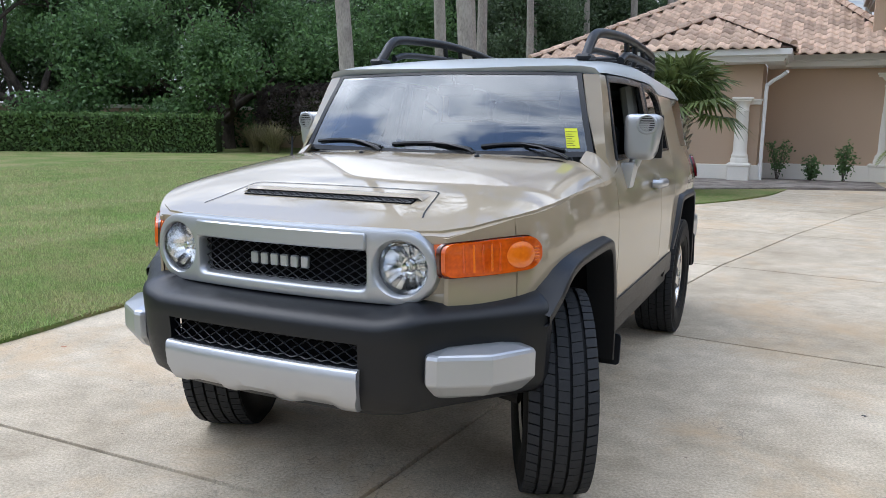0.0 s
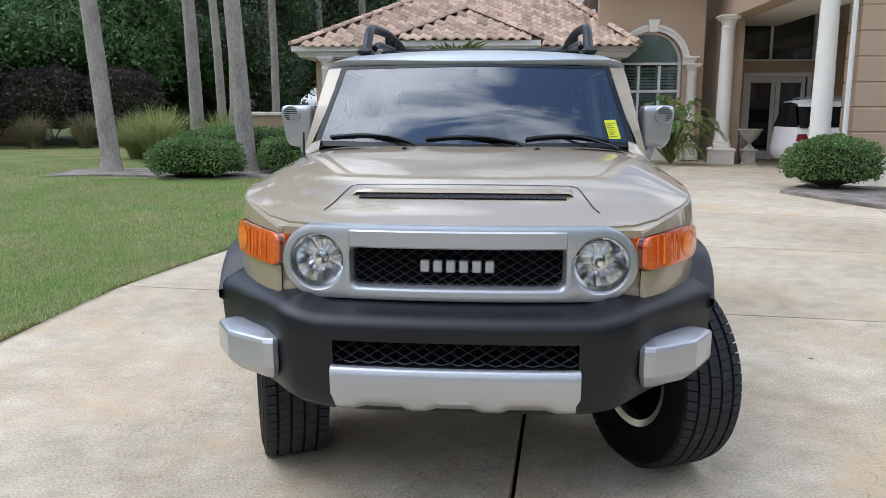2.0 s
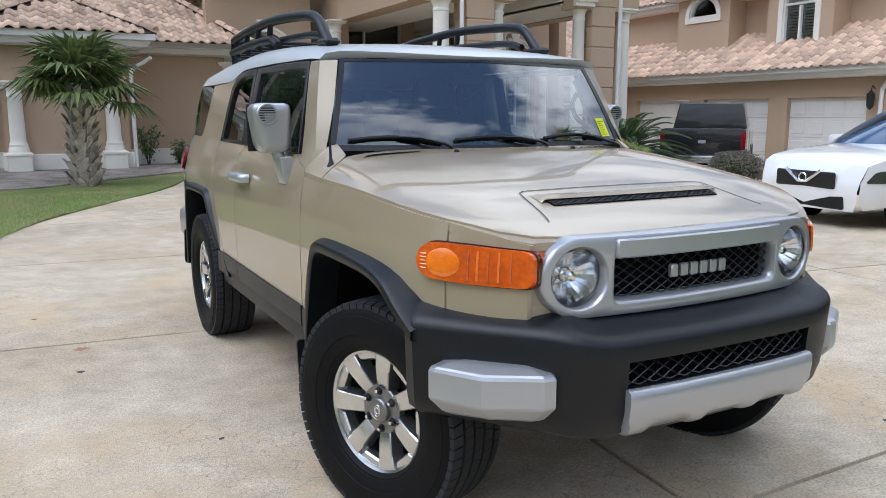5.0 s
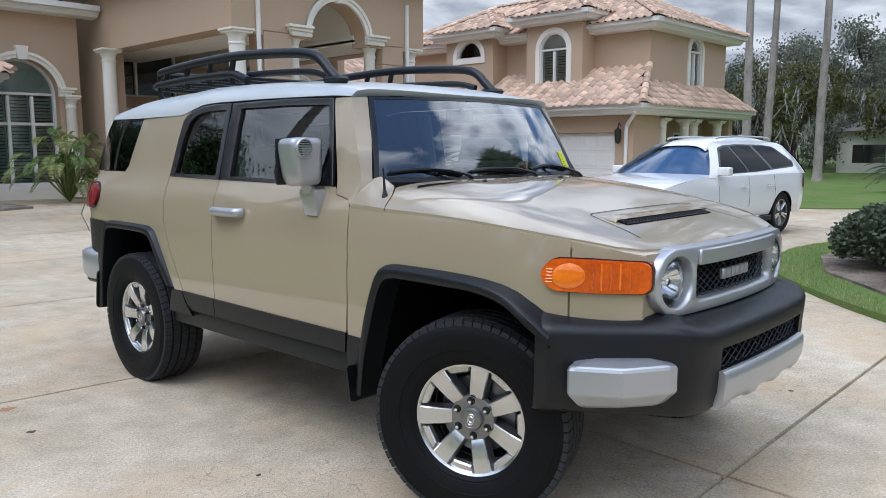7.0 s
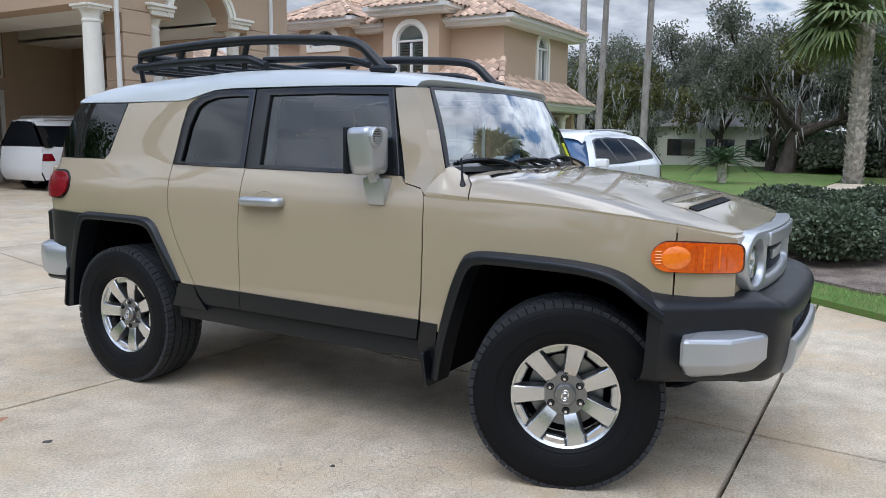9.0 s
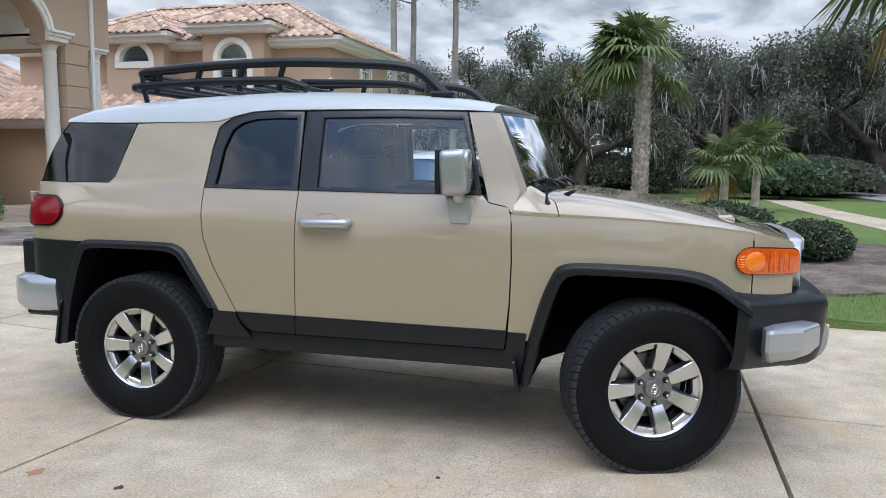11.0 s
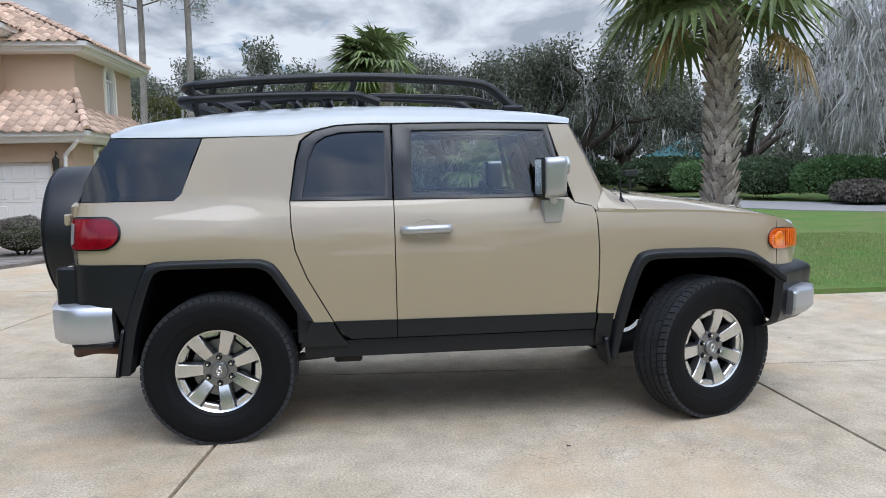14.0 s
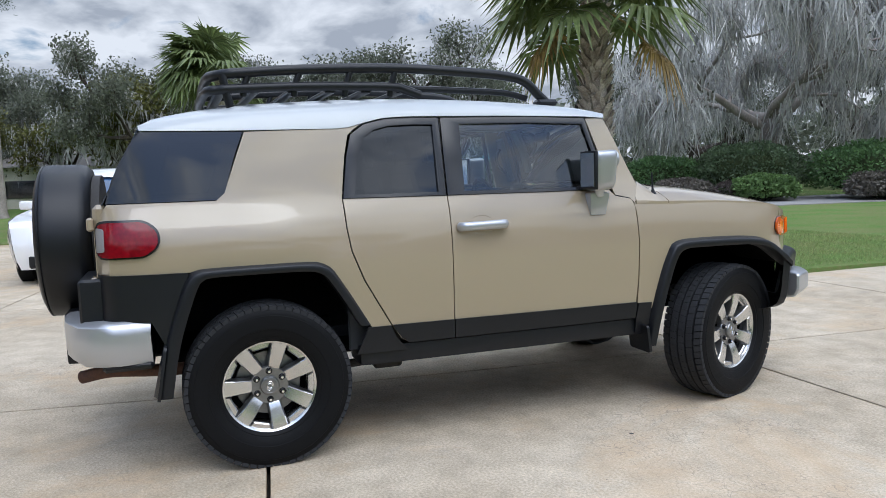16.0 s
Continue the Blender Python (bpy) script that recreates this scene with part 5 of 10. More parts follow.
for s in (-1, 1):
    near = s < 0
    fender = side_panel("front_fender", [(0.650, 0.62), (0.641, 0.76), (0.635, 0.96), (0.643, 1.13), (0.652, 1.177), (0.44, 1.171), (0.05, 1.158), (-0.23, 1.136), (-0.425, 1.109), (-0.425, 0.79), (-0.322, 0.868), (-0.242, 0.916), (-0.13, 0.938), (0.045, 0.948), (0.30, 0.95), (0.385, 0.942), (0.42, 0.925), (0.44, 0.895), (0.49, 0.78), (0.55, 0.58)], s, M["paint"], car, label="beige front wing")
    side_panel("front_corner", [(-0.431, 1.107), (-0.55, 1.077), (-0.622, 1.052), (-0.622, 0.80), (-0.431, 0.80)], s, M["paint"], car, step=0.03)
    door = side_panel("front_door", [(0.672, 0.535), (0.662, 0.62), (0.648, 0.76), (0.642, 0.96), (0.650, 1.16), (0.666, 1.204), (0.762, 1.224), (0.795, 1.258), (1.743, 1.264), (1.743, 0.535)], s, M["paint"], car, label="beige front door")
    rdoor = side_panel("rear_door", [(1.748, 0.535), (1.748, 1.264), (2.287, 1.270), (2.281, 1.13), (2.264, 1.017), (2.208, 0.871), (2.136, 0.740), (2.068, 0.617), (2.035, 0.565), (1.99, 0.535)], s, M["paint"], car, label="beige rear-hinged back door")
    quarter = side_panel("rear_quarter", [(2.293, 1.27), (2.287, 1.13), (2.270, 1.015), (2.214, 0.868), (2.142, 0.737), (2.082, 0.63), (2.18, 0.63), (2.29, 0.79), (2.36, 0.905), (2.42, 0.945), (2.5, 0.958), (2.93, 0.965), (3.42, 0.972), (3.42, 1.20), (3.36, 1.286), (2.885, 1.286), (2.845, 1.32), (2.785, 1.48), (2.735, 1.607), (2.262, 1.618), (2.19, 1.632), (2.165, 1.637), (2.205, 1.612), (2.236, 1.585), (2.262, 1.48)], s, M["paint"], car, label="beige rear side panel")
    # lower black cladding, sill
    side_panel("door_cladding", [(0.668, 0.536), (0.656, 0.626), (1.743, 0.632), (1.743, 0.536)], s, M["plastic"], door, off=0.008, label="black lower door cladding")
    side_panel("door_cladding", [(1.748, 0.536), (1.748, 0.632), (2.076, 0.634), (2.060, 0.605), (2.03, 0.563), (1.99, 0.536)], s, M["plastic"], rdoor, off=0.008, label="black lower door cladding")
    side_panel("wing_cladding", [(0.58, 0.45), (0.56, 0.618), (0.644, 0.620), (0.660, 0.535), (0.66, 0.45)], s, M["plastic"], car, off=0.006)
    side_panel("wing_cladding", [(2.0, 0.50), (2.062, 0.575), (2.085, 0.632), (2.20, 0.632), (2.26, 0.50)], s, M["plastic"], car, off=0.006)
    bm = B()
    box(bm, (s * 0.62, 0.56, 0.432), (s * 0.862, 2.24, 0.528), 0.02, seg=2) if s > 0 else box(bm, (-0.862, 0.56, 0.432), (-0.62, 2.24, 0.528), 0.02, seg=2)
    part("sill", bm, M["plastic"], car, "black sill under the doors")
    # door upper frames and glass
    fo = [(0.797, 1.262), (0.892, 1.657), (1.25, 1.668), (1.738, 1.666), (1.742, 1.45), (1.742, 1.266), (1.2, 1.262)]
    fi = [(0.825, 1.282), (0.915, 1.626), (1.25, 1.636), (1.640, 1.634), (1.645, 1.45), (1.648, 1.284), (1.2, 1.280)]
    ro = [(1.752, 1.266), (1.750, 1.666), (1.90, 1.668), (2.04, 1.662), (2.15, 1.636), (2.222, 1.585), (2.252, 1.48), (2.286, 1.272), (2.0, 1.268)]
    ri = [(1.790, 1.286), (1.788, 1.632), (1.90, 1.633), (2.02, 1.628), (2.10, 1.608), (2.150, 1.575), (2.192, 1.48), (2.226, 1.288), (2.0, 1.287)]
    for nm, o, i, own, gl in (("window_frame", fo, fi, door, "glass_side"), ("window_frame", ro, ri, rdoor, "glass_tint")):
        bm = B()
        P = lambda q, off: [Vector((s * (S(y, z) + off), y, z)) for y, z in q]
        strip(bm, [P(o, -0.01), P(o, 0.004), P([((a[0] * 0.85 + b[0] * 0.15), (a[1] * 0.85 + b[1] * 0.15)) for a, b in zip(o, i)], 0.007), P(i, 0.005), P(i, -0.018)], True)
        bmesh.ops.recalc_face_normals(bm, faces=bm.faces[:])
        part(nm, bm, M["gloss_black"], own, "black window frame")
        if near or own is rdoor:
            side_panel("window_glass", i, s, M[gl], own, off=-0.010, lip=0.004, step=0.12, label="clear side glass" if own is door else "dark tinted glass")
    # A pillar: side face and the face that turns to the windscreen
    side_panel("a_pillar", [(0.645, 1.178), (0.672, 1.210), (0.762, 1.230), (0.886, 1.655), (0.775, 1.655), (0.615, 1.285)], s, M["paint"], car, step=0.08)
    bm = B()
    a = [Vector((s * S(y, z), y, z)) for y, z in ((0.645, 1.178), (0.615, 1.285), (0.695, 1.47), (0.775, 1.655))]
    b = [Vector((s * x, y, z)) for x, y, z in ((0.78, 0.585, 1.20), (0.785, 0.585, 1.285), (0.715, 0.665, 1.47), (0.662, 0.748, 1.655))]
    strip(bm, [a, b])
    bmesh.ops.recalc_face_normals(bm, faces=bm.faces[:])
    bm.normal_update()
    if sum(f.normal.y for f in bm.faces) > 0:
        bmesh.ops.reverse_faces(bm, faces=bm.faces[:])
    part("a_pillar_front", bm, M["paint"], car)
    # rear quarter glass with a black edge that runs into the tailgate
    side_panel("quarter_window", [(2.876, 1.290), (2.858, 1.296), (2.846, 1.314), (2.793, 1.48), (2.743, 1.607), (3.195, 1.612), (3.245, 1.55), (3.297, 1.46), (3.332, 1.38), (3.358, 1.290)], s, M["glass_tint"], quarter, off=0.0, step=0.12, label="dark tinted rear side window")
    side_panel("window_backing", [(3.17, 1.29), (3.06, 1.61), (3.203, 1.614), (3.253, 1.552), (3.305, 1.46), (3.340, 1.38), (3.367, 1.288)], s, M["gloss_black"], quarter, off=-0.012, step=0.12)
    # wheel arch flares
    for out, inn, nm in ((F_OUT, F_IN, "front_flare"), (R_OUT, R_IN, "rear_flare")):
        n = 46
        O = spread([Vector((0, p.x, p.y)) for p in smooth_line([(y, z, 0) for y, z in out], 3)], n)
        I = spread([Vector((0, p.x, p.y)) for p in smooth_line([(y, z, 0) for y, z in inn], 3)], n)
        bm = B()
        rows = []
        for t, x in ((0.0, None), (0.03, 0.10), (0.20, 0.72), (0.30, 0.94), (0.38, 1.0), (0.88, 1.0), (1.0, 0.90)):
            row = []
            for o, i in zip(O, I):
                p = o.lerp(i, t)
                base = S(p.y, p.z) - 0.004
                xx = base if x is None else base + (flare_x(p.y) - base) * x
                row.append(Vector((s * xx, p.y, p.z)))
            rows.append(row)
        rows.append([Vector((s * 0.80, p.y, p.z)) for p in I])
        strip(bm, rows)
        bmesh.ops.recalc_face_normals(bm, faces=bm.faces[:])
        bm.normal_update()
        mid = min(bm.faces, key=lambda f: -abs(f.calc_center_median().x))
        if mid.normal.x * s < 0:
            bmesh.ops.reverse_faces(bm, faces=bm.faces[:])
        part(nm, bm, M["plastic"], car, "black plastic wheel arch flare", 50)
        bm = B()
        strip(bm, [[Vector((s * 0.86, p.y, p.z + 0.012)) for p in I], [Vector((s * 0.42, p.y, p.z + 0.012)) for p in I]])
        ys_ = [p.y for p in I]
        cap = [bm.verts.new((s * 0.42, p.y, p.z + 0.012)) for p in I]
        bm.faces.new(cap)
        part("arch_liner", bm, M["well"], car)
    # mud flaps
    bm = B()
    prism(bm, fillet([(0.0, 0.0), (0.20, 0.0), (0.20, 0.14), (0.0, 0.16)], 0.02), 0.016, Matrix.Translation((s * 0.73 - (0.20 if s < 0 else 0) + (0.0), 0.60, 0.335)) @ pose(0, 0, 0, 82, 0, 0))
    part("mud_flap", bm, M["plastic"], car)
    bm = B()
    prism(bm, fillet([(0.0, 0.0), (0.17, 0.0), (0.17, 0.26), (0.0, 0.26)], 0.03), 0.014, Matrix.Translation((s * 0.75 - (0.17 if s < 0 else 0), 3.20, 0.385)) @ pose(0, 0, 0, 100, 0, 0))
    part("mud_flap", bm, M["plastic"], car)
    # rear corner: black bumper side, silver end cap
    side_panel("bumper_side", [(3.03, 0.966), (3.42, 0.972), (3.42, 0.76), (3.20, 0.75), (3.13, 0.60), (3.085, 0.70), (3.035, 0.88)], s, M["plastic"], car, off=0.010, step=0.04)
    bm = B()
    o = [(0.880, 3.205), (0.905, 3.36), (0.89, 3.44), (0.84, 3.51), (0.66, 3.58), (0.46, 3.61), (0.46, 3.42), (0.74, 3.42), (0.80, 3.205)]
    lo = [bm.verts.new((s * (x - (0.015 if x > 0.5 else 0)), y - (0.02 if y > 3.3 else 0), 0.565)) for x, y in o]
    l2 = [bm.verts.new((s * x, y, 0.595)) for x, y in o]
    m1 = [bm.verts.new((s * (x + 0.004), y + 0.004, 0.70)) for x, y in o]
    h2 = [bm.verts.new((s * x, y, 0.745)) for x, y in o]
    hi = [bm.verts.new((s * (x - (0.03 if x > 0.5 else 0)), y - (0.03 if y > 3.3 else 0), 0.765)) for x, y in o]
    k = len(o)
    for A, Bq in ((lo, l2), (l2, m1), (m1, h2), (h2, hi)):
        for i in range(k):
            bm.faces.new((A[i], A[(i + 1) % k], Bq[(i + 1) % k], Bq[i]))
    bm.faces.new(lo)
    bm.faces.new(hi)
    bmesh.ops.recalc_face_normals(bm, faces=bm.faces[:])
    part("rear_bumper_end", bm, M["silver"], car, "silver rear bumper corner", 50)
    # tail lamp
    tl = side_panel("tail_lamp", fillet([(3.150, 1.10), (3.150, 1.16), (3.205, 1.207), (3.415, 1.207), (3.415, 1.052), (3.205, 1.054)], 0.05), s, M["red"], car, off=0.020, lip=0.03, step=0.03, label="red tail lamp with a clear end")
    side_panel("lamp_surround", fillet([(3.140, 1.096), (3.140, 1.165), (3.20, 1.216), (3.42, 1.216), (3.42, 1.043), (3.20, 1.045)], 0.05), s, M["gloss_black"], tl, off=0.006, lip=0.01, step=0.04)
    side_panel("clear_lens", fillet([(3.375, 1.08), (3.375, 1.18), (3.414, 1.185), (3.414, 1.075)], 0.01), s, M["silver"], tl, off=0.026, lip=0.01, step=0.02)
    # amber front indicator
    sig_o = fillet([(-0.352, 0.972), (-0.354, 1.018), (-0.39, 1.050), (-0.50, 1.046), (-0.644, 1.034), (-0.646, 0.926), (-0.50, 0.931), (-0.39, 0.938)], 0.03)
    sig = side_panel("indicator_lamp", sig_o, s, M["amber"], car, off=0.020, lip=0.035, step=0.025, label="amber front indicator lamp")
    cy_, cz_ = -0.487, 0.987
    side_panel("lamp_surround", [(cy_ + (y - cy_) * 1.025, cz_ + (z - cz_) * 1.07) for y, z in sig_o], s, M["amber_dark"], sig, off=0.006, lip=0.012, step=0.04)
    bm = B()
    cy, cz = -0.435, 0.990
    skin(bm, [(cy + 0.047 * math.cos(a), cz + 0.044 * math.sin(a)) for a in [2 * math.pi * k / 28 for k in range(28)]], lambda y, z: Vector((s * (S(y, z) + 0.021 + 0.007 * math.sqrt(max(0.0, 1 - ((y - cy) / 0.0475) ** 2 - ((z - cz) / 0.0445) ** 2))), y, z)), 0.012, 0)
    bm.normal_update()
    if sum(f.normal.x for f in bm.faces) * s < 0:
        bmesh.ops.reverse_faces(bm, faces=bm.faces[:])
    part("lens_bowl", bm, M["amber_bright"], sig, "round bulb bowl behind the lens", 60)
    for k in range(5):
        y = -0.500 - 0.024 * k
        bm = B()
        tube(bm, [Vector((s * (S(y, z) + 0.0205), y, z)) for z in (0.942, 0.98, 1.032)], 0.0042, 6)
        part("lens_rib", bm, M["amber_bright"] if k % 2 else M["amber"], sig)
    for k in range(5):
        z = 0.968 + 0.011 * k
        bm = B()
        tube(bm, [Vector((s * (S(y, z) + 0.0195), y, z)) for y in (-0.368, -0.378, -0.388)], 0.003, 5)
        part("lens_rib", bm, M["amber_bright"], sig)
    # door handle in its scoop
    bm = B()
    hx = S(1.58, 1.1)
    tube(bm, smooth_line([(s * (hx + 0.004), 1.700, 1.106), (s * (hx + 0.034), 1.685, 1.107), (s * (hx + 0.042), 1.62, 1.108), (s * (hx + 0.042), 1.52, 1.109), (s * (hx + 0.034), 1.466, 1.109), (s * (hx + 0.004), 1.455, 1.109)], 4), 0.0205, 10, flat=0.62)
    for v in bm.verts:
        v.co.z = 1.108 + (v.co.z - 1.108) * 1.9
    h = part("door_handle", bm, M["silver"], door, "silver pull handle with a key lock", 60)
    bm = B()
    lathe(bm, [(0.0, 0.004), (0.006, 0.004), (0.011, 0.002), (0.012, -0.004)], 12, Matrix.Translation((s * (hx + 0.047), 1.668, 1.108)) @ pose(0, 0, 0, 0, 90 * s, 0))
    part("key_lock", bm, M["chrome"], h)
    bm = B()
    skin(bm, [(1.575 + 0.072 * math.cos(a), 1.108 + 0.05 * math.sin(a)) for a in [2 * math.pi * k / 24 for k in range(24)]], lambda y, z: Vector((s * (S(y, z) + 0.0015 - 0.02 * max(0, 1 - (((y - 1.575) / 0.072) ** 2 + ((z - 1.108) / 0.05) ** 2))), y, z)), 0.02, 0)
    bm.normal_update()
    if sum(f.normal.x for f in bm.faces) * s < 0:
        bmesh.ops.reverse_faces(bm, faces=bm.faces[:])
    part("handle_scoop", bm, M["paint"], door)
    # mirror: housing with a round lamp, stalk and foot
    bm = B()
    mx, my, mz = s * 0.925, 0.918, 1.372
    box(bm, (-0.084, -0.078, -0.112), (0.084, 0.052, 0.100), 0.046, Matrix.Translation((mx, my, mz)), 5)
    for v in bm.verts:
        if v.co.z < mz:
            v.co.x = mx + (v.co.x - mx) * (1 - 0.30 * ((mz - v.co.z) / 0.11) ** 1.6) - s * 0.012 * (mz - v.co.z) / 0.11
        if v.co.y < my:
            v.co.z += 0.006 * (my - v.co.y) / 0.075
    mir = part("door_mirror", bm, M["silver"], car, "silver door mirror with a black back edge and a round lamp", 40)
    bm = B()
    box(bm, (-0.080, 0.046, -0.105), (0.080, 0.064, 0.100), 0.008, Matrix.Translation((mx, my, mz)), 2)
    part("mirror_rim", bm, M["plastic"], mir)
    bm = B()
    box(bm, (-0.07, 0.0635, -0.09), (0.07, 0.0665, 0.09), 0, Matrix.Translation((mx, my, mz)))
    part("mirror_glass", bm, M["chrome"], mir)
    bm = B()
    c = Matrix.Translation((mx + s * 0.026, my - 0.076, mz + 0.056)) @ pose(0, 0, 0, 90, 0, 0)
    lathe(bm, [(0.046, -0.06), (0.047, 0.008), (0.043, 0.013), (0.037, 0.013), (0.036, 0.002), (0.0, 0.002)], 24, c)
    for f in bm.faces:
        f.material_index = 1 if (f.calc_center_median() - c.translation).length < 0.025 else 0
    part("mirror_lamp", bm, [M["silver"], M["steel_dark"]], mir, "round lamp behind level bars")
    for k in range(7):
        bm = B()
        z = -0.031 + k * 0.0103
        w = math.sqrt(max(0.0, 0.036 ** 2 - z * z))
        box(bm, (-w, z - 0.0024, 0.001), (w, z + 0.0024, 0.009), 0, c)
        part("lamp_bar", bm, M["silver"], mir)
    bm = B()
    tube(bm, [(s * 0.905, my - 0.02, 1.285), (s * 0.888, my - 0.025, 1.235)], 0.028, 10)
    vs = box(bm, (s * 0.872 - 0.034, my - 0.085, 1.125), (s * 0.872 + 0.034, my + 0.035, 1.248), 0.016, None, 2)
    for v in vs:
        if v.co.z < 1.18:
            v.co.y = my - 0.025 + (v.co.y - my + 0.025) * 0.80
        k_ = max(0.0, (1.248 - v.co.z) / 0.123)
        if (v.co.x - s * 0.872) * s > 0:
            v.co.x -= s * 0.022 * k_
    part("mirror_foot", bm, M["silver"], mir, "silver mirror foot on the door", 45)

# hood
bm = B()
ol = []
for y in (0.425, 0.25, 0.05, -0.1, -0.23, -0.33, -0.41):
    ol.append((S(y, 1.16) - 0.001, y))
front = [(0.735, -0.455), (0.665, -0.54), (0.58, -0.60), (0.42, -0.64), (0.2, -0.662), (0.0, -0.668)]
right = [(0.725, 0.502), (0.79, 0.450)] + ol + front
o = [(x, y) for x, y in right] + [(-x, y) for x, y in reversed(right[:-1])] + [(-0.45, 0.478), (0.0, 0.455), (0.45, 0.478)]
skin(bm, o, lambda x, y: Vector((x, y, hood_z(x, y) + 0.003)), 0.05, 0.03, (0, 0, -1))
bm.normal_update()
if sum(f.normal.z for f in bm.faces) < 0:
    bmesh.ops.reverse_faces(bm, faces=bm.faces[:])
hood = part("hood", bm, M["paint"], car, "beige hood with a raised air vent", 30)
for s in (-1, 1):
    bm = B()
    o = [(S(y, 1.10) - 0.001, y) for y in (-0.415, -0.47, -0.53, -0.58, -0.615)] + [(0.55, -0.628), (0.42, -0.655), (0.42, -0.615), (0.56, -0.580), (0.64, -0.52), (0.705, -0.435)]
    skin(bm, [(s * x, y) for x, y in o], lambda x, y: Vector((x, y, hood_z(x, y) - 0.004)), 0.03, 0.025, (0, 0, -1))
    bm.normal_update()
    if sum(f.normal.z for f in bm.faces) < 0:
        bmesh.ops.reverse_faces(bm, faces=bm.faces[:])
    part("wing_corner", bm, M["paint"], car, "", 30)
# cowl between hood and windscreen, corner pieces at the pillar foot
bm = B()
o = [(0.735, 0.578), (0.728, 0.508), (0.45, 0.483), (0.0, 0.460), (-0.45, 0.483), (-0.728, 0.508), (-0.735, 0.578), (-0.5, 0.545), (0.0, 0.515), (0.5, 0.545)]
skin(bm, o, lambda x, y: Vector((x, y, hood_z(min(abs(x), 0.7), y) - 0.012)), 0.08, 0.02, (0, 0, -1))
bmesh.ops.recalc_face_normals(bm, faces=bm.faces[:])
part("cowl", bm, M["plastic"], car, "black cowl below the windscreen")
for s in (-1, 1):
    bm = B()
    o = [(0.730, 0.505), (0.738, 0.580), (0.786, 0.596), (0.80, 0.64), (S(0.64, 1.17), 0.638), (S(0.43, 1.16) - 0.001, 0.430), (0.793, 0.455)]

    def corner_z(x, y):
        k = max(0.0, min(1.0, (y - 0.47) / 0.13))
        side = max(0.0, min(1.0, (S(y, 1.16) - abs(x)) / 0.085))
        return Vector((x, y, hood_z(x, y) + 0.003 + 0.050 * k * k * (3 - 2 * k) * side ** 0.8))
    skin(bm, [(s * x, y) for x, y in o], corner_z, 0.02, 0.02, (0, 0, -1))
    bm.normal_update()
    if sum(f.normal.z for f in bm.faces) < 0:
        bmesh.ops.reverse_faces(bm, faces=bm.faces[:])
    part("cowl_corner", bm, M["paint"], car, "", 30)
# vent on the hood: seam, raised lips, mesh slot
bm = B()
seam = smooth_line([(-0.475, -0.525, 0), (-0.455, -0.46, 0), (-0.425, -0.30, 0), (-0.405, -0.275, 0), (-0.36, -0.265, 0), (0.0, -0.258, 0), (0.36, -0.265, 0), (0.405, -0.275, 0), (0.425, -0.30, 0), (0.455, -0.46, 0), (0.475, -0.525, 0)], 5)
rows = [[], []]
for i, p in enumerate(seam):
    a, b = seam[max(0, i - 1)], seam[min(len(seam) - 1, i + 1)]
    d = (b - a).normalized()
    nn = Vector((-d.y, d.x, 0)) * 0.0032
    for r, sg in zip(rows, (1, -1)):
        q = p + nn * sg
        r.append(Vector((q.x, q.y, hood_z(q.x, q.y) + 0.0045)))
strip(bm, rows)
bmesh.ops.recalc_face_normals(bm, faces=bm.faces[:])
part("hood_seam", bm, M["gloss_black"], hood)
bm = B()
sec = [(-0.305, 0.002), (-0.33, 0.010), (-0.372, 0.022), (-0.380, 0.012)]
xs_ = [-0.40, -0.385, -0.30, -0.15, 0, 0.15, 0.30, 0.385, 0.40]
strip(bm, [[Vector((x, y - 0.0, hood_z(x, y) + 0.003 + h * (0.1 if abs(x) > 0.39 else 1))) for x in xs_] for y, h in sec])
bmesh.ops.recalc_face_normals(bm, faces=bm.faces[:])
part("vent_lip", bm, M["paint"], hood, "", 50)
bm = B()
box(bm, (-0.372, -0.412, -0.03), (0.372, -0.372, 0.004), 0, Matrix.Translation((0, 0, 0)))
for v in bm.verts:
    v.co.z = hood_z(v.co.x, v.co.y) + (0.0055 if v.co.z > 0 else -0.02)
vent = part("vent_slot", bm, M["well"], hood, "dark air vent slot")


def mesh_grid(bm, x0, x1, z0, z1, cw, ch, f, r):
    """Expanded metal: zigzag wires that touch."""
    n = int(round((x1 - x0) / (cw / 2)))
    rows = int(round((z1 - z0) / (ch / 2)))
    for j in range(rows + 1):
        pts = []
        for i in range(n + 1):
            up = ((i + j) % 2) * ch / 2
            z = min(z1, max(z0, z0 + j * ch / 2 + up - ch / 4))
            pts.append(f(x0 + (x1 - x0) * i / n, z))
        tube(bm, pts, r, 4, cap=False)


bm = B()
mesh_grid(bm, -0.37, 0.37, -0.411, -0.376, 0.026, 0.018, lambda x, y: Vector((x, y, hood_z(x, y) + 0.008)), 0.0016)
part("vent_mesh", bm, M["grille_wire"], vent)
for s in (-1, 1):
    bm = B()
    lathe(bm, [(0.012, -0.004), (0.012, 0.004), (0.008, 0.010), (0, 0.012)], 10, Matrix.Translation((s * 0.30, 0.36, hood_z(0.3, 0.36) + 0.004)))
    part("washer_jet", bm, M["plastic"], hood)
    bm = B()
    o = [(s * 0.70, 0.40), (s * 0.66, 0.43), (s * 0.46, 0.405), (s * 0.44, 0.392), (s * 0.55, 0.385)]
    skin(bm, o, lambda x, y: Vector((x, y, hood_z(x, y) + 0.0055)), 0.1, 0)
    bmesh.ops.recalc_face_normals(bm, faces=bm.faces[:])
    part("hood_slot", bm, M["well"], hood)


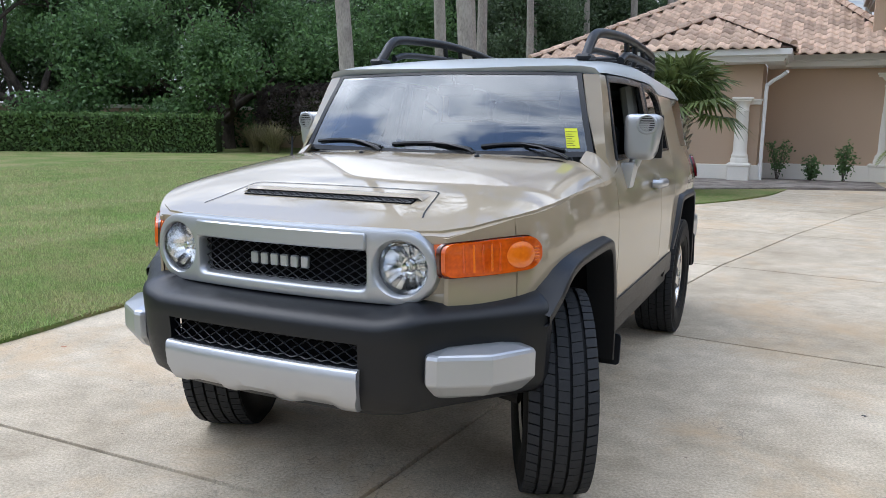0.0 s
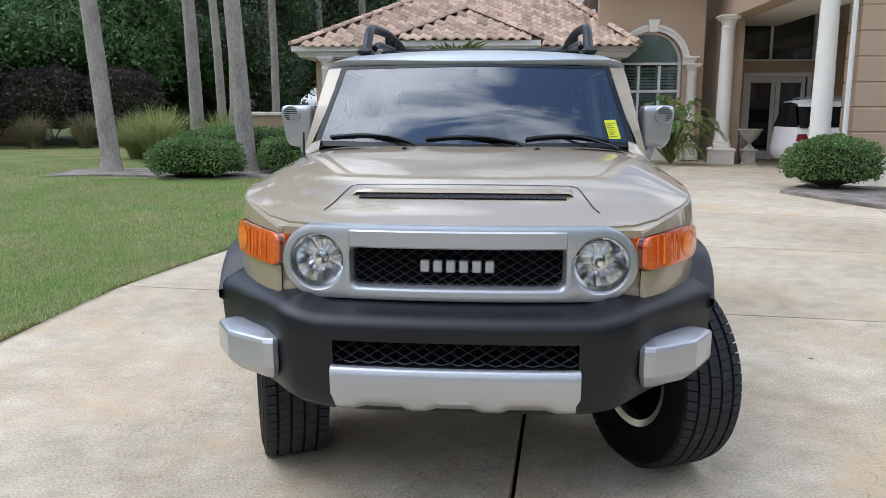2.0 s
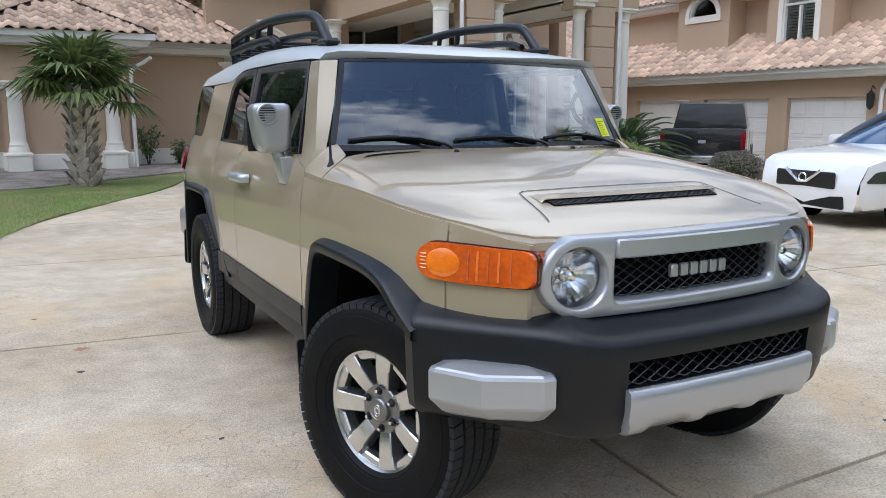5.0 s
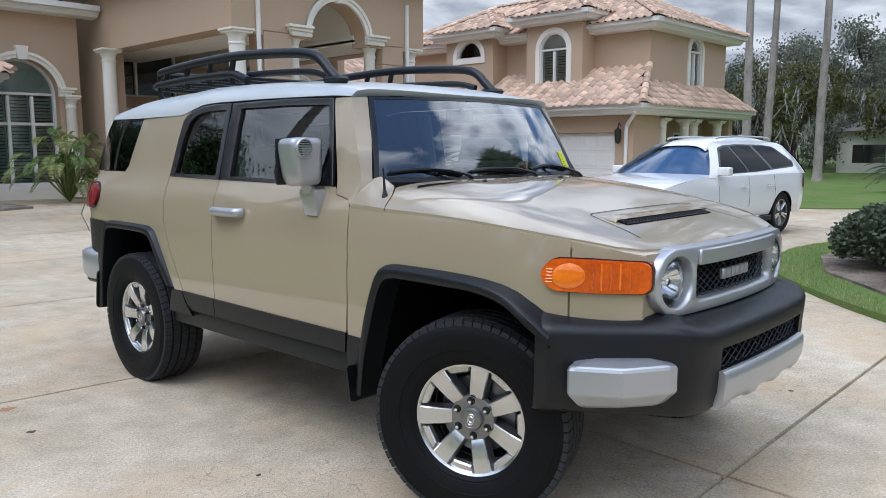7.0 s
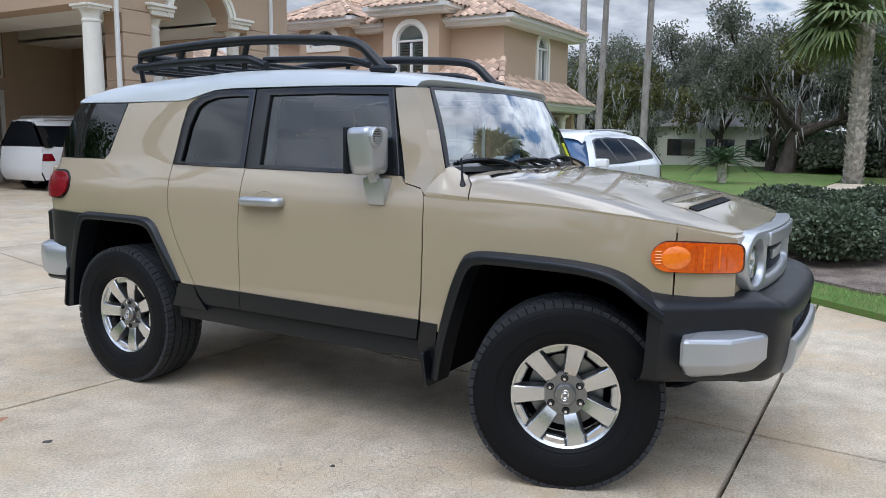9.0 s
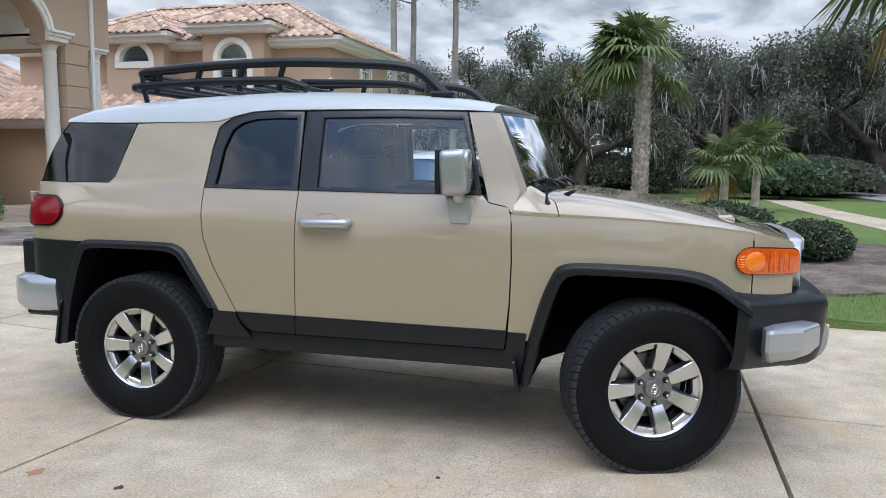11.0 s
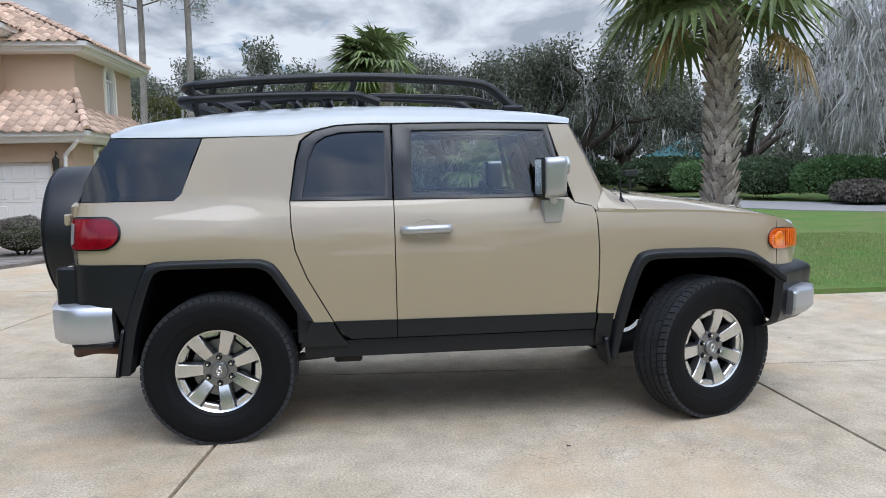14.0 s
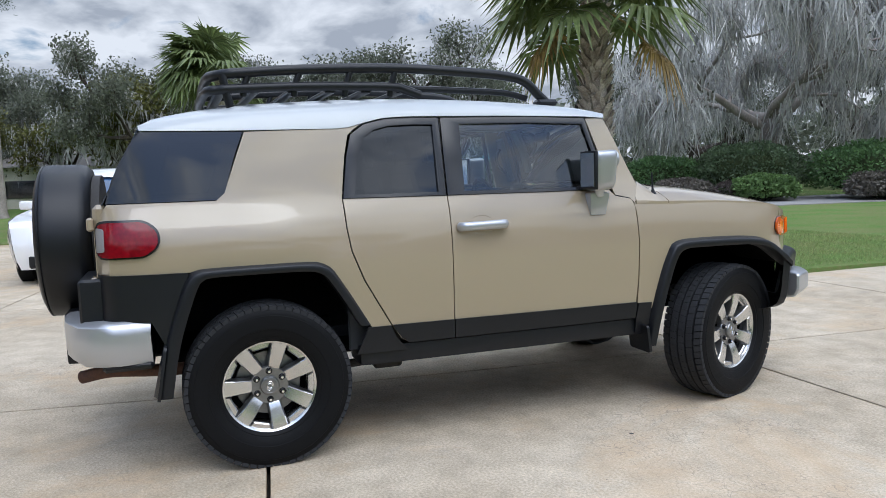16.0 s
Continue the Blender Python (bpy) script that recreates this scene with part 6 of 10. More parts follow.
# nose: panel behind the grille, and the strip under the hood's edge
def nose_y(x):
    return -0.685 + 0.062 * (abs(x) / 0.6) ** 2.2


for o, nm in (([(-0.604, 0.79), (0.604, 0.79), (0.604, 0.868), (-0.604, 0.868)], "nose_panel"), ([(0.562, 0.868), (0.604, 0.868), (0.604, 1.018), (0.562, 1.018)], "nose_cheek"), ([(-0.604, 0.868), (-0.562, 0.868), (-0.562, 1.018), (-0.604, 1.018)], "nose_cheek"), ([(-0.604, 1.018), (0.604, 1.018), (0.604, 1.054), (0.42, 1.066), (0.0, 1.074), (-0.42, 1.066), (-0.604, 1.054)], "nose_panel")):
    bm = B()
    skin(bm, o, lambda x, z: Vector((x, nose_y(x) + 0.012 - 0.006 * (z < 0.86) + 0.6 * max(0.0, z - 1.05), z)), 0.05, 0.02, (0, 1, 0))
    bm.normal_update()
    if sum(f.normal.y for f in bm.faces) > 0:
        bmesh.ops.reverse_faces(bm, faces=bm.faces[:])
    part(nm, bm, M["paint"], car, "beige nose panel", 30)
for s in (-1, 1):
    bm = B()
    skin(bm, [(s * x, z) for x, z in ((0.570, 0.920), (0.604, 0.926), (0.604, 1.036), (0.570, 1.032))], lambda x, z: Vector((x, nose_y(x) - 0.004, z)), 0.025, 0.02, (0, 1, 0))
    bm.normal_update()
    if sum(f.normal.y for f in bm.faces) > 0:
        bmesh.ops.reverse_faces(bm, faces=bm.faces[:])
    part("indicator_end", bm, M["amber"], car, "amber end of the indicator beside the headlamp", 30)
HX, HZ, HR = 0.468, 0.950, 0.090
GT, GB, GXH = 1.008, 0.876, 0.345


def bend_front(bm, lift=0.0):
    for v in bm.verts:
        v.co.y += nose_y(v.co.x) + lift


def loop_steps(bm, rings):
    """Joins closed rings of points; returns the first ring's edges."""
    vv = [[bm.verts.new(p) for p in r] for r in rings]
    for A, Bq in zip(vv, vv[1:]):
        for k in range(len(A)):
            bm.faces.new((A[k], A[(k + 1) % len(A)], Bq[(k + 1) % len(A)], Bq[k]))
    return [bm.edges.get((vv[0][k], vv[0][(k + 1) % len(vv[0])])) for k in range(len(vv[0]))]


def stadium(r, n=22):
    out = [(HX + r * math.sin(a), HZ + r * math.cos(a)) for a in [math.pi * k / n for k in range(n + 1)]]
    bot = [(HX - 2 * HX * k / 18, HZ - r) for k in range(1, 18)]
    lef = [(-x, HZ - (z - HZ)) for x, z in out]
    top = [(-x, HZ + r) for x, z in bot]
    return out + bot + lef + top


def grille_hole(g):
    o = [(GXH - g, GT - g), (GXH - g, GB + g), (-GXH + g, GB + g), (-GXH + g, GT - g)]
    out = []
    f = fillet(o, 0.03)
    for i, p in enumerate(f):
        q = f[(i + 1) % len(f)]
        m = 14 if abs(q[0] - p[0]) > 0.3 else 2 if abs(q[1] - p[1]) > 0.03 else 1
        out += [(p[0] + (q[0] - p[0]) * k / m, p[1] + (q[1] - p[1]) * k / m) for k in range(m)]
    return out


bm = B()
RO = HR + 0.033
edges = loop_steps(bm, [[Vector((x, y, z)) for x, z in stadium(r)] for r, y in ((RO - 0.010, -0.030), (RO - 0.003, -0.027), (RO, -0.018), (RO, 0.035))])
for s in (-1, 1):
    edges += loop_steps(bm, [[Vector((s * HX + r * math.cos(a), y, HZ + r * math.sin(a))) for a in [2 * math.pi * k / 40 for k in range(40)]] for r, y in ((HR + 0.007, -0.030), (HR + 0.003, -0.026), (HR, -0.016), (HR, 0.03))])
edges += loop_steps(bm, [[Vector((x, y, z)) for x, z in grille_hole(g)] for g, y in ((-0.016, -0.030), (-0.010, -0.027), (0.0, -0.006), (0.0, 0.05))])
bmesh.ops.triangle_fill(bm, use_beauty=True, use_dissolve=False, edges=edges, normal=(0, -1, 0))
bmesh.ops.recalc_face_normals(bm, faces=bm.faces[:])
bm.normal_update()
if sum(f.normal.y * f.calc_area() for f in bm.faces) > 0:
    bmesh.ops.reverse_faces(bm, faces=bm.faces[:])
bend_front(bm)
grille = part("grille_surround", bm, M["silver"], car, "silver surround round the grille and headlamps", 42)
bm = B()
box(bm, (-0.355, -0.042, GT - 0.004), (0.355, -0.026, HZ + HR + 0.022), 0.005)
bmesh.ops.subdivide_edges(bm, edges=[e for e in bm.edges if abs(e.verts[0].co.x - e.verts[1].co.x) > 0.5], cuts=10)
bend_front(bm)
part("grille_bar", bm, M["silver"], grille, "", 42)
bm = B()
mesh_grid(bm, -GXH, GXH, GB, GT, 0.0495, 0.0293, lambda x, z: Vector((x, nose_y(x) + 0.006, z)), 0.0027)
part("grille_mesh", bm, M["grille_wire"], grille, "black expanded metal mesh")
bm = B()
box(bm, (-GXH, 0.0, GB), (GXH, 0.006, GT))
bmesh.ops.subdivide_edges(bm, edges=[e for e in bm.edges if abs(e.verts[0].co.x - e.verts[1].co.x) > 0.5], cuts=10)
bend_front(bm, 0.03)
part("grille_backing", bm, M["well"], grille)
# maker's name as six plain silver blocks
for k in range(6):
    w = 0.031
    x = -0.106 + k * 0.0425
    bm = B()
    box(bm, (x - w / 2, -0.008, 0.921), (x + w / 2, 0.010, 0.963), 0.004)
    bend_front(bm)
    part("badge_block", bm, M["silver"], grille)
for s in (-1, 1):
    c = Matrix.Translation((s * HX, nose_y(HX), HZ)) @ pose(0, 0, 0, 90, 0, 0)
    bm = B()
    lathe(bm, [(0.0, -0.052), (0.014, -0.051), (0.03, -0.047), (0.055, -0.034), (0.075, -0.014), (HR + 0.002, 0.006)], 40, c)
    hl = part("headlamp", bm, M["reflector"], car, "round headlamp with a faceted chrome reflector", 20)
    bm = B()
    rnd = random.Random(5)
    for k in range(22):
        a0, a1 = 2 * math.pi * k / 22, 2 * math.pi * (k + 0.92) / 22
        q = []
        for r, z in ((0.028, -0.043), (0.078, -0.006)):
            for a in ((a0, a1) if r < 0.05 else (a1, a0)):
                q.append(bm.verts.new(c @ Vector((r * math.cos(a), r * math.sin(a), z + rnd.uniform(-0.006, 0.003)))))
        bm.faces.new(q)
    part("reflector_facets", bm, M["reflector"], hl)
    bm = B()
    lathe(bm, [(0.0, -0.006), (0.010, -0.007), (0.016, -0.012), (0.016, -0.04), (0.022, -0.046)], 16, c)
    part("bulb_shield", bm, M["chrome"], hl)
    bm = B()
    lathe(bm, [(HR + 0.002, 0.006), (0.08, 0.014), (0.055, 0.022), (0.03, 0.026), (0.0, 0.0275)], 40, c)
    part("headlamp_glass", bm, M["lens"], hl)

# front bumper: a deep black moulding that sweeps back to the arches
BP = [(0.0, -0.835), (0.2, -0.832), (0.39, -0.82), (0.50, -0.80), (0.575, -0.76), (0.66, -0.66), (0.74, -0.575), (0.82, -0.49), (0.893, -0.415)]
bp = [(p.x, p.y) for p in smooth_line([(x, y, 0) for x, y in BP], 4)]
plan = [(-x, y) for x, y in reversed(bp[1:])] + bp


def bumper_y(z, x):
    """How far the bumper's face stands back from its foremost line."""
    k = ease_table([(0.44, 0.16), (0.47, 0.07), (0.50, 0.035), (0.60, 0.012), (0.70, 0.006), (0.765, 0.0), (0.785, 0.010), (0.80, 0.035), (0.815, 0.085), (0.832, 0.17)], z)
    return k


bm = B()
zs_ = [0.44, 0.47, 0.50, 0.56, 0.642, 0.68, 0.722, 0.765, 0.778, 0.79, 0.802, 0.816, 0.832]
cache = {}


def bvert(i, j):
    if (i, j) not in cache:
        x, y = plan[i]
        a, b = plan[max(0, i - 1)], plan[min(len(plan) - 1, i + 1)]
        t = Vector((b[0] - a[0], b[1] - a[1], 0)).normalized()
        nn = Vector((-t.y, t.x, 0))
        z = zs_[j]
        low = max(0.0, (abs(x) - 0.42) / 0.45)
        if z < 0.6:
            z = z + low * 0.04 * (0.6 - z) / 0.16
        if z > 0.73:
            z += 0.026 * max(0.0, min(1.0, (abs(x) - 0.45) / 0.15))
        q = Vector((x, y, z)) + nn * bumper_y(zs_[j], x) * (1 - 0.5 * max(0, (abs(x) - 0.7) / 0.2) if z > 0.78 else 1)
        cache[i, j] = bm.verts.new(q)
    return cache[i, j]


XO = 0.392
idx = [i for i, (x, y) in enumerate(plan)]
iL = min(idx, key=lambda i: abs(plan[i][0] + XO))
iR = min(idx, key=lambda i: abs(plan[i][0] - XO))
plan[iL], plan[iR] = (-XO, plan[iL][1]), (XO, plan[iR][1])
for i in range(len(plan) - 1):
    for j in range(len(zs_) - 1):
        zc = (zs_[j] + zs_[j + 1]) / 2
        if iL <= i < iR and 0.642 < zc < 0.722:
            continue
        bm.faces.new((bvert(i, j), bvert(i + 1, j), bvert(i + 1, j + 1), bvert(i, j + 1)))
bmesh.ops.recalc_face_normals(bm, faces=bm.faces[:])
rim = [e for e in bm.edges if len(e.link_faces) == 1]
r = bmesh.ops.extrude_edge_only(bm, edges=rim)
for g in r["geom"]:
    if isinstance(g, bmesh.types.BMVert):
        g.co.y += 0.05
bmesh.ops.recalc_face_normals(bm, faces=bm.faces[:])
bm.normal_update()
f = min(bm.faces, key=lambda f: f.calc_center_median().y)
if f.normal.y > 0:
    bmesh.ops.reverse_faces(bm, faces=bm.faces[:])
bumper = part("front_bumper", bm, M["plastic"], car, "deep black plastic front bumper", 38)


def bump_y(x):
    for (x0, y0), (x1, y1) in zip(bp, bp[1:]):
        if abs(x) <= x1:
            return y0 + (y1 - y0) * (abs(x) - x0) / (x1 - x0)
    return bp[-1][1]


bm = B()
mesh_grid(bm, -0.392, 0.392, 0.642, 0.722, 0.058, 0.036, lambda x, z: Vector((x, bump_y(x) + 0.028, z)), 0.0030)
part("bumper_mesh", bm, M["grille_wire"], bumper, "black expanded metal mesh")
bm = B()
strip(bm, [[Vector((-0.4 + 0.1 * k, bump_y(-0.4 + 0.1 * k) + 0.07, z)) for k in range(9)] for z in (0.62, 0.74)])
part("bumper_backing", bm, M["well"], bumper)
# silver skid plate with three notches
bm = B()
n = 40
xs2 = [-0.398 + 0.796 * k / n for k in range(n + 1)]


def notch(x):
    return 0.007 * max(max(0.0, min(1.0, (0.085 - abs(x - c)) / 0.014)) for c in (-0.24, 0.0, 0.24))


prof = [(0.03, 0.640, 0), (-0.004, 0.639, 0), (-0.014, 0.630, 0), (-0.016, 0.60, 0), (-0.010, 0.55, 0), (-0.002, 0.524, 0), (0.004, 0.508, 1), (0.018, 0.492, 1), (0.06, 0.488, 0)]
rows = []
for dy, z, k in prof:
    rows.append([Vector((x * (1 if z > 0.53 else 0.97), bump_y(x) + dy + (1.6 * notch(x) if k else 0), z + (notch(x) if k else 0))) for x in xs2])
vv = strip(bm, rows)
for e in (0, -1):
    bm.faces.new([r_[e] for r_ in vv])
bmesh.ops.recalc_face_normals(bm, faces=bm.faces[:])
bm.normal_update()
f = min(bm.faces, key=lambda f: f.calc_center_median().y)
if f.normal.y > 0:
    bmesh.ops.reverse_faces(bm, faces=bm.faces[:])
part("skid_plate", bm, M["silver"], bumper, "silver skid plate under the mesh", 45)
# silver bumper corners
for s in (-1, 1):
    bm = B()
    face = [(0.592, -0.735), (0.604, -0.752), (0.640, -0.747), (0.770, -0.668), (0.792, -0.652), (0.806, -0.630), (0.874, -0.515), (0.880, -0.498), (0.872, -0.486)]
    back = (0.66, -0.56)
    R = []
    for z, inset in ((0.540, 0.085), (0.547, 0.060), (0.558, 0.040), (0.596, 0.004), (0.604, 0.0), (0.684, 0.0), (0.694, 0.004), (0.699, 0.012), (0.708, 0.05), (0.712, 0.075)):
        row = []
        for n_, (x, y) in enumerate(face):
            d = Vector((back[0] - x, back[1] - y, 0)).normalized() * inset
            edge_pull = 1.6 if n_ in (0, 1, 7, 8) and z > 0.69 else 1.0
            row.append(bm.verts.new((s * (x + d.x * edge_pull), y + d.y * edge_pull, z)))
        row += [bm.verts.new((s * 0.78, -0.47, z)), bm.verts.new((s * 0.62, -0.62, z))]
        R.append(row)
    k = len(R[0])
    for A, Bq in zip(R, R[1:]):
        for i in range(k):
            bm.faces.new((A[i], A[(i + 1) % k], Bq[(i + 1) % k], Bq[i]))
    bm.faces.new(R[0])
    bm.faces.new(R[-1])
    bmesh.ops.recalc_face_normals(bm, faces=bm.faces[:])
    part("bumper_end", bm, M["silver"], bumper, "angular silver bumper corner", 13)

# roof
ROOF_SIDE = [(0.70, 1.650), (0.78, 1.660), (0.9, 1.668), (1.4, 1.676), (1.9, 1.676), (2.04, 1.670), (2.15, 1.645), (2.235, 1.621), (2.3, 1.617), (2.8, 1.614), (3.12, 1.617), (3.22, 1.620)]
ROOF_TOP = [(0.66, 1.675), (0.72, 1.700), (0.80, 1.722), (0.97, 1.752), (1.2, 1.775), (1.5, 1.795), (1.9, 1.805), (2.2, 1.803), (2.5, 1.790), (2.8, 1.765), (2.95, 1.744), (3.08, 1.718), (3.17, 1.688), (3.225, 1.645)]
bm = B()
ny = 40
rows = []
for i in range(ny + 1):
    t = i / ny
    row = []
    for u in [-1 + 2 * k / 28 for k in range(29)]:
        a = abs(u)
        yf, yr = 0.685 + 0.085 * a ** 2, 3.225 - 0.022 * a ** 3
        y = yf + (yr - yf) * t
        ze, zt = lerp_table(ROOF_SIDE, y), ease_table(ROOF_TOP, y)
        xe = S(y, ze) + 0.006
        if a < 0.86:
            x = u / 0.86 * (xe - 0.085)
            z = zt - (zt - ze) * 0.30 * (a / 0.86) ** 2.5
        else:
            k = (a - 0.86) / 0.14
            zz = zt - (zt - ze) * 0.30
            x = math.copysign(xe - 0.085 * (1 - math.sin(k * math.pi / 2) ** 0.9) - 0.0, u)
            z = ze + (zz - ze) * (1 - k ** 1.5)
        row.append(Vector((x, y, z)))
    rows.append(row)
strip(bm, [[Vector((p.x * 0.99, p.y + 0.02, p.z - 0.025)) for p in rows[0]]] + rows + [[Vector((p.x * 0.985, p.y - 0.03, p.z - 0.03)) for p in rows[-1]]])
rim = [e for e in bm.edges if len(e.link_faces) == 1 and abs(e.verts[0].co.x) > 0.5 and abs(e.verts[1].co.x) > 0.5]
r = bmesh.ops.extrude_edge_only(bm, edges=rim)
for g in r["geom"]:
    if isinstance(g, bmesh.types.BMVert):
        g.co.x *= 0.972
        g.co.z -= 0.004
bmesh.ops.recalc_face_normals(bm, faces=bm.faces[:])
bm.normal_update()
f = max(bm.faces, key=lambda f: f.calc_center_median().z)
if f.normal.z < 0:
    bmesh.ops.reverse_faces(bm, faces=bm.faces[:])
roof = part("roof", bm, M["paint_white"], car, "white painted roof", 45)
bm = B()
strip(bm, [[Vector((p.x * 0.965, p.y, p.z - 0.045)) for p in rw[2:-2]] for rw in rows[1:-1:3]])
part("roof_lining", bm, M["trim_light"], car, "pale grey roof lining")

# windscreen
def screen(u, v):
    a = abs(u)
    b = Vector((0.775 * u, 0.505 + 0.085 * a * a, 1.268 + 0.012 * a))
    t = Vector((0.655 * u, 0.690 + 0.062 * a * a, 1.672 - 0.012 * a))
    p = b.lerp(t, v)
    p.y -= 0.012 * math.sin(math.pi * v)
    return p


bm = B()
strip(bm, [[screen(-0.972 + 1.944 * k / 14, 0.04 + 0.94 * j / 8) for k in range(15)] for j in range(9)])
bmesh.ops.recalc_face_normals(bm, faces=bm.faces[:])
ws = part("windscreen", bm, M["glass_clear"], car, "upright windscreen")
bm = B()
n = 14
outer = [screen(-1 + 2 * k / n, 0) for k in range(n + 1)] + [screen(1, j / 8) for j in range(1, 9)] + [screen(1 - 2 * k / n, 1) for k in range(1, n + 1)] + [screen(-1, 1 - j / 8) for j in range(1, 8)]
inner = [screen(-0.965 + 1.93 * k / n, 0.06) for k in range(n + 1)] + [screen(0.965, 0.06 + 0.91 * j / 8) for j in range(1, 9)] + [screen(0.965 - 1.93 * k / n, 0.97) for k in range(1, n + 1)] + [screen(-0.965, 0.97 - 0.91 * j / 8) for j in range(1, 8)]
strip(bm, [[p + Vector((0, 0.01, 0)) for p in outer], [p + Vector((0, -0.004, 0)) for p in outer], [p + Vector((0, -0.003, 0)) for p in inner], [p + Vector((0, 0.004, 0)) for p in inner]], True)
bmesh.ops.recalc_face_normals(bm, faces=bm.faces[:])
part("screen_frame", bm, M["gloss_black"], ws, "black edge of the windscreen")
# yellow card inside the screen, with bars of writing
bm = B()
q = [screen(u, v) + Vector((0, -0.004, 0)) for u, v in ((0.85, 0.10), (0.925, 0.10), (0.925, 0.33), (0.85, 0.33))]
vv = [bm.verts.new(p) for p in q]
bm.faces.new(vv)
r = bmesh.ops.extrude_face_region(bm, geom=bm.faces[:])
for g in r["geom"]:
    if isinstance(g, bmesh.types.BMVert):
        g.co.y += 0.0025
card = part("price_card", bm, M["yellow"], ws, "yellow card stuck on the glass")
bm = B()
for k in range(7):
    v = 0.125 + 0.027 * k
    a, b = (0.855, 0.902 - 0.012 * (k % 2)) if k < 6 else (0.855, 0.92)
    q = [screen(u, w) + Vector((0, -0.0055, 0)) for u, w in ((a, v), (b, v), (b, v + 0.006), (a, v + 0.006))]
    bm.faces.new([bm.verts.new(p) for p in q])
part("writing_bars", bm, M["ink"], card)

# wipers
for x0, x1, y0 in ((-0.70, -0.28, 0.49), (-0.22, 0.22, 0.475), (0.26, 0.66, 0.49)):
    bm = B()
    u0, u1 = x0 / 0.775, x1 / 0.775
    hinge = Vector((x1 + 0.02, 0.46 + 0.04 * abs(x1), hood_z(min(0.7, abs(x1)), 0.46) + 0.008))
    tip = screen(u0, 0.10) + Vector((0, -0.02, 0))
    mid = screen((u0 + u1) / 2, 0.15) + Vector((0, -0.03, 0))
    tube(bm, [hinge, hinge + Vector((-0.03, 0.0, 0.016)), hinge.lerp(mid, 0.6) + Vector((0, 0, 0.012)), mid], [0.013, 0.013, 0.009, 0.006], 6, flat=0.6)
    blade = [screen(u0 + (u1 - u0) * k / 8 * 0.98, 0.075 + 0.05 * math.sin(math.pi * k / 8) + 0.035 * (1 - k / 8)) + Vector((0, -0.012, 0)) for k in range(9)]
    tube(bm, blade, 0.008, 6, flat=1.2)
    wp = part("wiper", bm, M["plastic"], car, "black wiper lying on the screen")
bm = B()
ax, ay = -0.800, 0.488
tube(bm, [(ax, ay, 1.205), (ax, ay, 1.222), (ax, ay + 0.002, 1.238), (ax, ay + 0.004, 1.255), (ax, ay + 0.01, 1.345)], [0.022, 0.019, 0.011, 0.006, 0.0045], 8)
part("aerial", bm, M["plastic"], car, "short black aerial")

# tail: panel, glass, bumper, spare wheel in its cover
bm = B()
box(bm, (-0.75, 3.36, 0.74), (0.75, 3.426, 1.288), 0.02)
part("tailgate", bm, M["paint"], car, "beige tailgate")
bm = B()
vv = [bm.verts.new(p) for p in ((-0.755, 3.385, 1.285), (0.755, 3.385, 1.285), (0.70, 3.212, 1.628), (-0.70, 3.212, 1.628))]
bm.faces.new(vv)
r = bmesh.ops.extrude_face_region(bm, geom=bm.faces[:])
for g in r["geom"]:
    if isinstance(g, bmesh.types.BMVert):
        g.co.y -= 0.006
bmesh.ops.recalc_face_normals(bm, faces=bm.faces[:])
part("rear_window", bm, M["glass_tint"], car, "dark tinted rear window")
bm = B()
box(bm, (-0.455, 3.36, 0.50), (0.455, 3.615, 0.75), 0.025, seg=2)
part("rear_bumper", bm, M["plastic"], car, "black rear bumper step")
for s in (-1, 1):
    bm = B()
    a, b = sorted((s * 0.40, s * 0.80))
    box(bm, (a, 3.38, 0.74), (b, 3.505, 0.955), 0.03, seg=3)
    part("bumper_corner", bm, M["plastic"], car, "black rear bumper corner")
bm = B()
box(bm, (-0.88, 3.20, 0.535), (0.88, 3.42, 0.575), 0.015)
part("bumper_apron", bm, M["plastic"], car)
SC = Matrix.Translation((-0.02, 3.47, 1.085)) @ pose(0, 0, 0, -90, 0, 0)
bm = B()
lathe(bm, [(0.30, 0.0), (0.37, 0.006), (0.392, 0.03), (0.40, 0.06), (0.40, 0.20), (0.398, 0.225), (0.388, 0.245), (0.35, 0.262), (0.30, 0.268), (0.2, 0.272), (0, 0.274)], 56, SC)
for v in bm.verts:
    p = SC.inverted() @ v.co
    a = math.atan2(p.y, p.x)
    if 0.02 < p.z < 0.22:
        k = 1 + 0.004 * math.sin(a * 26) * (1 if p.z < 0.1 else 0.3)
        v.co = SC @ Vector((p.x * k, p.y * k, p.z))
spare = part("spare_wheel_cover", bm, M["plastic"], car, "soft black spare wheel cover on the tailgate", 60)
bm = B()
tube(bm, [SC @ Vector((0.395 * math.cos(a), 0.395 * math.sin(a), 0.236)) for a in [2 * math.pi * k / 56 for k in range(56)]], 0.005, 6, closed=True)
part("cover_seam", bm, M["plastic"], spare)
bm = B()
lathe(bm, [(0.0, 0.0), (0.34, 0.0), (0.34, -0.04), (0, -0.05)], 32, SC)
part("wheel_carrier", bm, M["steel_dark"], spare)
for z in (0.93, 1.2):
    bm = B()
    box(bm, (-0.78, 3.42, z - 0.03), (-0.68, 3.45, z + 0.03), 0.008)
    part("tailgate_hinge", bm, M["paint"], car)
bm = B()
tube(bm, smooth_line([(-0.62, 2.6, 0.44), (-0.62, 2.95, 0.46), (-0.58, 3.2, 0.46), (-0.48, 3.42, 0.455), (-0.40, 3.56, 0.42)], 4), 0.032, 12, cap=False)
part("exhaust_pipe", bm, M["rust"], car, "rusty exhaust tail pipe")
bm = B()
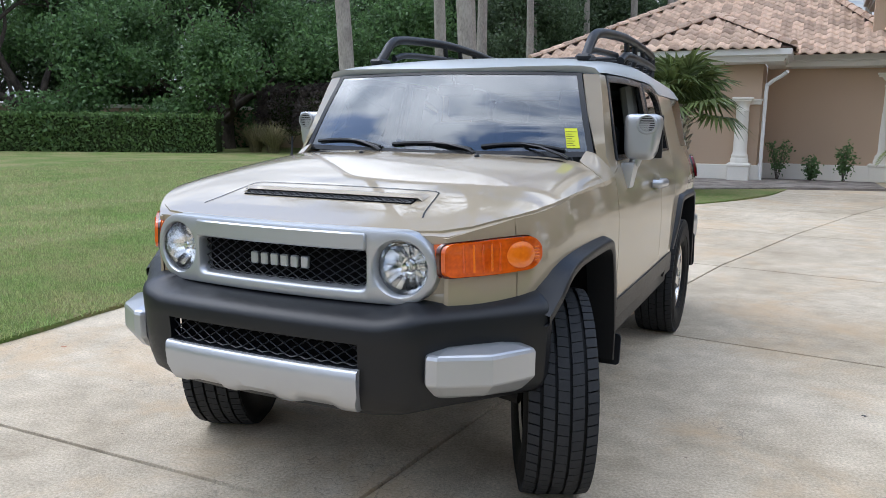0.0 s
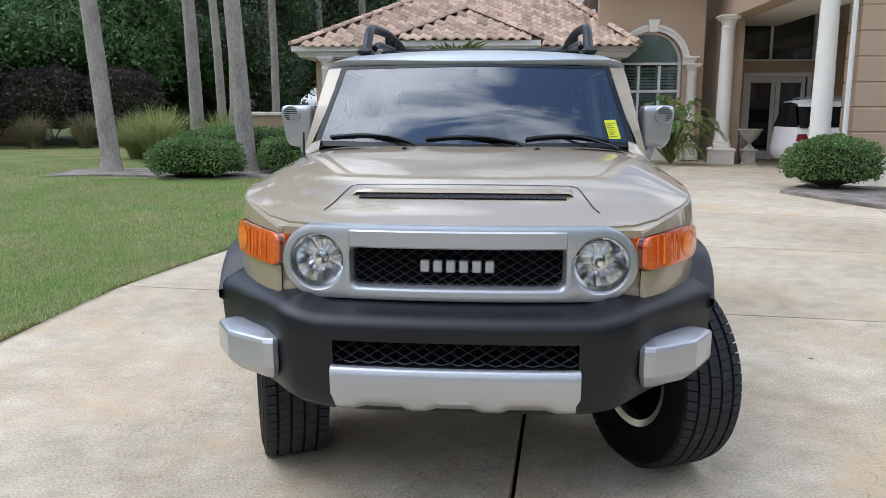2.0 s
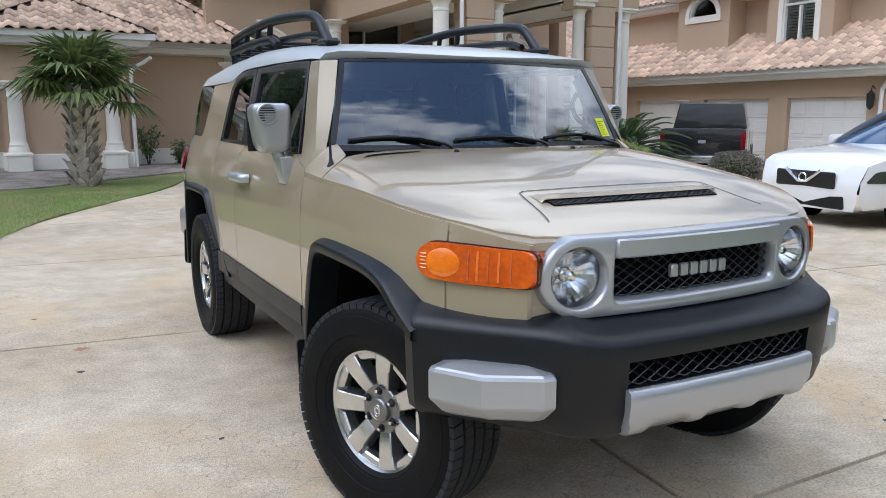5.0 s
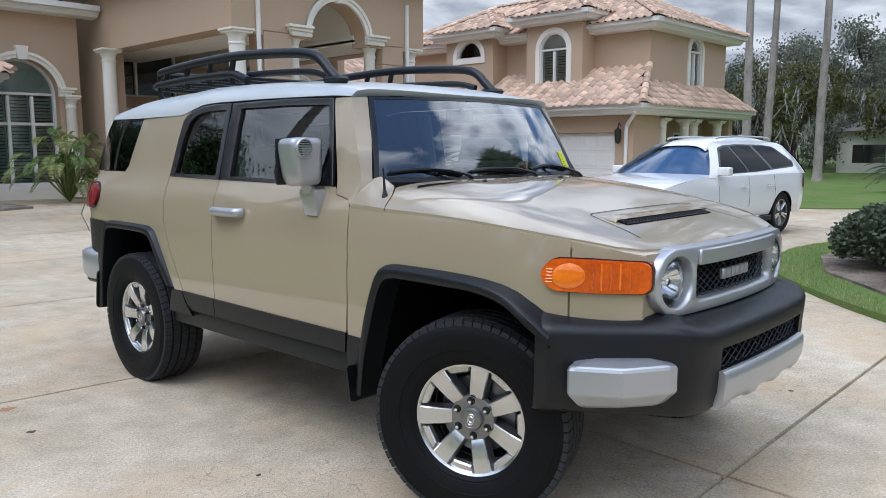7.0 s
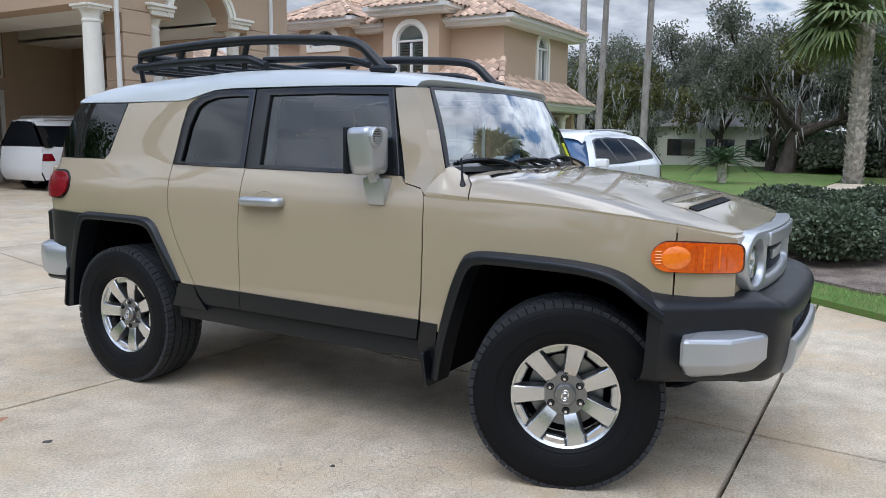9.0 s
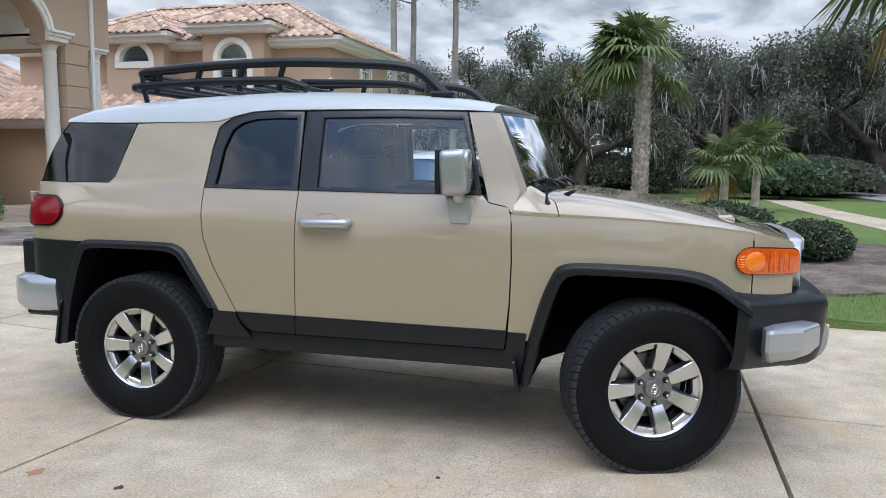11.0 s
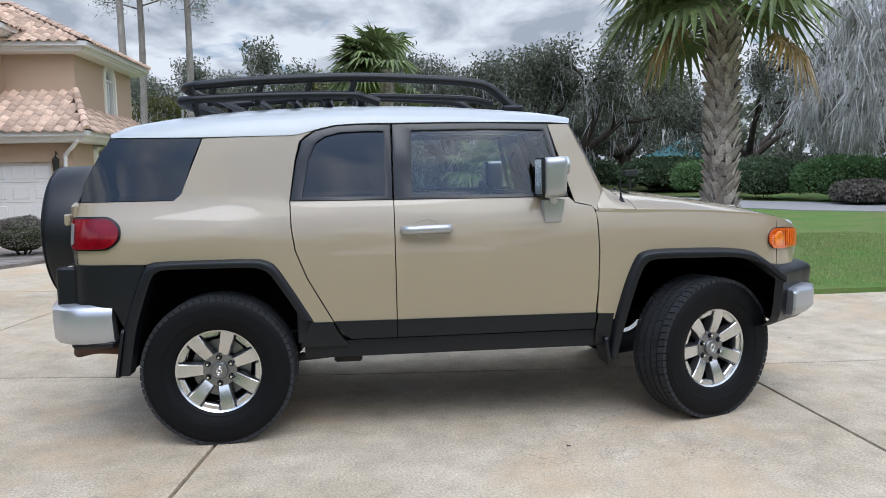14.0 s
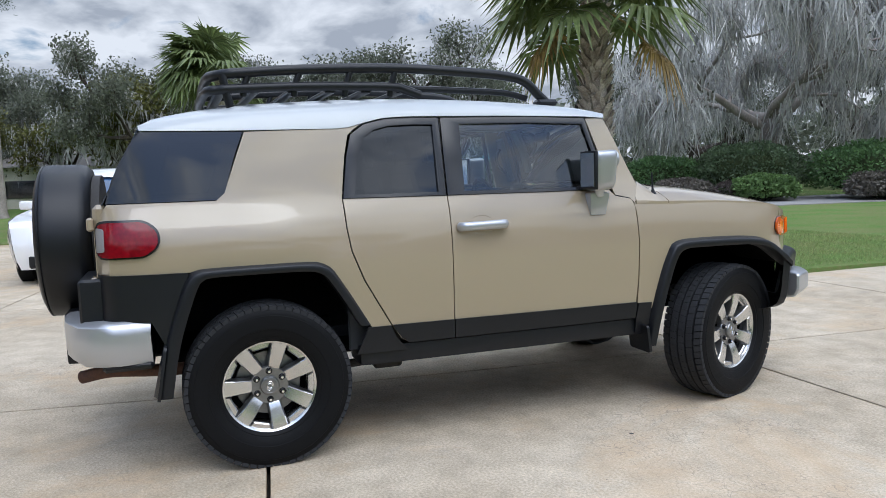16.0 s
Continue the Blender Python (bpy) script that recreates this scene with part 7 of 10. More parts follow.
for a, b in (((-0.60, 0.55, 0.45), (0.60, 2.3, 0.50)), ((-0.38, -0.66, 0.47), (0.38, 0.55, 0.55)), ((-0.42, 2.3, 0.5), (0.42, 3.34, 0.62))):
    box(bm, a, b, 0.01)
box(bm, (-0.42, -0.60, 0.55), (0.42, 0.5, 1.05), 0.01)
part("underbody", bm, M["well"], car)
bm = B()
tube(bm, [(-0.72, 2.69, 0.385), (-0.15, 2.69, 0.385)], 0.045, 10)
tube(bm, [(0.72, 2.69, 0.385), (0.15, 2.69, 0.385)], 0.045, 10)
lathe(bm, [(0, -0.14), (0.09, -0.10), (0.14, 0), (0.09, 0.10), (0, 0.14)], 14, pose(0, 2.69, 0.385, 0, 90, 0))
part("rear_axle", bm, M["steel_dark"], car)
for s in (-1, 1):
    bm = B()
    tube(bm, [(s * 0.53, 2.66, 0.34), (s * 0.53, 2.02, 0.385)], 0.024, 8)
    box(bm, (s * 0.53 - 0.03, 1.94, 0.33), (s * 0.53 + 0.03, 2.10, 0.45), 0.012)
    part("trailing_link", bm, M["steel_dark"], car)
    bm = B()
    tube(bm, [(s * 0.40, 0.02, 0.36), (s * 0.66, 0.0, 0.33)], 0.03, 8)
    tube(bm, [(s * 0.42, 0.10, 0.60), (s * 0.62, 0.02, 0.40)], 0.04, 10)
    part("front_arm", bm, M["steel_dark"], car)
bm = B()
box(bm, (-0.42, 0.85, 0.40), (-0.12, 1.25, 0.46), 0.02)
box(bm, (-0.55, 0.72, 0.41), (-0.45, 0.95, 0.455), 0.015)
part("gearbox_guard", bm, M["steel_dark"], car)


# ---- wheels ----
def wheel_at(centre, s, steer, spin):
    """Tyre and seven-spoked alloy; local x is the axle, outside at +x."""
    turn = Matrix.Translation(centre) @ Matrix.Rotation(radians(steer), 4, "Z") @ (Matrix.Rotation(math.pi, 4, "Z") if s < 0 else Matrix.Identity(4))
    X = turn @ Matrix.Rotation(radians(spin), 4, "X")
    to_x = Matrix.Rotation(radians(90), 4, "Y")
    Z = X @ to_x
    bm = B()
    lathe(bm, [(0.205, -0.10), (0.232, -0.108), (0.232, -0.098), (0.212, -0.085), (0.195, -0.02), (0.192, 0.055), (0.206, 0.072), (0.213, 0.092), (0.226, 0.099), (0.233, 0.104), (0.236, 0.100), (0.234, 0.09)], 56, Z)
    wheel = part("wheel", bm, M["alloy"], car, "seven-spoked machined alloy wheel", 40)
    # tyre
    bm = B()
    prof = [(0.222, -0.098), (0.236, -0.112), (0.262, -0.124), (0.30, -0.1325), (0.335, -0.132), (0.362, -0.127), (0.380, -0.119), (0.3885, -0.108), (0.390, -0.09), (0.391, 0.0), (0.390, 0.09), (0.3885, 0.108), (0.380, 0.119), (0.362, 0.127), (0.352, 0.1285), (0.350, 0.131), (0.335, 0.132), (0.30, 0.1325), (0.285, 0.131), (0.283, 0.128), (0.262, 0.124), (0.244, 0.116), (0.242, 0.113), (0.236, 0.112), (0.222, 0.098)]
    lathe(bm, prof, 72, Z)

    def flat_foot(bm):
        for v in bm.verts:
            v.co.z = max(v.co.z, 0.002)
        bmesh.ops.recalc_face_normals(bm, faces=bm.faces[:])
    flat_foot(bm)
    part("tyre", bm, M["rubber"], wheel, "black all-terrain tyre", 30)
    bm = B()
    nb = 64
    for k in range(nb):
        for lane, (a0, a1) in enumerate(((-0.122, -0.083), (-0.071, -0.031), (-0.020, 0.020), (0.031, 0.071), (0.083, 0.122))):
            ph = 2 * math.pi * (k + 0.5 * (lane % 2)) / nb
            sk = 0.010 * (1 if lane < 2 else -1 if lane > 2 else 0.6)
            w = 2 * math.pi / nb * (0.43 if lane in (0, 4) else 0.465)
            top, low = [], []
            for a, b in ((a0, -w), (a1, -w), (a1, w), (a0, w)):
                sh = (lane - 2)
                an = ph + b + sk * (1 if a == a1 else -1)
                rt = 0.4015 - (0.007 if abs(a) > 0.115 else 0.0)
                for lst, r in ((top, rt), (low, 0.388 - (0.012 if abs(a) > 0.115 else 0))):
                    lst.append(bm.verts.new(Z @ Vector((r * math.cos(an), r * math.sin(an), a))))
            bm.faces.new(top)
            for i in range(4):
                bm.faces.new((low[i], low[(i + 1) % 4], top[(i + 1) % 4], top[i]))
    flat_foot(bm)
    part("tyre_tread", bm, M["tread"], wheel, "small tread blocks of the tyre", 30, "stuff")
    # dark well behind the spokes with a brake disc
    bm = B()
    lathe(bm, [(0.0, -0.01), (0.10, -0.01), (0.19, -0.02), (0.195, -0.06)], 32, Z)
    part("wheel_back", bm, M["well"], wheel)
    bm = B()
    lathe(bm, [(0.08, 0.0), (0.155, 0.002), (0.158, -0.006)], 36, Z)
    part("brake_disc", bm, M["alloy_dark"], wheel)
    # spokes
    for k in range(7):
        R = X @ Matrix.Rotation(2 * math.pi * k / 7, 4, "X")
        bm = B()
        rows = []
        for r, w, a in ((0.080, 0.0275, 0.064), (0.092, 0.0295, 0.071), (0.12, 0.0315, 0.079), (0.165, 0.0345, 0.088), (0.212, 0.0375, 0.092), (0.220, 0.0375, 0.086)):
            rows.append([Vector((a - 0.055, -w * 1.12, r)), Vector((a - 0.004, -w, r)), Vector((a, -w + 0.004, r)), Vector((a, w - 0.004, r)), Vector((a - 0.004, w, r)), Vector((a - 0.055, w * 1.12, r))])
        vv = strip(bm, rows)
        bm.faces.new(vv[-1])
        # little notch block at the rim between the spokes
        for v in bm.verts:
            v.co = R @ v.co
        bmesh.ops.recalc_face_normals(bm, faces=bm.faces[:])
        for f in bm.faces:
            f.material_index = 0 if abs((R.inverted().to_3x3() @ f.normal).x) > 0.7 else 1
        part("spoke", bm, [M["alloy"], M["alloy_dark"]], wheel, "flat machined spoke", 25)
        bm = B()
        Q = X @ Matrix.Rotation(2 * math.pi * (k + 0.5) / 7, 4, "X")
        vs = box(bm, (0.045, -0.056, 0.190), (0.083, 0.056, 0.222), 0.006, None)
        for v in vs:
            v.co.z -= 2.6 * v.co.y ** 2
            v.co.y *= 0.72 if v.co.z < 0.195 else 1.0
        bmesh.ops.transform(bm, matrix=Q, verts=bm.verts[:])
        part("rim_step", bm, M["alloy"], wheel)
    bm = B()
    lathe(bm, [(0.092, 0.035), (0.092, 0.062), (0.088, 0.067), (0.044, 0.066), (0.040, 0.062)], 40, Z)
    part("hub_plate", bm, M["alloy_dark"], wheel, "grey hub plate")
    for k in range(6):
        a = 2 * math.pi * (k + 0.25) / 6
        bm = B()
        C = Z @ Matrix.Translation((0.0698 * math.cos(a), 0.0698 * math.sin(a), 0.0))
        lathe(bm, [(0.0115, 0.0672), (0.0155, 0.0676), (0.0165, 0.0664)], 14, C)
        lathe(bm, [(0.0115, 0.060), (0.0115, 0.078), (0.009, 0.082), (0.0, 0.083)], 6, C)
        part("lug_nut", bm, [M["gloss_black"]], wheel)
        bm = B()
        lathe(bm, [(0.0075, 0.081), (0.006, 0.0845), (0.0, 0.085)], 8, C)
        part("lug_tip", bm, M["chrome"], wheel)
    bm = B()
    lathe(bm, [(0.047, 0.060), (0.046, 0.078), (0.042, 0.084), (0.034, 0.0855), (0.032, 0.083), (0.0, 0.083)], 36, Z)
    cap = part("hub_cap", bm, M["alloy_dark"], wheel, "round hub cap with a plain emblem", 30)
    bm = B()
    for r_, sq in ((0.022, 0.62), (0.011, 0.9)):
        tube(bm, [Z @ Vector((r_ * math.cos(a), r_ * sq * math.sin(a), 0.0838)) for a in [2 * math.pi * k / 20 for k in range(20)]], 0.0018, 5, closed=True)
    part("emblem", bm, M["chrome"], cap)
    return wheel


wheel_at((-0.765, 0.0, 0.388), -1, 20, -11)
wheel_at((0.785, 0.0, 0.388), 1, 24, 30)
wheel_at((-0.775, 2.69, 0.388), -1, 0, -15)
wheel_at((0.775, 2.69, 0.388), 1, 0, 40)

# ---- roof rack ----
rack = part("roof_rack", (lambda b: (tube(b, smooth_line([(-0.59, 1.045, 1.752), (-0.59, 1.10, 1.80), (-0.592, 1.18, 1.868), (-0.595, 1.28, 1.897), (-0.60, 1.5, 1.916), (-0.60, 1.93, 1.934), (-0.60, 2.42, 1.922), (-0.60, 2.72, 1.902), (-0.585, 2.80, 1.896), (-0.52, 2.855, 1.893), (-0.40, 2.875, 1.893), (0.0, 2.88, 1.894), (0.40, 2.875, 1.893), (0.52, 2.855, 1.893), (0.585, 2.80, 1.896), (0.60, 2.72, 1.902), (0.60, 2.42, 1.922), (0.60, 1.93, 1.934), (0.60, 1.5, 1.916), (0.595, 1.28, 1.897), (0.592, 1.18, 1.868), (0.59, 1.10, 1.80), (0.59, 1.045, 1.752)], 4), 0.026, 10), b)[1])(B()), M["plastic"], car, "black tubular roof rack", 60)
bm = B()
tube(bm, smooth_line([(-0.60, 1.80, 1.795), (-0.60, 1.88, 1.822), (-0.605, 1.97, 1.838), (-0.605, 2.4, 1.838), (-0.605, 2.75, 1.825), (-0.59, 2.83, 1.820), (-0.52, 2.885, 1.816), (0.0, 2.90, 1.815), (0.52, 2.885, 1.816), (0.59, 2.83, 1.820), (0.605, 2.75, 1.825), (0.605, 2.4, 1.838), (0.605, 1.97, 1.838), (0.60, 1.88, 1.822), (0.60, 1.80, 1.795)], 4), 0.024, 10)
part("lower_rail", bm, M["plastic"], rack, "", 60)
for s in (-1, 1):
    for y in (1.93, 2.17, 2.43, 2.68):
        bm = B()
        tube(bm, [(s * 0.60, y, 1.932 - 0.012 * abs(y - 1.93) / 0.5), (s * 0.602, y + 0.03, 1.838), (s * 0.59, y + 0.035, 1.79)], 0.0165, 8)
        part("upright", bm, M["plastic"], rack, "", 60)
    bm = B()
    tube(bm, [(s * 0.595, 2.81, 1.893), (s * 0.60, 2.80, 1.82), (s * 0.60, 2.78, 1.735)], 0.024, 8, flat=0.6)
    part("rear_foot", bm, M["plastic"], rack, "", 60)
    bm = B()
    box(bm, (s * 0.59 - 0.04, 0.99, 1.738), (s * 0.59 + 0.04, 1.12, 1.772), 0.014)
    part("front_foot", bm, M["plastic"], rack)
    bm = B()
    tube(bm, smooth_line([(s * 0.56, 1.16, 1.782), (s * 0.56, 1.3, 1.812), (s * 0.56, 1.6, 1.826), (s * 0.56, 1.85, 1.832)], 4), 0.018, 8)
    part("inner_rail", bm, M["plastic"], rack, "", 60)
for y in (1.90, 2.09, 2.28, 2.47, 2.66, 2.82):
    bm = B()
    box(bm, (-0.595, y - 0.028, 1.806), (0.595, y + 0.028, 1.826), 0.006)
    part("slat", bm, M["plastic"], rack)

# ---- cabin ----
for s in (-1, 1):
    bm = B()
    a, b = sorted((s * 0.775, s * 0.795))
    box(bm, (a, 0.66, 0.5), (b, 2.28, 1.25), 0.008)
    part("door_trim", bm, M["dash"], car, "dark inner door trim")
bm = B()
box(bm, (-0.78, 0.62, 0.49), (0.78, 2.16, 0.56))
box(bm, (-0.41, 2.16, 0.49), (0.41, 3.3, 0.56))
box(bm, (-0.78, 2.2, 0.965), (0.78, 3.3, 1.0))
part("cabin_floor", bm, M["dash"], car)
bm = B()
box(bm, (-0.77, 0.575, 0.85), (0.77, 0.86, 1.215), 0.04, seg=3)
box(bm, (-0.14, 0.7, 0.56), (0.14, 0.98, 1.12), 0.03)
for v in bm.verts:
    if v.co.y < 0.62:
        v.co.y = 0.60
part("dashboard", bm, M["dash"], car, "dark dashboard")
for s in (-1, 1):
    x = s * 0.37
    bm = B()
    box(bm, (x - 0.25, 1.18, 0.72), (x + 0.25, 1.70, 0.90), 0.05, seg=3)
    seat = part("front_seat", bm, M["seat"], car, "grey cloth front seat")
    bm = B()
    box(bm, (x - 0.24, -0.07, 0.0), (x + 0.24, 0.07, 0.62), 0.06, Matrix.Translation((0, 1.66, 0.82)) @ pose(0, 0, 0, -14, 0, 0), 3)
    part("seat_back", bm, M["seat"], seat)
    bm = B()
    box(bm, (x - 0.13, -0.05, 0.0), (x + 0.13, 0.05, 0.18), 0.04, Matrix.Translation((0, 1.80, 1.45)) @ pose(0, 0, 0, -8, 0, 0), 3)
    part("headrest", bm, M["seat"], seat)
bm = B()
box(bm, (-0.62, 2.05, 1.0), (0.62, 2.5, 1.06), 0.025, seg=2)
box(bm, (-0.62, 2.46, 1.0), (0.62, 2.60, 1.42), 0.05, seg=2)
for x in (-0.35, 0.35):
    box(bm, (x - 0.13, 2.50, 1.43), (x + 0.13, 2.60, 1.58), 0.03)
part("rear_bench", bm, M["seat"], car, "grey cloth rear bench")
C = Matrix.Translation((0.37, 1.02, 1.15)) @ pose(0, 0, 0, 68, 0, 0)
bm = B()
tube(bm, [C @ Vector((0.188 * math.cos(a), 0.188 * math.sin(a), 0)) for a in [2 * math.pi * k / 32 for k in range(32)]], 0.016, 8, closed=True)
for a in (0, math.pi, -math.pi / 2):
    tube(bm, [C @ Vector((0.18 * math.cos(a), 0.18 * math.sin(a), 0)), C @ Vector((0.05 * math.cos(a), 0.05 * math.sin(a), -0.02))], 0.016, 6)
lathe(bm, [(0.0, 0.02), (0.06, 0.012), (0.07, -0.03), (0.03, -0.16)], 16, C)
part("steering_wheel", bm, M["dash"], car, "dark three-spoked steering wheel")
bm = B()
box(bm, (-0.10, 0.77, 1.555), (0.10, 0.80, 1.615), 0.012)
tube(bm, [(0, 0.785, 1.61), (0, 0.75, 1.65)], 0.01, 6)
part("inner_mirror", bm, M["dash"], car)
for s in (-1, 1):
    bm = B()
    tube(bm, [(s * 0.66, 0.80, 1.60), (s * 0.735, 0.68, 1.30)], 0.028, 8)
    part("inner_pillar", bm, M["trim_light"], car, "pale inner pillar trim")
    bm = B()
    tube(bm, [(s * 0.735, 1.70, 1.25), (s * 0.665, 1.70, 1.64)], 0.045, 8)
    part("inner_pillar", bm, M["trim_light"], car, "pale inner pillar trim")
    bm = B()
    tube(bm, smooth_line([(s * 0.70, 0.735, 1.36), (s * 0.67, 0.80, 1.40), (s * 0.655, 0.83, 1.47), (s * 0.66, 0.80, 1.53)], 4), 0.012, 6)
    part("grab_handle", bm, M["dash"], car)


# ---- other cars ----
M["white_car"] = surface("white_car_paint", (0.80, 0.80, 0.80), (0.78, 0.78, 0.78), rough=0.3, rough_var=0.02, coat=1.0, amount=0.2)
M["black_car"] = surface("black_car_paint", (0.012, 0.012, 0.014), (0.010, 0.010, 0.011), rough=0.25, rough_var=0.02, coat=1.0, amount=0.2)
M["cabin_dark"] = surface("dark_cabin", (0.015, 0.016, 0.018), rough=0.8)
M["car_glass"] = surface("car_glass_dark", (0.010, 0.012, 0.015), (0.007, 0.008, 0.010), rough=0.04, rough_var=0.02, spec=0.03)
# the blue sky mirrored in the screens is put into the base colour
M["screen_blue"] = surface("car_screen_sky_blue", (0.045, 0.10, 0.20), (0.03, 0.07, 0.15), rough=0.04, rough_var=0.02, spec=0.5)


def small_wheel(own, m, c, s, r=0.37, w=0.115):
    Z = m @ Matrix.Translation(c) @ (Matrix.Rotation(math.pi, 4, "Z") if s < 0 else Matrix.Identity(4)) @ Matrix.Rotation(radians(90), 4, "Y")
    bm = B()
    lathe(bm, [(r * 0.64, -w), (r * 0.9, -w * 1.05), (r, -w * 0.8), (r, w * 0.8), (r * 0.9, w * 1.05), (r * 0.68, w), (r * 0.64, w * 0.9)], 32, Z)
    wh = part("wheel", bm, M["rubber"], own, "black tyre on a silver alloy")
    bm = B()
    lathe(bm, [(r * 0.66, w * 0.95), (r * 0.60, w * 0.92), (r * 0.58, w * 0.3), (0, w * 0.2)], 28, Z)
    part("rim", bm, M["alloy_dark"], wh)
    for k in range(5):
        for q in (-0.13, 0.13):
            a = 2 * math.pi * k / 5 + q
            bm = B()
            tube(bm, [Z @ Vector((0.05 * math.cos(a), 0.05 * math.sin(a), w * 0.75)), Z @ Vector((r * 0.62 * math.cos(a * 1.0), r * 0.62 * math.sin(a), w * 0.88))], 0.018, 5)
            part("spoke", bm, M["alloy"], wh)
    return wh


def wagon(name, label, m, L, Wd, H, paint, nose=0.98, belt=1.02, boxy=0.0, base=None, hood_h=1.0):
    """A family car with real arches, glass, lamps and wheels; nose at -y, axles found from its length."""
    own = thing(name, label, "car", tuple(m.translation))
    hw = Wd / 2
    yF, yR = -L / 2, L / 2
    a0, a1 = yF + L * 0.19, yR - L * 0.215
    wr = 0.40

    def half(y, z):
        k = hw - 0.16 * max(0, (yF + 0.55 - y) / 0.55) ** 2 - 0.12 * max(0, (y - yR + 0.45) / 0.45) ** 2
        return k - 0.10 * max(0, (0.55 - z) / 0.3) ** 2 * 0.5 - 0.05 * ((z - 0.72) / 0.4) ** 2 - (0.22 + 0.06 * (1 - boxy)) * max(0, z - belt) / 0.6

    def arch(c):
        return [(c + wr * math.cos(radians(t)), 0.36 + wr * math.sin(radians(t))) for t in range(180, -1, -15)]
    bottom = [(yF + 0.12, 0.30)] + arch(a0) + arch(a1) + [(yR - 0.10, 0.34)]
    top = [(yR, 0.55), (yR - 0.02, 0.85), (yR - 0.06, belt), (yF + L * 0.34, belt), (yF + L * 0.31, hood_h * 1.05), (yF + L * 0.26, hood_h * 1.03), (yF + L * 0.16, hood_h * 0.985), (yF + 0.3, hood_h * 0.915), (yF + 0.08, hood_h * 0.84), (yF, 0.66), (yF + 0.01, 0.42)]
    for s in (-1, 1):
        bm = B()
        skin(bm, bottom + top, lambda y, z: m @ Vector((s * half(y, z), y, z)), 0.12, 0.0)
        bm.normal_update()
        o = m.to_3x3() @ Vector((s, 0, 0))
        if sum(f.normal.dot(o) for f in bm.faces) < 0:
            bmesh.ops.reverse_faces(bm, faces=bm.faces[:])
        side = part("body_side", bm, paint, own, "", 40)
        for y in (yF + L * 0.335, yF + L * 0.535, yF + L * 0.72):
            bm = B()
            tube(bm, [m @ Vector((s * (half(y, z) + 0.001), y, z)) for z in (0.42, 0.6, 0.8, belt - 0.02)], 0.004, 4)
            part("door_gap", bm, M["well"], side)
        for y in (yF + L * 0.49, yF + L * 0.67):
            bm = B()
            tube(bm, [m @ Vector((s * (half(y + d, 0.88) + 0.025), y + d, 0.88)) for d in (-0.09, 0, 0.09)], 0.016, 6)
            part("door_handle", bm, M["chrome"] if not boxy else paint, side)
        bm = B()
        box(bm, (-0.11, -0.07, -0.07), (0.11, 0.07, 0.07), 0.058, m @ Matrix.Translation((s * (hw + 0.05), yF + L * 0.345, belt + 0.09)), 4)
        part("door_mirror", bm, paint, own)
        bm = B()
        box(bm, (0, 0, 0), (0.05, a1 - a0 - 2 * wr, 0.09), 0.01, m @ Matrix.Translation((s * (hw - 0.05) - (0.05 if s < 0 else 0), a0 + wr, 0.26)))
        part("sill", bm, M["plastic"], own)
        for c in (a0, a1):
            small_wheel(own, m, (s * (hw - 0.14), c, 0.365), s)
            bm = B()
            strip(bm, [[m @ Vector((s * x, y, z)) for y, z in arch(c)] for x in (hw - 0.03, hw - 0.40)])
            vv = [bm.verts.new(m @ Vector((s * (hw - 0.40), y, z))) for y, z in arch(c)]
            bm.faces.new(vv)
            part("arch_liner", bm, M["well"], own)
    # hood, nose and tail across the car
    bm = B()
    line = [(yF + 0.02, 0.28), (yF, 0.42), (yF - 0.02, 0.55), (yF, 0.68), (yF + 0.08, hood_h * 0.84), (yF + 0.3, hood_h * 0.915), (yF + L * 0.16, hood_h * 0.985), (yF + L * 0.26, hood_h * 1.03), (yF + L * 0.31, hood_h * 1.05)]
    strip(bm, [[m @ Vector((u * half(y, z) * 0.995, y - 0.06 * (1 - u * u) * (z < 0.8), z + 0.03 * (1 - u * u) * (z > 0.8))) for u in (-1, -0.8, -0.5, 0, 0.5, 0.8, 1)] for y, z in line])
    bmesh.ops.recalc_face_normals(bm, faces=bm.faces[:])
    part("hood_and_nose", bm, paint, own, "", 40)
    bm = B()
    line = [(yR - 0.08, 0.32), (yR, 0.48), (yR, 0.62), (yR - 0.02, 0.85), (yR - 0.06, belt)]
    strip(bm, [[m @ Vector((u * half(y, z) * 0.995, y + 0.04 * (1 - u * u), z)) for u in (-1, -0.8, -0.4, 0, 0.4, 0.8, 1)] for y, z in line])
    bmesh.ops.recalc_face_normals(bm, faces=bm.faces[:])
    part("tail", bm, paint, own, "", 40)
    # roof, pillars and glass
    yW, yT, yE, yB = yF + L * 0.30, yF + L * (0.43 - 0.05 * boxy), yR - L * (0.09 - 0.055 * boxy), yR - 0.06
    hr = lambda z: half((yT + yE) / 2, z)
    drop_ = 0.0 if boxy else 0.035
    if boxy:
        bm = B()
        rl = [(yT - 0.10, H - 0.14), (yT + 0.05, H - 0.075), (yT + 0.5, H - 0.02), ((yT + yE) / 2, H - 0.01), (yE - 0.4, H - 0.03), (yE, H - 0.08), (yE + 0.05, H - 0.12)]
        strip(bm, [[m @ Vector((u * (hr(H - 0.14) + (0.03 if abs(u) == 1 else 0.0) * 0 - (0.0 if abs(u) < 1 else -0.01)), y, z - 0.06 * abs(u) ** 4)) for u in (-1, -0.93, -0.75, -0.4, 0, 0.4, 0.75, 0.93, 1)] for y, z in rl])
        bmesh.ops.recalc_face_normals(bm, faces=bm.faces[:])
        roof_ = part("roof", bm, paint, own, "", 40)
        bm = B()
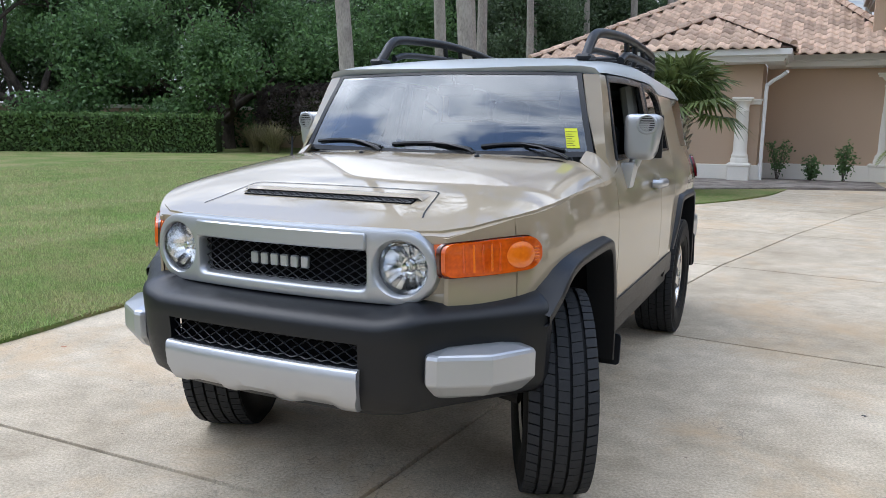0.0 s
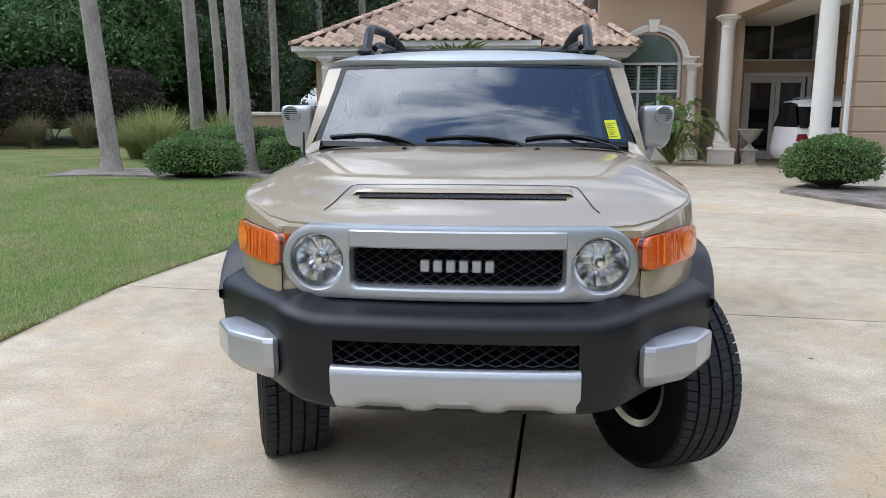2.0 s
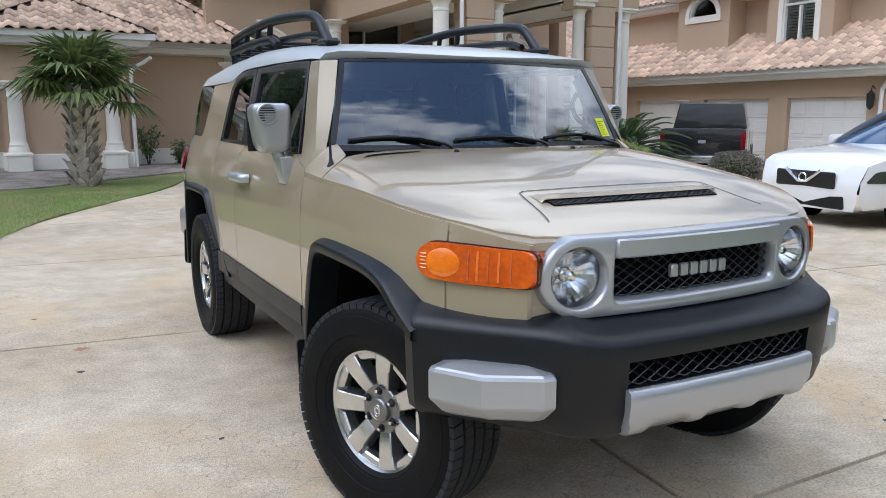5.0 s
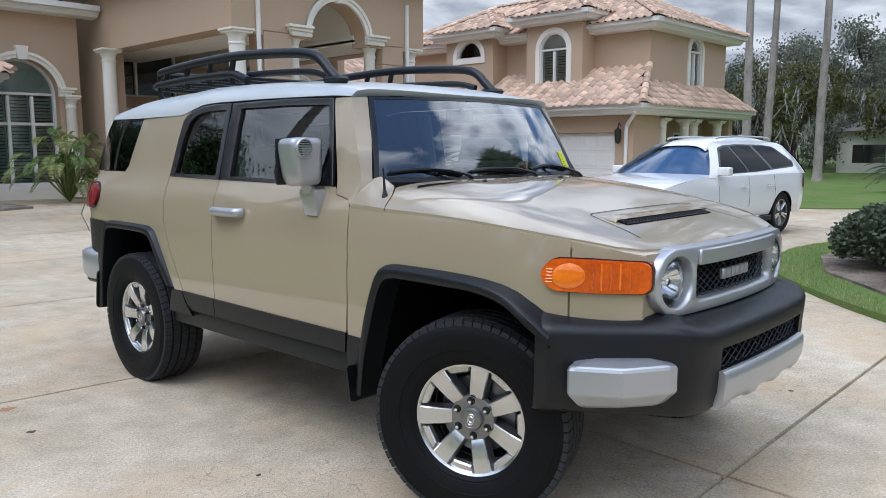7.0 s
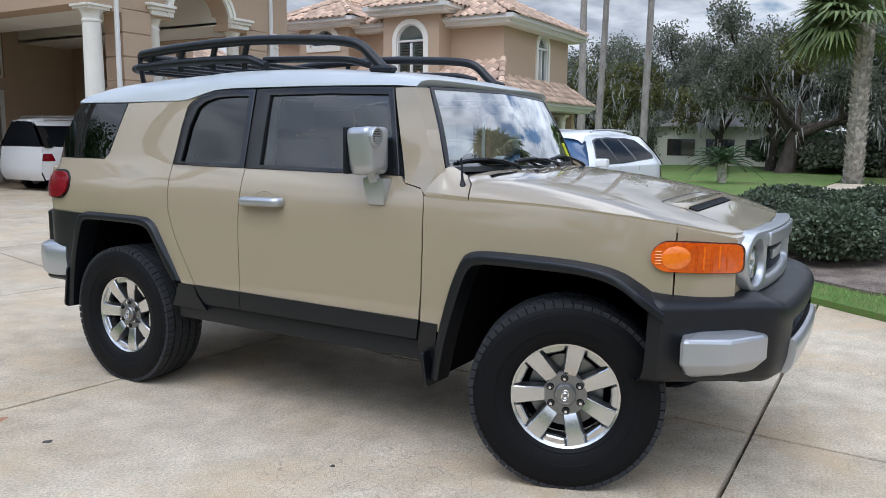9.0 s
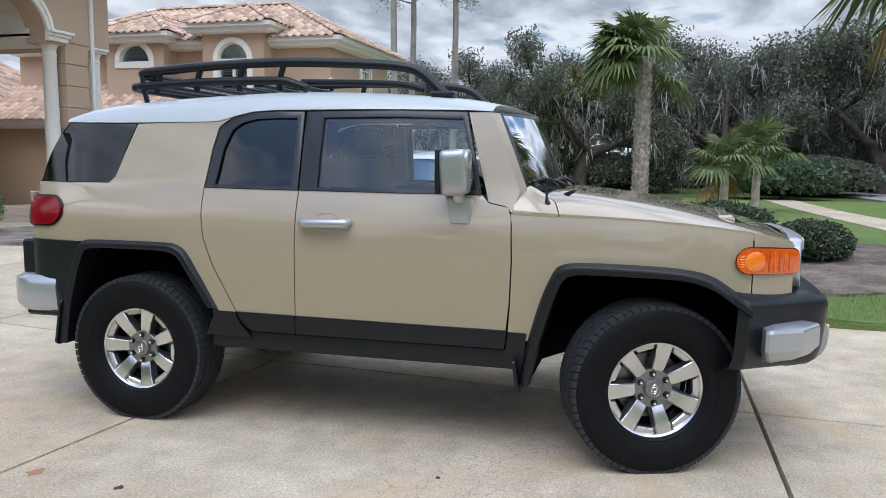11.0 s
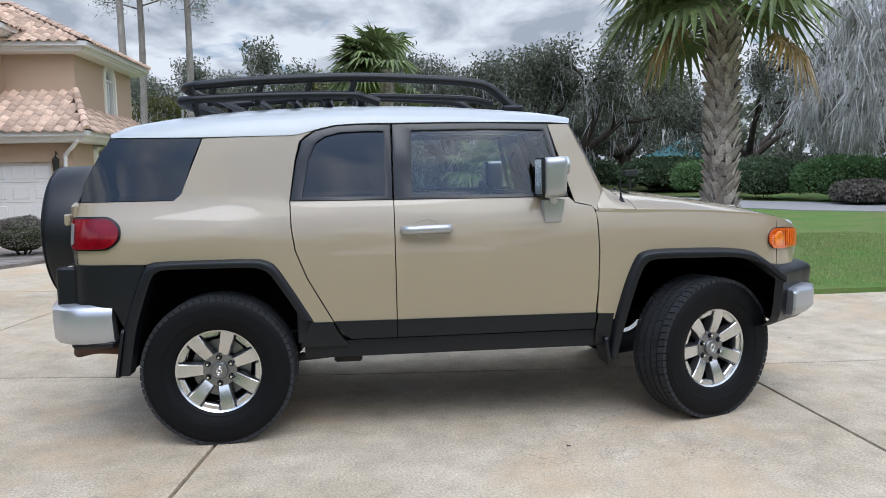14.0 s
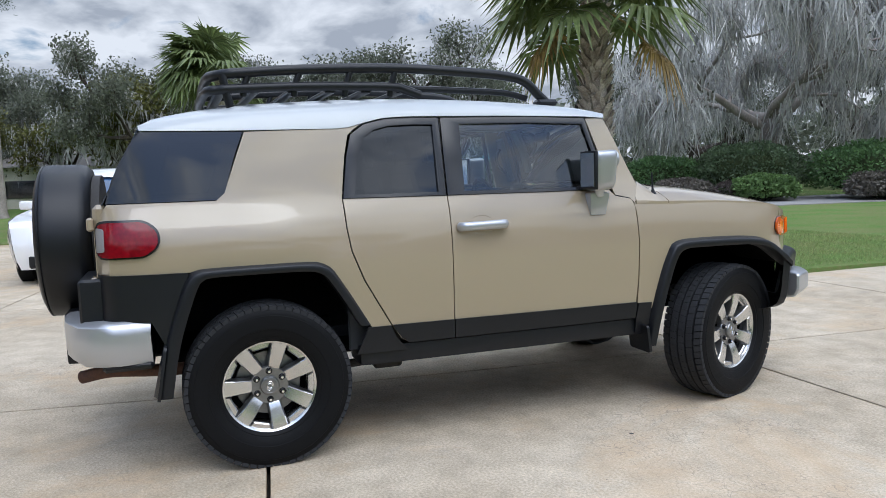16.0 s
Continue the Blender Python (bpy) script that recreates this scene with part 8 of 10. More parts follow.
        q = [m @ Vector(p) for p in ((-half(yW, belt) * 0.97, yW - 0.02, belt - 0.02), (half(yW, belt) * 0.97, yW - 0.02, belt - 0.02), (hr(H - 0.14) * 0.97, yT - 0.09, H - 0.15), (-hr(H - 0.14) * 0.97, yT - 0.09, H - 0.15))]
        bm.faces.new([bm.verts.new(p) for p in q])
        part("windscreen", bm, M["screen_blue"], own)
        bm = B()
        q = [m @ Vector(p) for p in ((-half(yB, belt) * 0.95, yB, belt), (half(yB, belt) * 0.95, yB, belt), (hr(H - 0.14) * 0.94, yE + 0.05, H - 0.14), (-hr(H - 0.14) * 0.94, yE + 0.05, H - 0.14))]
        bm.faces.new([bm.verts.new(p) for p in q])
        part("rear_window", bm, M["car_glass"], own)
    else:
        yy = lambda f: yF + L * f
        bm = B()
        rl = [(yy(0.405), H - 0.175), (yy(0.425), H - 0.13), (yy(0.47), H - 0.075), (yy(0.56), H - 0.025), (yy(0.68), H - 0.01), (yy(0.80), H - 0.03), (yy(0.90), H - 0.075), (yy(0.955), H - 0.125), (yy(0.975), H - 0.16)]
        strip(bm, [[m @ Vector((u * (half((yT + yE) / 2, H - 0.115) + 0.004), y + (0.05 * u * u if y < yT else 0), z - 0.10 * abs(u) ** 5)) for u in (-1, -0.95, -0.85, -0.65, -0.35, 0, 0.35, 0.65, 0.85, 0.95, 1)] for y, z in rl])
        bmesh.ops.recalc_face_normals(bm, faces=bm.faces[:])
        roof_ = part("roof", bm, paint, own, "", 40)
        bm = B()
        rows = []
        for t in (0.0, 0.25, 0.5, 0.75, 1.0):
            y0, z0 = yy(0.262 + (0.415 - 0.262) * t), belt - 0.005 + (H - 0.15 - belt) * t
            hw_ = half((yT + yE) / 2, z0) * 0.965
            rows.append([m @ Vector((u * hw_, y0 + 0.12 * u * u, z0 + 0.02 * math.sin(math.pi * t) - 0.025 * u * u - 0.07 * t * abs(u) ** 5 - 0.022 * t)) for u in (-1, -0.7, -0.35, 0, 0.35, 0.7, 1)])
        strip(bm, rows)
        bmesh.ops.recalc_face_normals(bm, faces=bm.faces[:])
        part("windscreen", bm, M["screen_blue"], own)
        bm = B()
        strip(bm, [[m @ Vector((u * half((yT + yE) / 2, z) * 0.97, y + 0.03 * (1 - u * u), z)) for u in (-1, -0.5, 0, 0.5, 1)] for y, z in ((yy(0.992), belt), (yy(0.985), belt + 0.25), (yy(0.965), H - 0.15))])
        bmesh.ops.recalc_face_normals(bm, faces=bm.faces[:])
        part("rear_window", bm, M["car_glass"], own)
    for s in (-1, 1):
        if boxy:
            z0, z1 = belt - 0.01, H - 0.22
            yb = lambda y, z: m @ Vector((s * (half((yT + yE) / 2, z) + 0.004), y, z))
            cuts = [(yW + 0.14, yT + 0.06), (yF + L * 0.53, yF + L * 0.53), (yF + L * 0.715, yF + L * 0.70), (yB - 0.10, yE - 0.08)]
            for (a, b), (c, d) in zip(cuts, cuts[1:]):
                bm = B()
                bm.faces.new([bm.verts.new(p) for p in (yb(a + 0.03, z0 + 0.03), yb(c - 0.03, z0 + 0.03), yb(d - 0.03, z1), yb(b + 0.03, z1))])
                part("side_window", bm, M["car_glass"], own)
            bm = B()
            rows = []
            for (a, b) in ((yW - 0.02, yT - 0.10), (yW + 0.15, yT + 0.07)):
                rows.append([m @ Vector((s * half((yT + yE) / 2, z), a + (b - a) * (z - belt) / (H - 0.14 - belt), z)) for z in (belt - 0.02, (belt + H) / 2, H - 0.12)])
            strip(bm, rows)
            bmesh.ops.recalc_face_normals(bm, faces=bm.faces[:])
            part("window_pillar", bm, paint, own)
            bm = B()
            strip(bm, [[m @ Vector((s * (half((yT + yE) / 2, z) + 0.006), y, z)) for y in (yT - 0.02, yT + 0.3, (yT + yE) / 2, yE - 0.2, yE + 0.02)] for z in (H - 0.235, H - 0.10)])
            bmesh.ops.recalc_face_normals(bm, faces=bm.faces[:])
            part("roof_edge", bm, paint, own)
            for n_, (a, b, w) in enumerate(((cuts[1][0], cuts[1][1], 0.035), (cuts[2][0], cuts[2][1], 0.05), (cuts[3][0], cuts[3][1], 0.10))):
                bm = B()
                strip(bm, [[m @ Vector((s * half((yT + yE) / 2, z), (a + (b - a) * (z - belt) / (H - 0.14 - belt)) + d, z)) for z in (belt - 0.02, (belt + H) / 2, H - 0.12)] for d in (-w, w)])
                bmesh.ops.recalc_face_normals(bm, faces=bm.faces[:])
                part("window_pillar", bm, paint if n_ == 2 and not boxy else M["gloss_black"], own)
        else:
            yy = lambda f: yF + L * f
            wrap = lambda off: (lambda y, z: m @ Vector((s * (half(min(max(y, yy(0.3)), yy(0.97)), z) + off), y, z)))
            frame_line = [(yy(0.275), belt - 0.01), (yy(0.415), H - 0.155), (yy(0.47), H - 0.115), (yy(0.60), H - 0.085), (yy(0.80), H - 0.095), (yy(0.92), H - 0.135), (yy(0.975), H - 0.19), (yy(0.992), belt + 0.20), (yR - 0.05, belt - 0.01)]
            bm = B()
            skin(bm, frame_line, wrap(0.0), 0.10, 0.0)
            bmesh.ops.recalc_face_normals(bm, faces=bm.faces[:])
            upper = part("window_frame", bm, paint, own)
            bm = B()
            skin(bm, fillet([(yy(0.345), belt + 0.035), (yy(0.452), H - 0.215), (yy(0.50), H - 0.175), (yy(0.60), H - 0.155), (yy(0.78), H - 0.165), (yy(0.855), H - 0.20), (yy(0.925), belt + 0.20), (yy(0.905), belt + 0.115), (yy(0.60), belt + 0.05)], 0.05), wrap(0.004), 0.10, 0.0)
            bmesh.ops.recalc_face_normals(bm, faces=bm.faces[:])
            part("window_band", bm, M["gloss_black"], own)
            for quad in ([(0.362, 0.055), (0.462, -0.235), (0.50, -0.197), (0.53, -0.19), (0.545, 0.06)], [(0.558, 0.06), (0.545, -0.19), (0.60, -0.175), (0.685, -0.18), (0.715, 0.09)], [(0.738, 0.10), (0.708, -0.18), (0.78, -0.187), (0.848, -0.22), (0.912, 0.195), (0.90, 0.14)]):
                bm = B()
                skin(bm, fillet([(yy(f), (belt if d > 0 else H) + d) for f, d in quad], 0.02), wrap(0.008), 0.12, 0.0)
                bmesh.ops.recalc_face_normals(bm, faces=bm.faces[:])
                part("side_window", bm, M["car_glass"], own)
        bm = B()
        tube(bm, smooth_line([m @ Vector(p) for p in ((s * hr(H - 0.2) * 0.86, yT + 0.25, H - 0.03 - drop_), (s * hr(H - 0.2) * 0.87, yT + 0.4, H - drop_), (s * hr(H - 0.2) * 0.87, (yT + yE) / 2, H + 0.015 - drop_), (s * hr(H - 0.2) * 0.86, yE - 0.35, H - 0.005 - drop_), (s * hr(H - 0.2) * 0.85, yE - 0.2, H - 0.05 - drop_))], 4), 0.018, 6)
        part("roof_rail", bm, M["silver"], own)
        bm = B()
        skin(bm, fillet([(yF + 0.05, 0.66), (yF + 0.16, 0.80), (yF + 0.55, 0.85), (yF + 0.62, 0.78), (yF + 0.30, 0.66)], 0.04), lambda y, z: m @ Vector((s * (half(y, z) + 0.006 - 0.0), y - 0.01, z)), 0.1, 0.0)
        bmesh.ops.recalc_face_normals(bm, faces=bm.faces[:])
        part("headlamp", bm, M["reflector"], own, "clear headlamp")
        bm = B()
        skin(bm, fillet([(yR - 0.30, 0.80), (yR - 0.24, 0.98), (yR - 0.05, 0.98), (yR - 0.012, 0.80)], 0.03), lambda y, z: m @ Vector((s * (half(y, z) + 0.008), y + 0.005, z)), 0.1, 0.0)
        bmesh.ops.recalc_face_normals(bm, faces=bm.faces[:])
        part("tail_lamp", bm, M["red"], own, "red tail lamp")
    bm = B()
    box(bm, (-hw * 0.5, yF - 0.085, 0.56), (hw * 0.5, yF - 0.04, 0.78), 0.02, m)
    gr = part("grille", bm, M["gloss_black"], own)
    bm = B()
    tube(bm, [m @ Vector(p) for p in ((-hw * 0.3, yF - 0.10, 0.80), (-0.07, yF - 0.105, 0.64), (0.07, yF - 0.105, 0.64), (hw * 0.3, yF - 0.10, 0.80))], 0.022, 6)
    lathe(bm, [(0.05, 0.0), (0.06, 0.01), (0.07, 0.0)], 16, m @ Matrix.Translation((0, yF - 0.11, 0.69)) @ pose(0, 0, 0, 90, 0, 0))
    part("grille_trim", bm, M["chrome"], gr)
    bm = B()
    box(bm, (-hw * 0.62, yF - 0.05, 0.30), (hw * 0.62, yF + 0.02, 0.48), 0.02, m)
    part("lower_grille", bm, M["plastic"], own)
    bm = B()
    box(bm, (-hw * 0.8, yF + L * 0.3, 0.4), (hw * 0.8, yB - 0.1, belt - 0.05), 0.02, m)
    for x in (-0.4, 0.4):
        for y in (yF + L * 0.47, yF + L * 0.66):
            box(bm, (x - 0.24, y - 0.06, 0.8), (x + 0.24, y + 0.08, 1.28), 0.05, m)
            box(bm, (x - 0.13, y - 0.04, 1.3), (x + 0.13, y + 0.06, 1.48), 0.03, m)
    part("cabin", bm, M["cabin_dark"], own)
    return own


def set_down(x, y, heading):
    """A car's frame: its nose (-y) turned to the heading, in degrees from east."""
    return pose(x, y, G(x, y), 0, 0, heading + 90)


wagon("family_car", "white crossover car parked on the far side of the drive", set_down(9.95, 4.2, 174), 4.85, 1.96, 1.74, M["white_car"], hood_h=1.04, belt=1.06)
wagon("boxy_car", "white boxy four-wheel-drive car under the porch", set_down(9.45, 17.4, 0), 4.2, 1.98, 1.88, M["white_car"], belt=1.14, boxy=1.0, hood_h=1.12)

# black pickup by the garage
pm_ = set_down(14.9, 12.9, 38)
pk = thing("pickup_truck", "black pickup truck with red tail lamps by the garage", "truck", tuple(pm_.translation))
bm = B()
box(bm, (-0.98, -2.7, 0.48), (0.98, -1.0, 1.18), 0.10, pm_, 3)
part("front_body", bm, M["black_car"], pk)
bm = B()
box(bm, (-0.98, -1.02, 0.48), (0.98, 1.10, 1.22), 0.07, pm_, 2)
cab = part("cab", bm, M["black_car"], pk)
bm = B()
vs = box(bm, (-0.93, -0.95, 1.2), (0.93, 1.05, 1.92), 0.08, None, 3)
for v in bm.verts:
    k = max(0.0, v.co.z - 1.25) / 0.67
    v.co.x *= 1 - 0.16 * k
    v.co.y += 0.45 * k * (1 if v.co.y < 0 else -0.12)
    v.co = pm_ @ v.co
part("cab_roof", bm, M["black_car"], cab)
for s in (-1, 1):
    bm = B()
    q = [(s * 0.925, -0.62, 1.27), (s * 0.925, 0.95, 1.27), (s * 0.815, 0.90, 1.80), (s * 0.815, -0.32, 1.80)]
    bm.faces.new([bm.verts.new(pm_ @ Vector(p)) for p in q])
    part("side_window", bm, M["car_glass"], cab)
    bm = B()
    box(bm, (s * 0.94 - 0.045, 1.10, 0.55), (s * 0.94 + 0.045, 2.95, 1.27), 0.03, pm_, 2)
    part("bed_side", bm, M["black_car"], pk)
    bm = B()
    box(bm, (s * 0.93 - 0.06, 2.90, 0.82), (s * 0.93 + 0.055, 2.985, 1.20), 0.03, pm_, 2)
    part("tail_lamp", bm, M["red"], pk, "red tail lamp")
    for y in (-1.75, 1.95):
        small_wheel(pk, pm_, (s * 0.86, y, 0.40), s, 0.40, 0.13)
bm = B()
box(bm, (-0.90, 2.90, 0.62), (0.90, 2.96, 1.29), 0.03, pm_, 2)
tg = part("tailgate", bm, M["black_car"], pk)
bm = B()
box(bm, (-0.09, 2.955, 0.93), (0.09, 2.97, 1.01), 0.03, pm_, 2)
part("badge", bm, M["silver"], tg)
bm = B()
box(bm, (-0.92, 2.92, 0.46), (0.92, 3.10, 0.64), 0.03, pm_, 2)
part("rear_bumper", bm, M["chrome"], pk)
bm = B()
box(bm, (-0.9, 1.10, 0.55), (0.9, 2.90, 0.75), 0.0, pm_)
box(bm, (-0.6, -2.5, 0.4), (0.6, 2.8, 0.56), 0.0, pm_)
part("bed_floor", bm, M["well"], pk)

# ---- small things of the grounds ----
urn = thing("garden_urn", "grey stone urn on a low pedestal beside the column", "urn", (6.95, 18.75, 0.05))
bm = B()
box(bm, (6.75, 18.55, 0.0), (7.15, 18.95, 0.10), 0.012)
box(bm, (6.80, 18.60, 0.10), (7.10, 18.90, 0.42), 0.012)
box(bm, (6.76, 18.56, 0.42), (7.14, 18.94, 0.48), 0.012)
part("pedestal", bm, M["stone_urn"], urn)
bm = B()
lathe(bm, [(0.14, 0.0), (0.14, 0.04), (0.06, 0.10), (0.05, 0.16), (0.10, 0.22), (0.20, 0.30), (0.26, 0.42), (0.27, 0.46), (0.33, 0.52), (0.33, 0.55), (0.26, 0.55), (0.2, 0.46), (0, 0.44)], 24, Matrix.Translation((6.95, 18.75, 0.48)))
part("bowl", bm, M["stone_urn"], urn)
lampost = thing("street_lamp", "dark street lamp with a pale globe", "lamp", (49, -12.2, -0.45))
bm = B()
lathe(bm, [(0.16, 0.0), (0.14, 0.4), (0.07, 0.6), (0.055, 3.2), (0.10, 3.3), (0.12, 3.36), (0, 3.36)], 12, Matrix.Translation((49, -12.2, -0.45)))
part("post", bm, M["iron"], lampost)
bm = B()
lathe(bm, [(0.10, 0.0), (0.22, 0.18), (0.24, 0.34), (0.14, 0.52), (0.03, 0.62), (0, 0.66)], 16, Matrix.Translation((49, -12.2, 2.92)))
part("globe", bm, M["white_paint"], lampost, "pale glass globe")
mail = thing("mailbox", "dark green mailbox on a post by the street", "mailbox", (28.5, -9.9, -0.4))
bm = B()
box(bm, (28.45, -9.95, -0.5), (28.55, -9.85, 0.95), 0.01)
part("post", bm, M["iron"], mail)
bm = B()
box(bm, (28.3, -10.2, 0.92), (28.7, -9.6, 1.22), 0.06, None, 3)
part("box", bm, M["iron"], mail)
for i, (x, y) in enumerate(((12.2, -4.6), (2.9 + 9.8, -5.2))):
    st = thing("bollard", "short dark garden post", "post", (x, y, G(x, y)))
    bm = B()
    box(bm, (x - 0.035, y - 0.035, G(x, y) - 0.05), (x + 0.035, y + 0.035, G(x, y) + 0.55), 0.01)
    part("post", bm, M["iron"], st)
wallg = thing("garden_wall", "low tan garden wall with a cream coping", "wall", (-7, 24, 0))
bm = B()
box(bm, (-8.2, 21.6, -0.1), (-5.4, 21.9, 1.35), 0.01)
part("wall_body", bm, M["stucco"], wallg)
bm = B()
box(bm, (-8.3, 21.52, 1.35), (-5.4, 21.98, 1.47), 0.02)
part("coping", bm, M["cream"], wallg)
farwall = thing("boundary_wall", "tan boundary wall with a pale coping behind the hedge", "wall", (-33, 24, 0))
bm = B()
mw = pose(-28, 27, 0, 0, 0, 33)
box(bm, (-22, -0.2, -0.1), (8, 0.2, 2.0), 0.01, mw)
part("wall_body", bm, M["stucco"], farwall)
bm = B()
box(bm, (-22, -0.28, 2.0), (8, 0.28, 2.18), 0.02, mw)
part("coping", bm, M["cream"], farwall)


def far_house(at, rot, w, d, h, rise, roof_mat, wall_mat, label):
    t = thing("far_house", label, "house", at)
    m = pose(*at, 0, 0, rot)
    bm = B()
    box(bm, (-w / 2, -d / 2, -0.3), (w / 2, d / 2, h), 0.02, m)
    part("wall", bm, wall_mat, t)
    bm = B()
    e = 0.5
    v = [bm.verts.new(m @ Vector(p)) for p in ((-w / 2 - e, -d / 2 - e, h), (w / 2 + e, -d / 2 - e, h), (w / 2 + e, d / 2 + e, h), (-w / 2 - e, d / 2 + e, h), (-w / 2 + d / 2, 0, h + rise), (w / 2 - d / 2, 0, h + rise))]
    for f in ((0, 1, 5, 4), (1, 2, 5), (2, 3, 4, 5), (3, 0, 4), (3, 2, 1, 0)):
        bm.faces.new([v[i] for i in f])
    part("roof", bm, roof_mat, t)
    for k in range(3):
        bm = B()
        x = -w / 2 + w * (k + 0.5) / 3
        box(bm, (x - 0.5, -d / 2 - 0.03, 0.8), (x + 0.5, -d / 2 + 0.02, 2.0), 0.01, m)
        part("window", bm, M["glass_dark"], t)
        bm = B()
        box(bm, (-w / 2 - 0.03, -d / 6 * 1 + d / 3 * (k - 1) - 0.2, 0.8), (-w / 2 + 0.02, d / 3 * (k - 1) + 0.4, 2.0), 0.01, m)
        part("window", bm, M["glass_dark"], t)
    return t


M["teal_roof"] = surface("teal_roof", (0.10, 0.26, 0.27), (0.07, 0.19, 0.20), rough=0.6)
far_house((52, -22.5, -0.4), -25, 6.5, 5, 2.3, 1.5, M["teal_roof"], M["white_paint"], "small white house with a teal roof")
M["shingle"] = surface("grey_shingle", (0.22, 0.20, 0.18), (0.15, 0.135, 0.125), scale=3, fine=30, rough=0.9)
far_house((62, 12.0, -0.5), 10, 16, 8, 2.9, 1.7, M["shingle"], M["cream"], "low pale house beyond the trees")


# ---- plants ----
def quads(name, V, material, parent=None, label="", kind=""):
    """One mesh of loose quads (n, 4, 3) or triangles (n, 3, 3)."""
    V = np.asarray(V, dtype=np.float32)
    n, k, _ = V.shape
    me = bpy.data.meshes.new(name)
    me.vertices.add(n * k)
    me.vertices.foreach_set("co", V.reshape(-1))
    me.loops.add(n * k)
    me.loops.foreach_set("vertex_index", np.arange(n * k, dtype=np.int32))
    me.polygons.add(n)
    me.polygons.foreach_set("loop_start", np.arange(0, n * k, k, dtype=np.int32))
    me.polygons.foreach_set("loop_total", np.full(n, k, dtype=np.int32))
    me.update(calc_edges=True)
    me.validate()
    me.materials.append(material)
    ob = new(name, me)
    if parent is not None:
        ob.parent = parent
        ob.matrix_parent_inverse = world_of(parent).inverted()
    return tagged(ob, label, kind=kind)


def leaf_quads(C, length, width, rng, droop=0.0, N=None):
    """Pointed leaves at the places C, turned every way."""
    n = len(C)
    d = rng.normal(size=(n, 3))
    d[:, 2] -= droop
    if N is not None:
        d += N * 1.2
    d /= np.linalg.norm(d, axis=1, keepdims=True) + 1e-9
    r = rng.normal(size=(n, 3))
    s = np.cross(d, r)
    s /= np.linalg.norm(s, axis=1, keepdims=True) + 1e-9
    L = (length * rng.uniform(0.6, 1.25, n))[:, None]
    W = (width * rng.uniform(0.7, 1.2, n))[:, None]
    return np.stack([C - d * L * 0.5, C + s * W * 0.5 + d * L * 0.05, C + d * L * 0.5, C - s * W * 0.5 + d * L * 0.05], axis=1)


def strands(P, length, width, rng, segs=3):
    """Hanging ribbons from the places P."""
    out = []
    n = len(P)
    a = rng.uniform(0, 2 * np.pi, n)
    s = np.stack([np.cos(a), np.sin(a), np.zeros(n)], axis=1) * width
    L = length * rng.uniform(0.4, 1.3, n)
    drift = rng.normal(size=(n, 3)) * 0.10
    drift[:, 2] = 0
    p = P.copy()
    for k in range(segs):
        q = p + drift * (L[:, None]) + np.stack([np.zeros(n), np.zeros(n), -L / segs], axis=1)
        t0, t1 = (1 - k / segs) + 0.15, (1 - (k + 1) / segs) + 0.08
        out.append(np.stack([p - s * t0, p + s * t0, q + s * t1, q - s * t1], axis=1))
        p = q
    return np.concatenate(out)


def limbs(bm, start, way, length, radius, depth, rng, tips, wood, bend=0.35, rise=0.1, fork=3):
    """Branches that fork and thin; gathers the places of twigs."""
    pts, p, d = [Vector(start)], Vector(start), Vector(way).normalized()
    for k in range(4):
        d = (d + Vector(rng.normal(size=3) * bend * 0.35) + Vector((0, 0, rise * 0.3))).normalized()
        p = p + d * length / 4
        pts.append(p.copy())
    tube(bm, pts, [radius * (1 - 0.14 * k) for k in range(5)], 7 if depth > 1 else 5, cap=False)
    wood.extend(pts[1:])
    if depth == 0:
        tips.extend(pts[2:])
        return
    for k in range(fork):
        a = Vector(rng.normal(size=3))
        nd = (d * 0.9 + a.normalized() * 0.85 + Vector((0, 0, rise))).normalized()
        limbs(bm, pts[-1 - (k % 2)], nd, length * rng.uniform(0.6, 0.8), radius * 0.5, depth - 1, rng, tips, wood, bend, rise, fork)


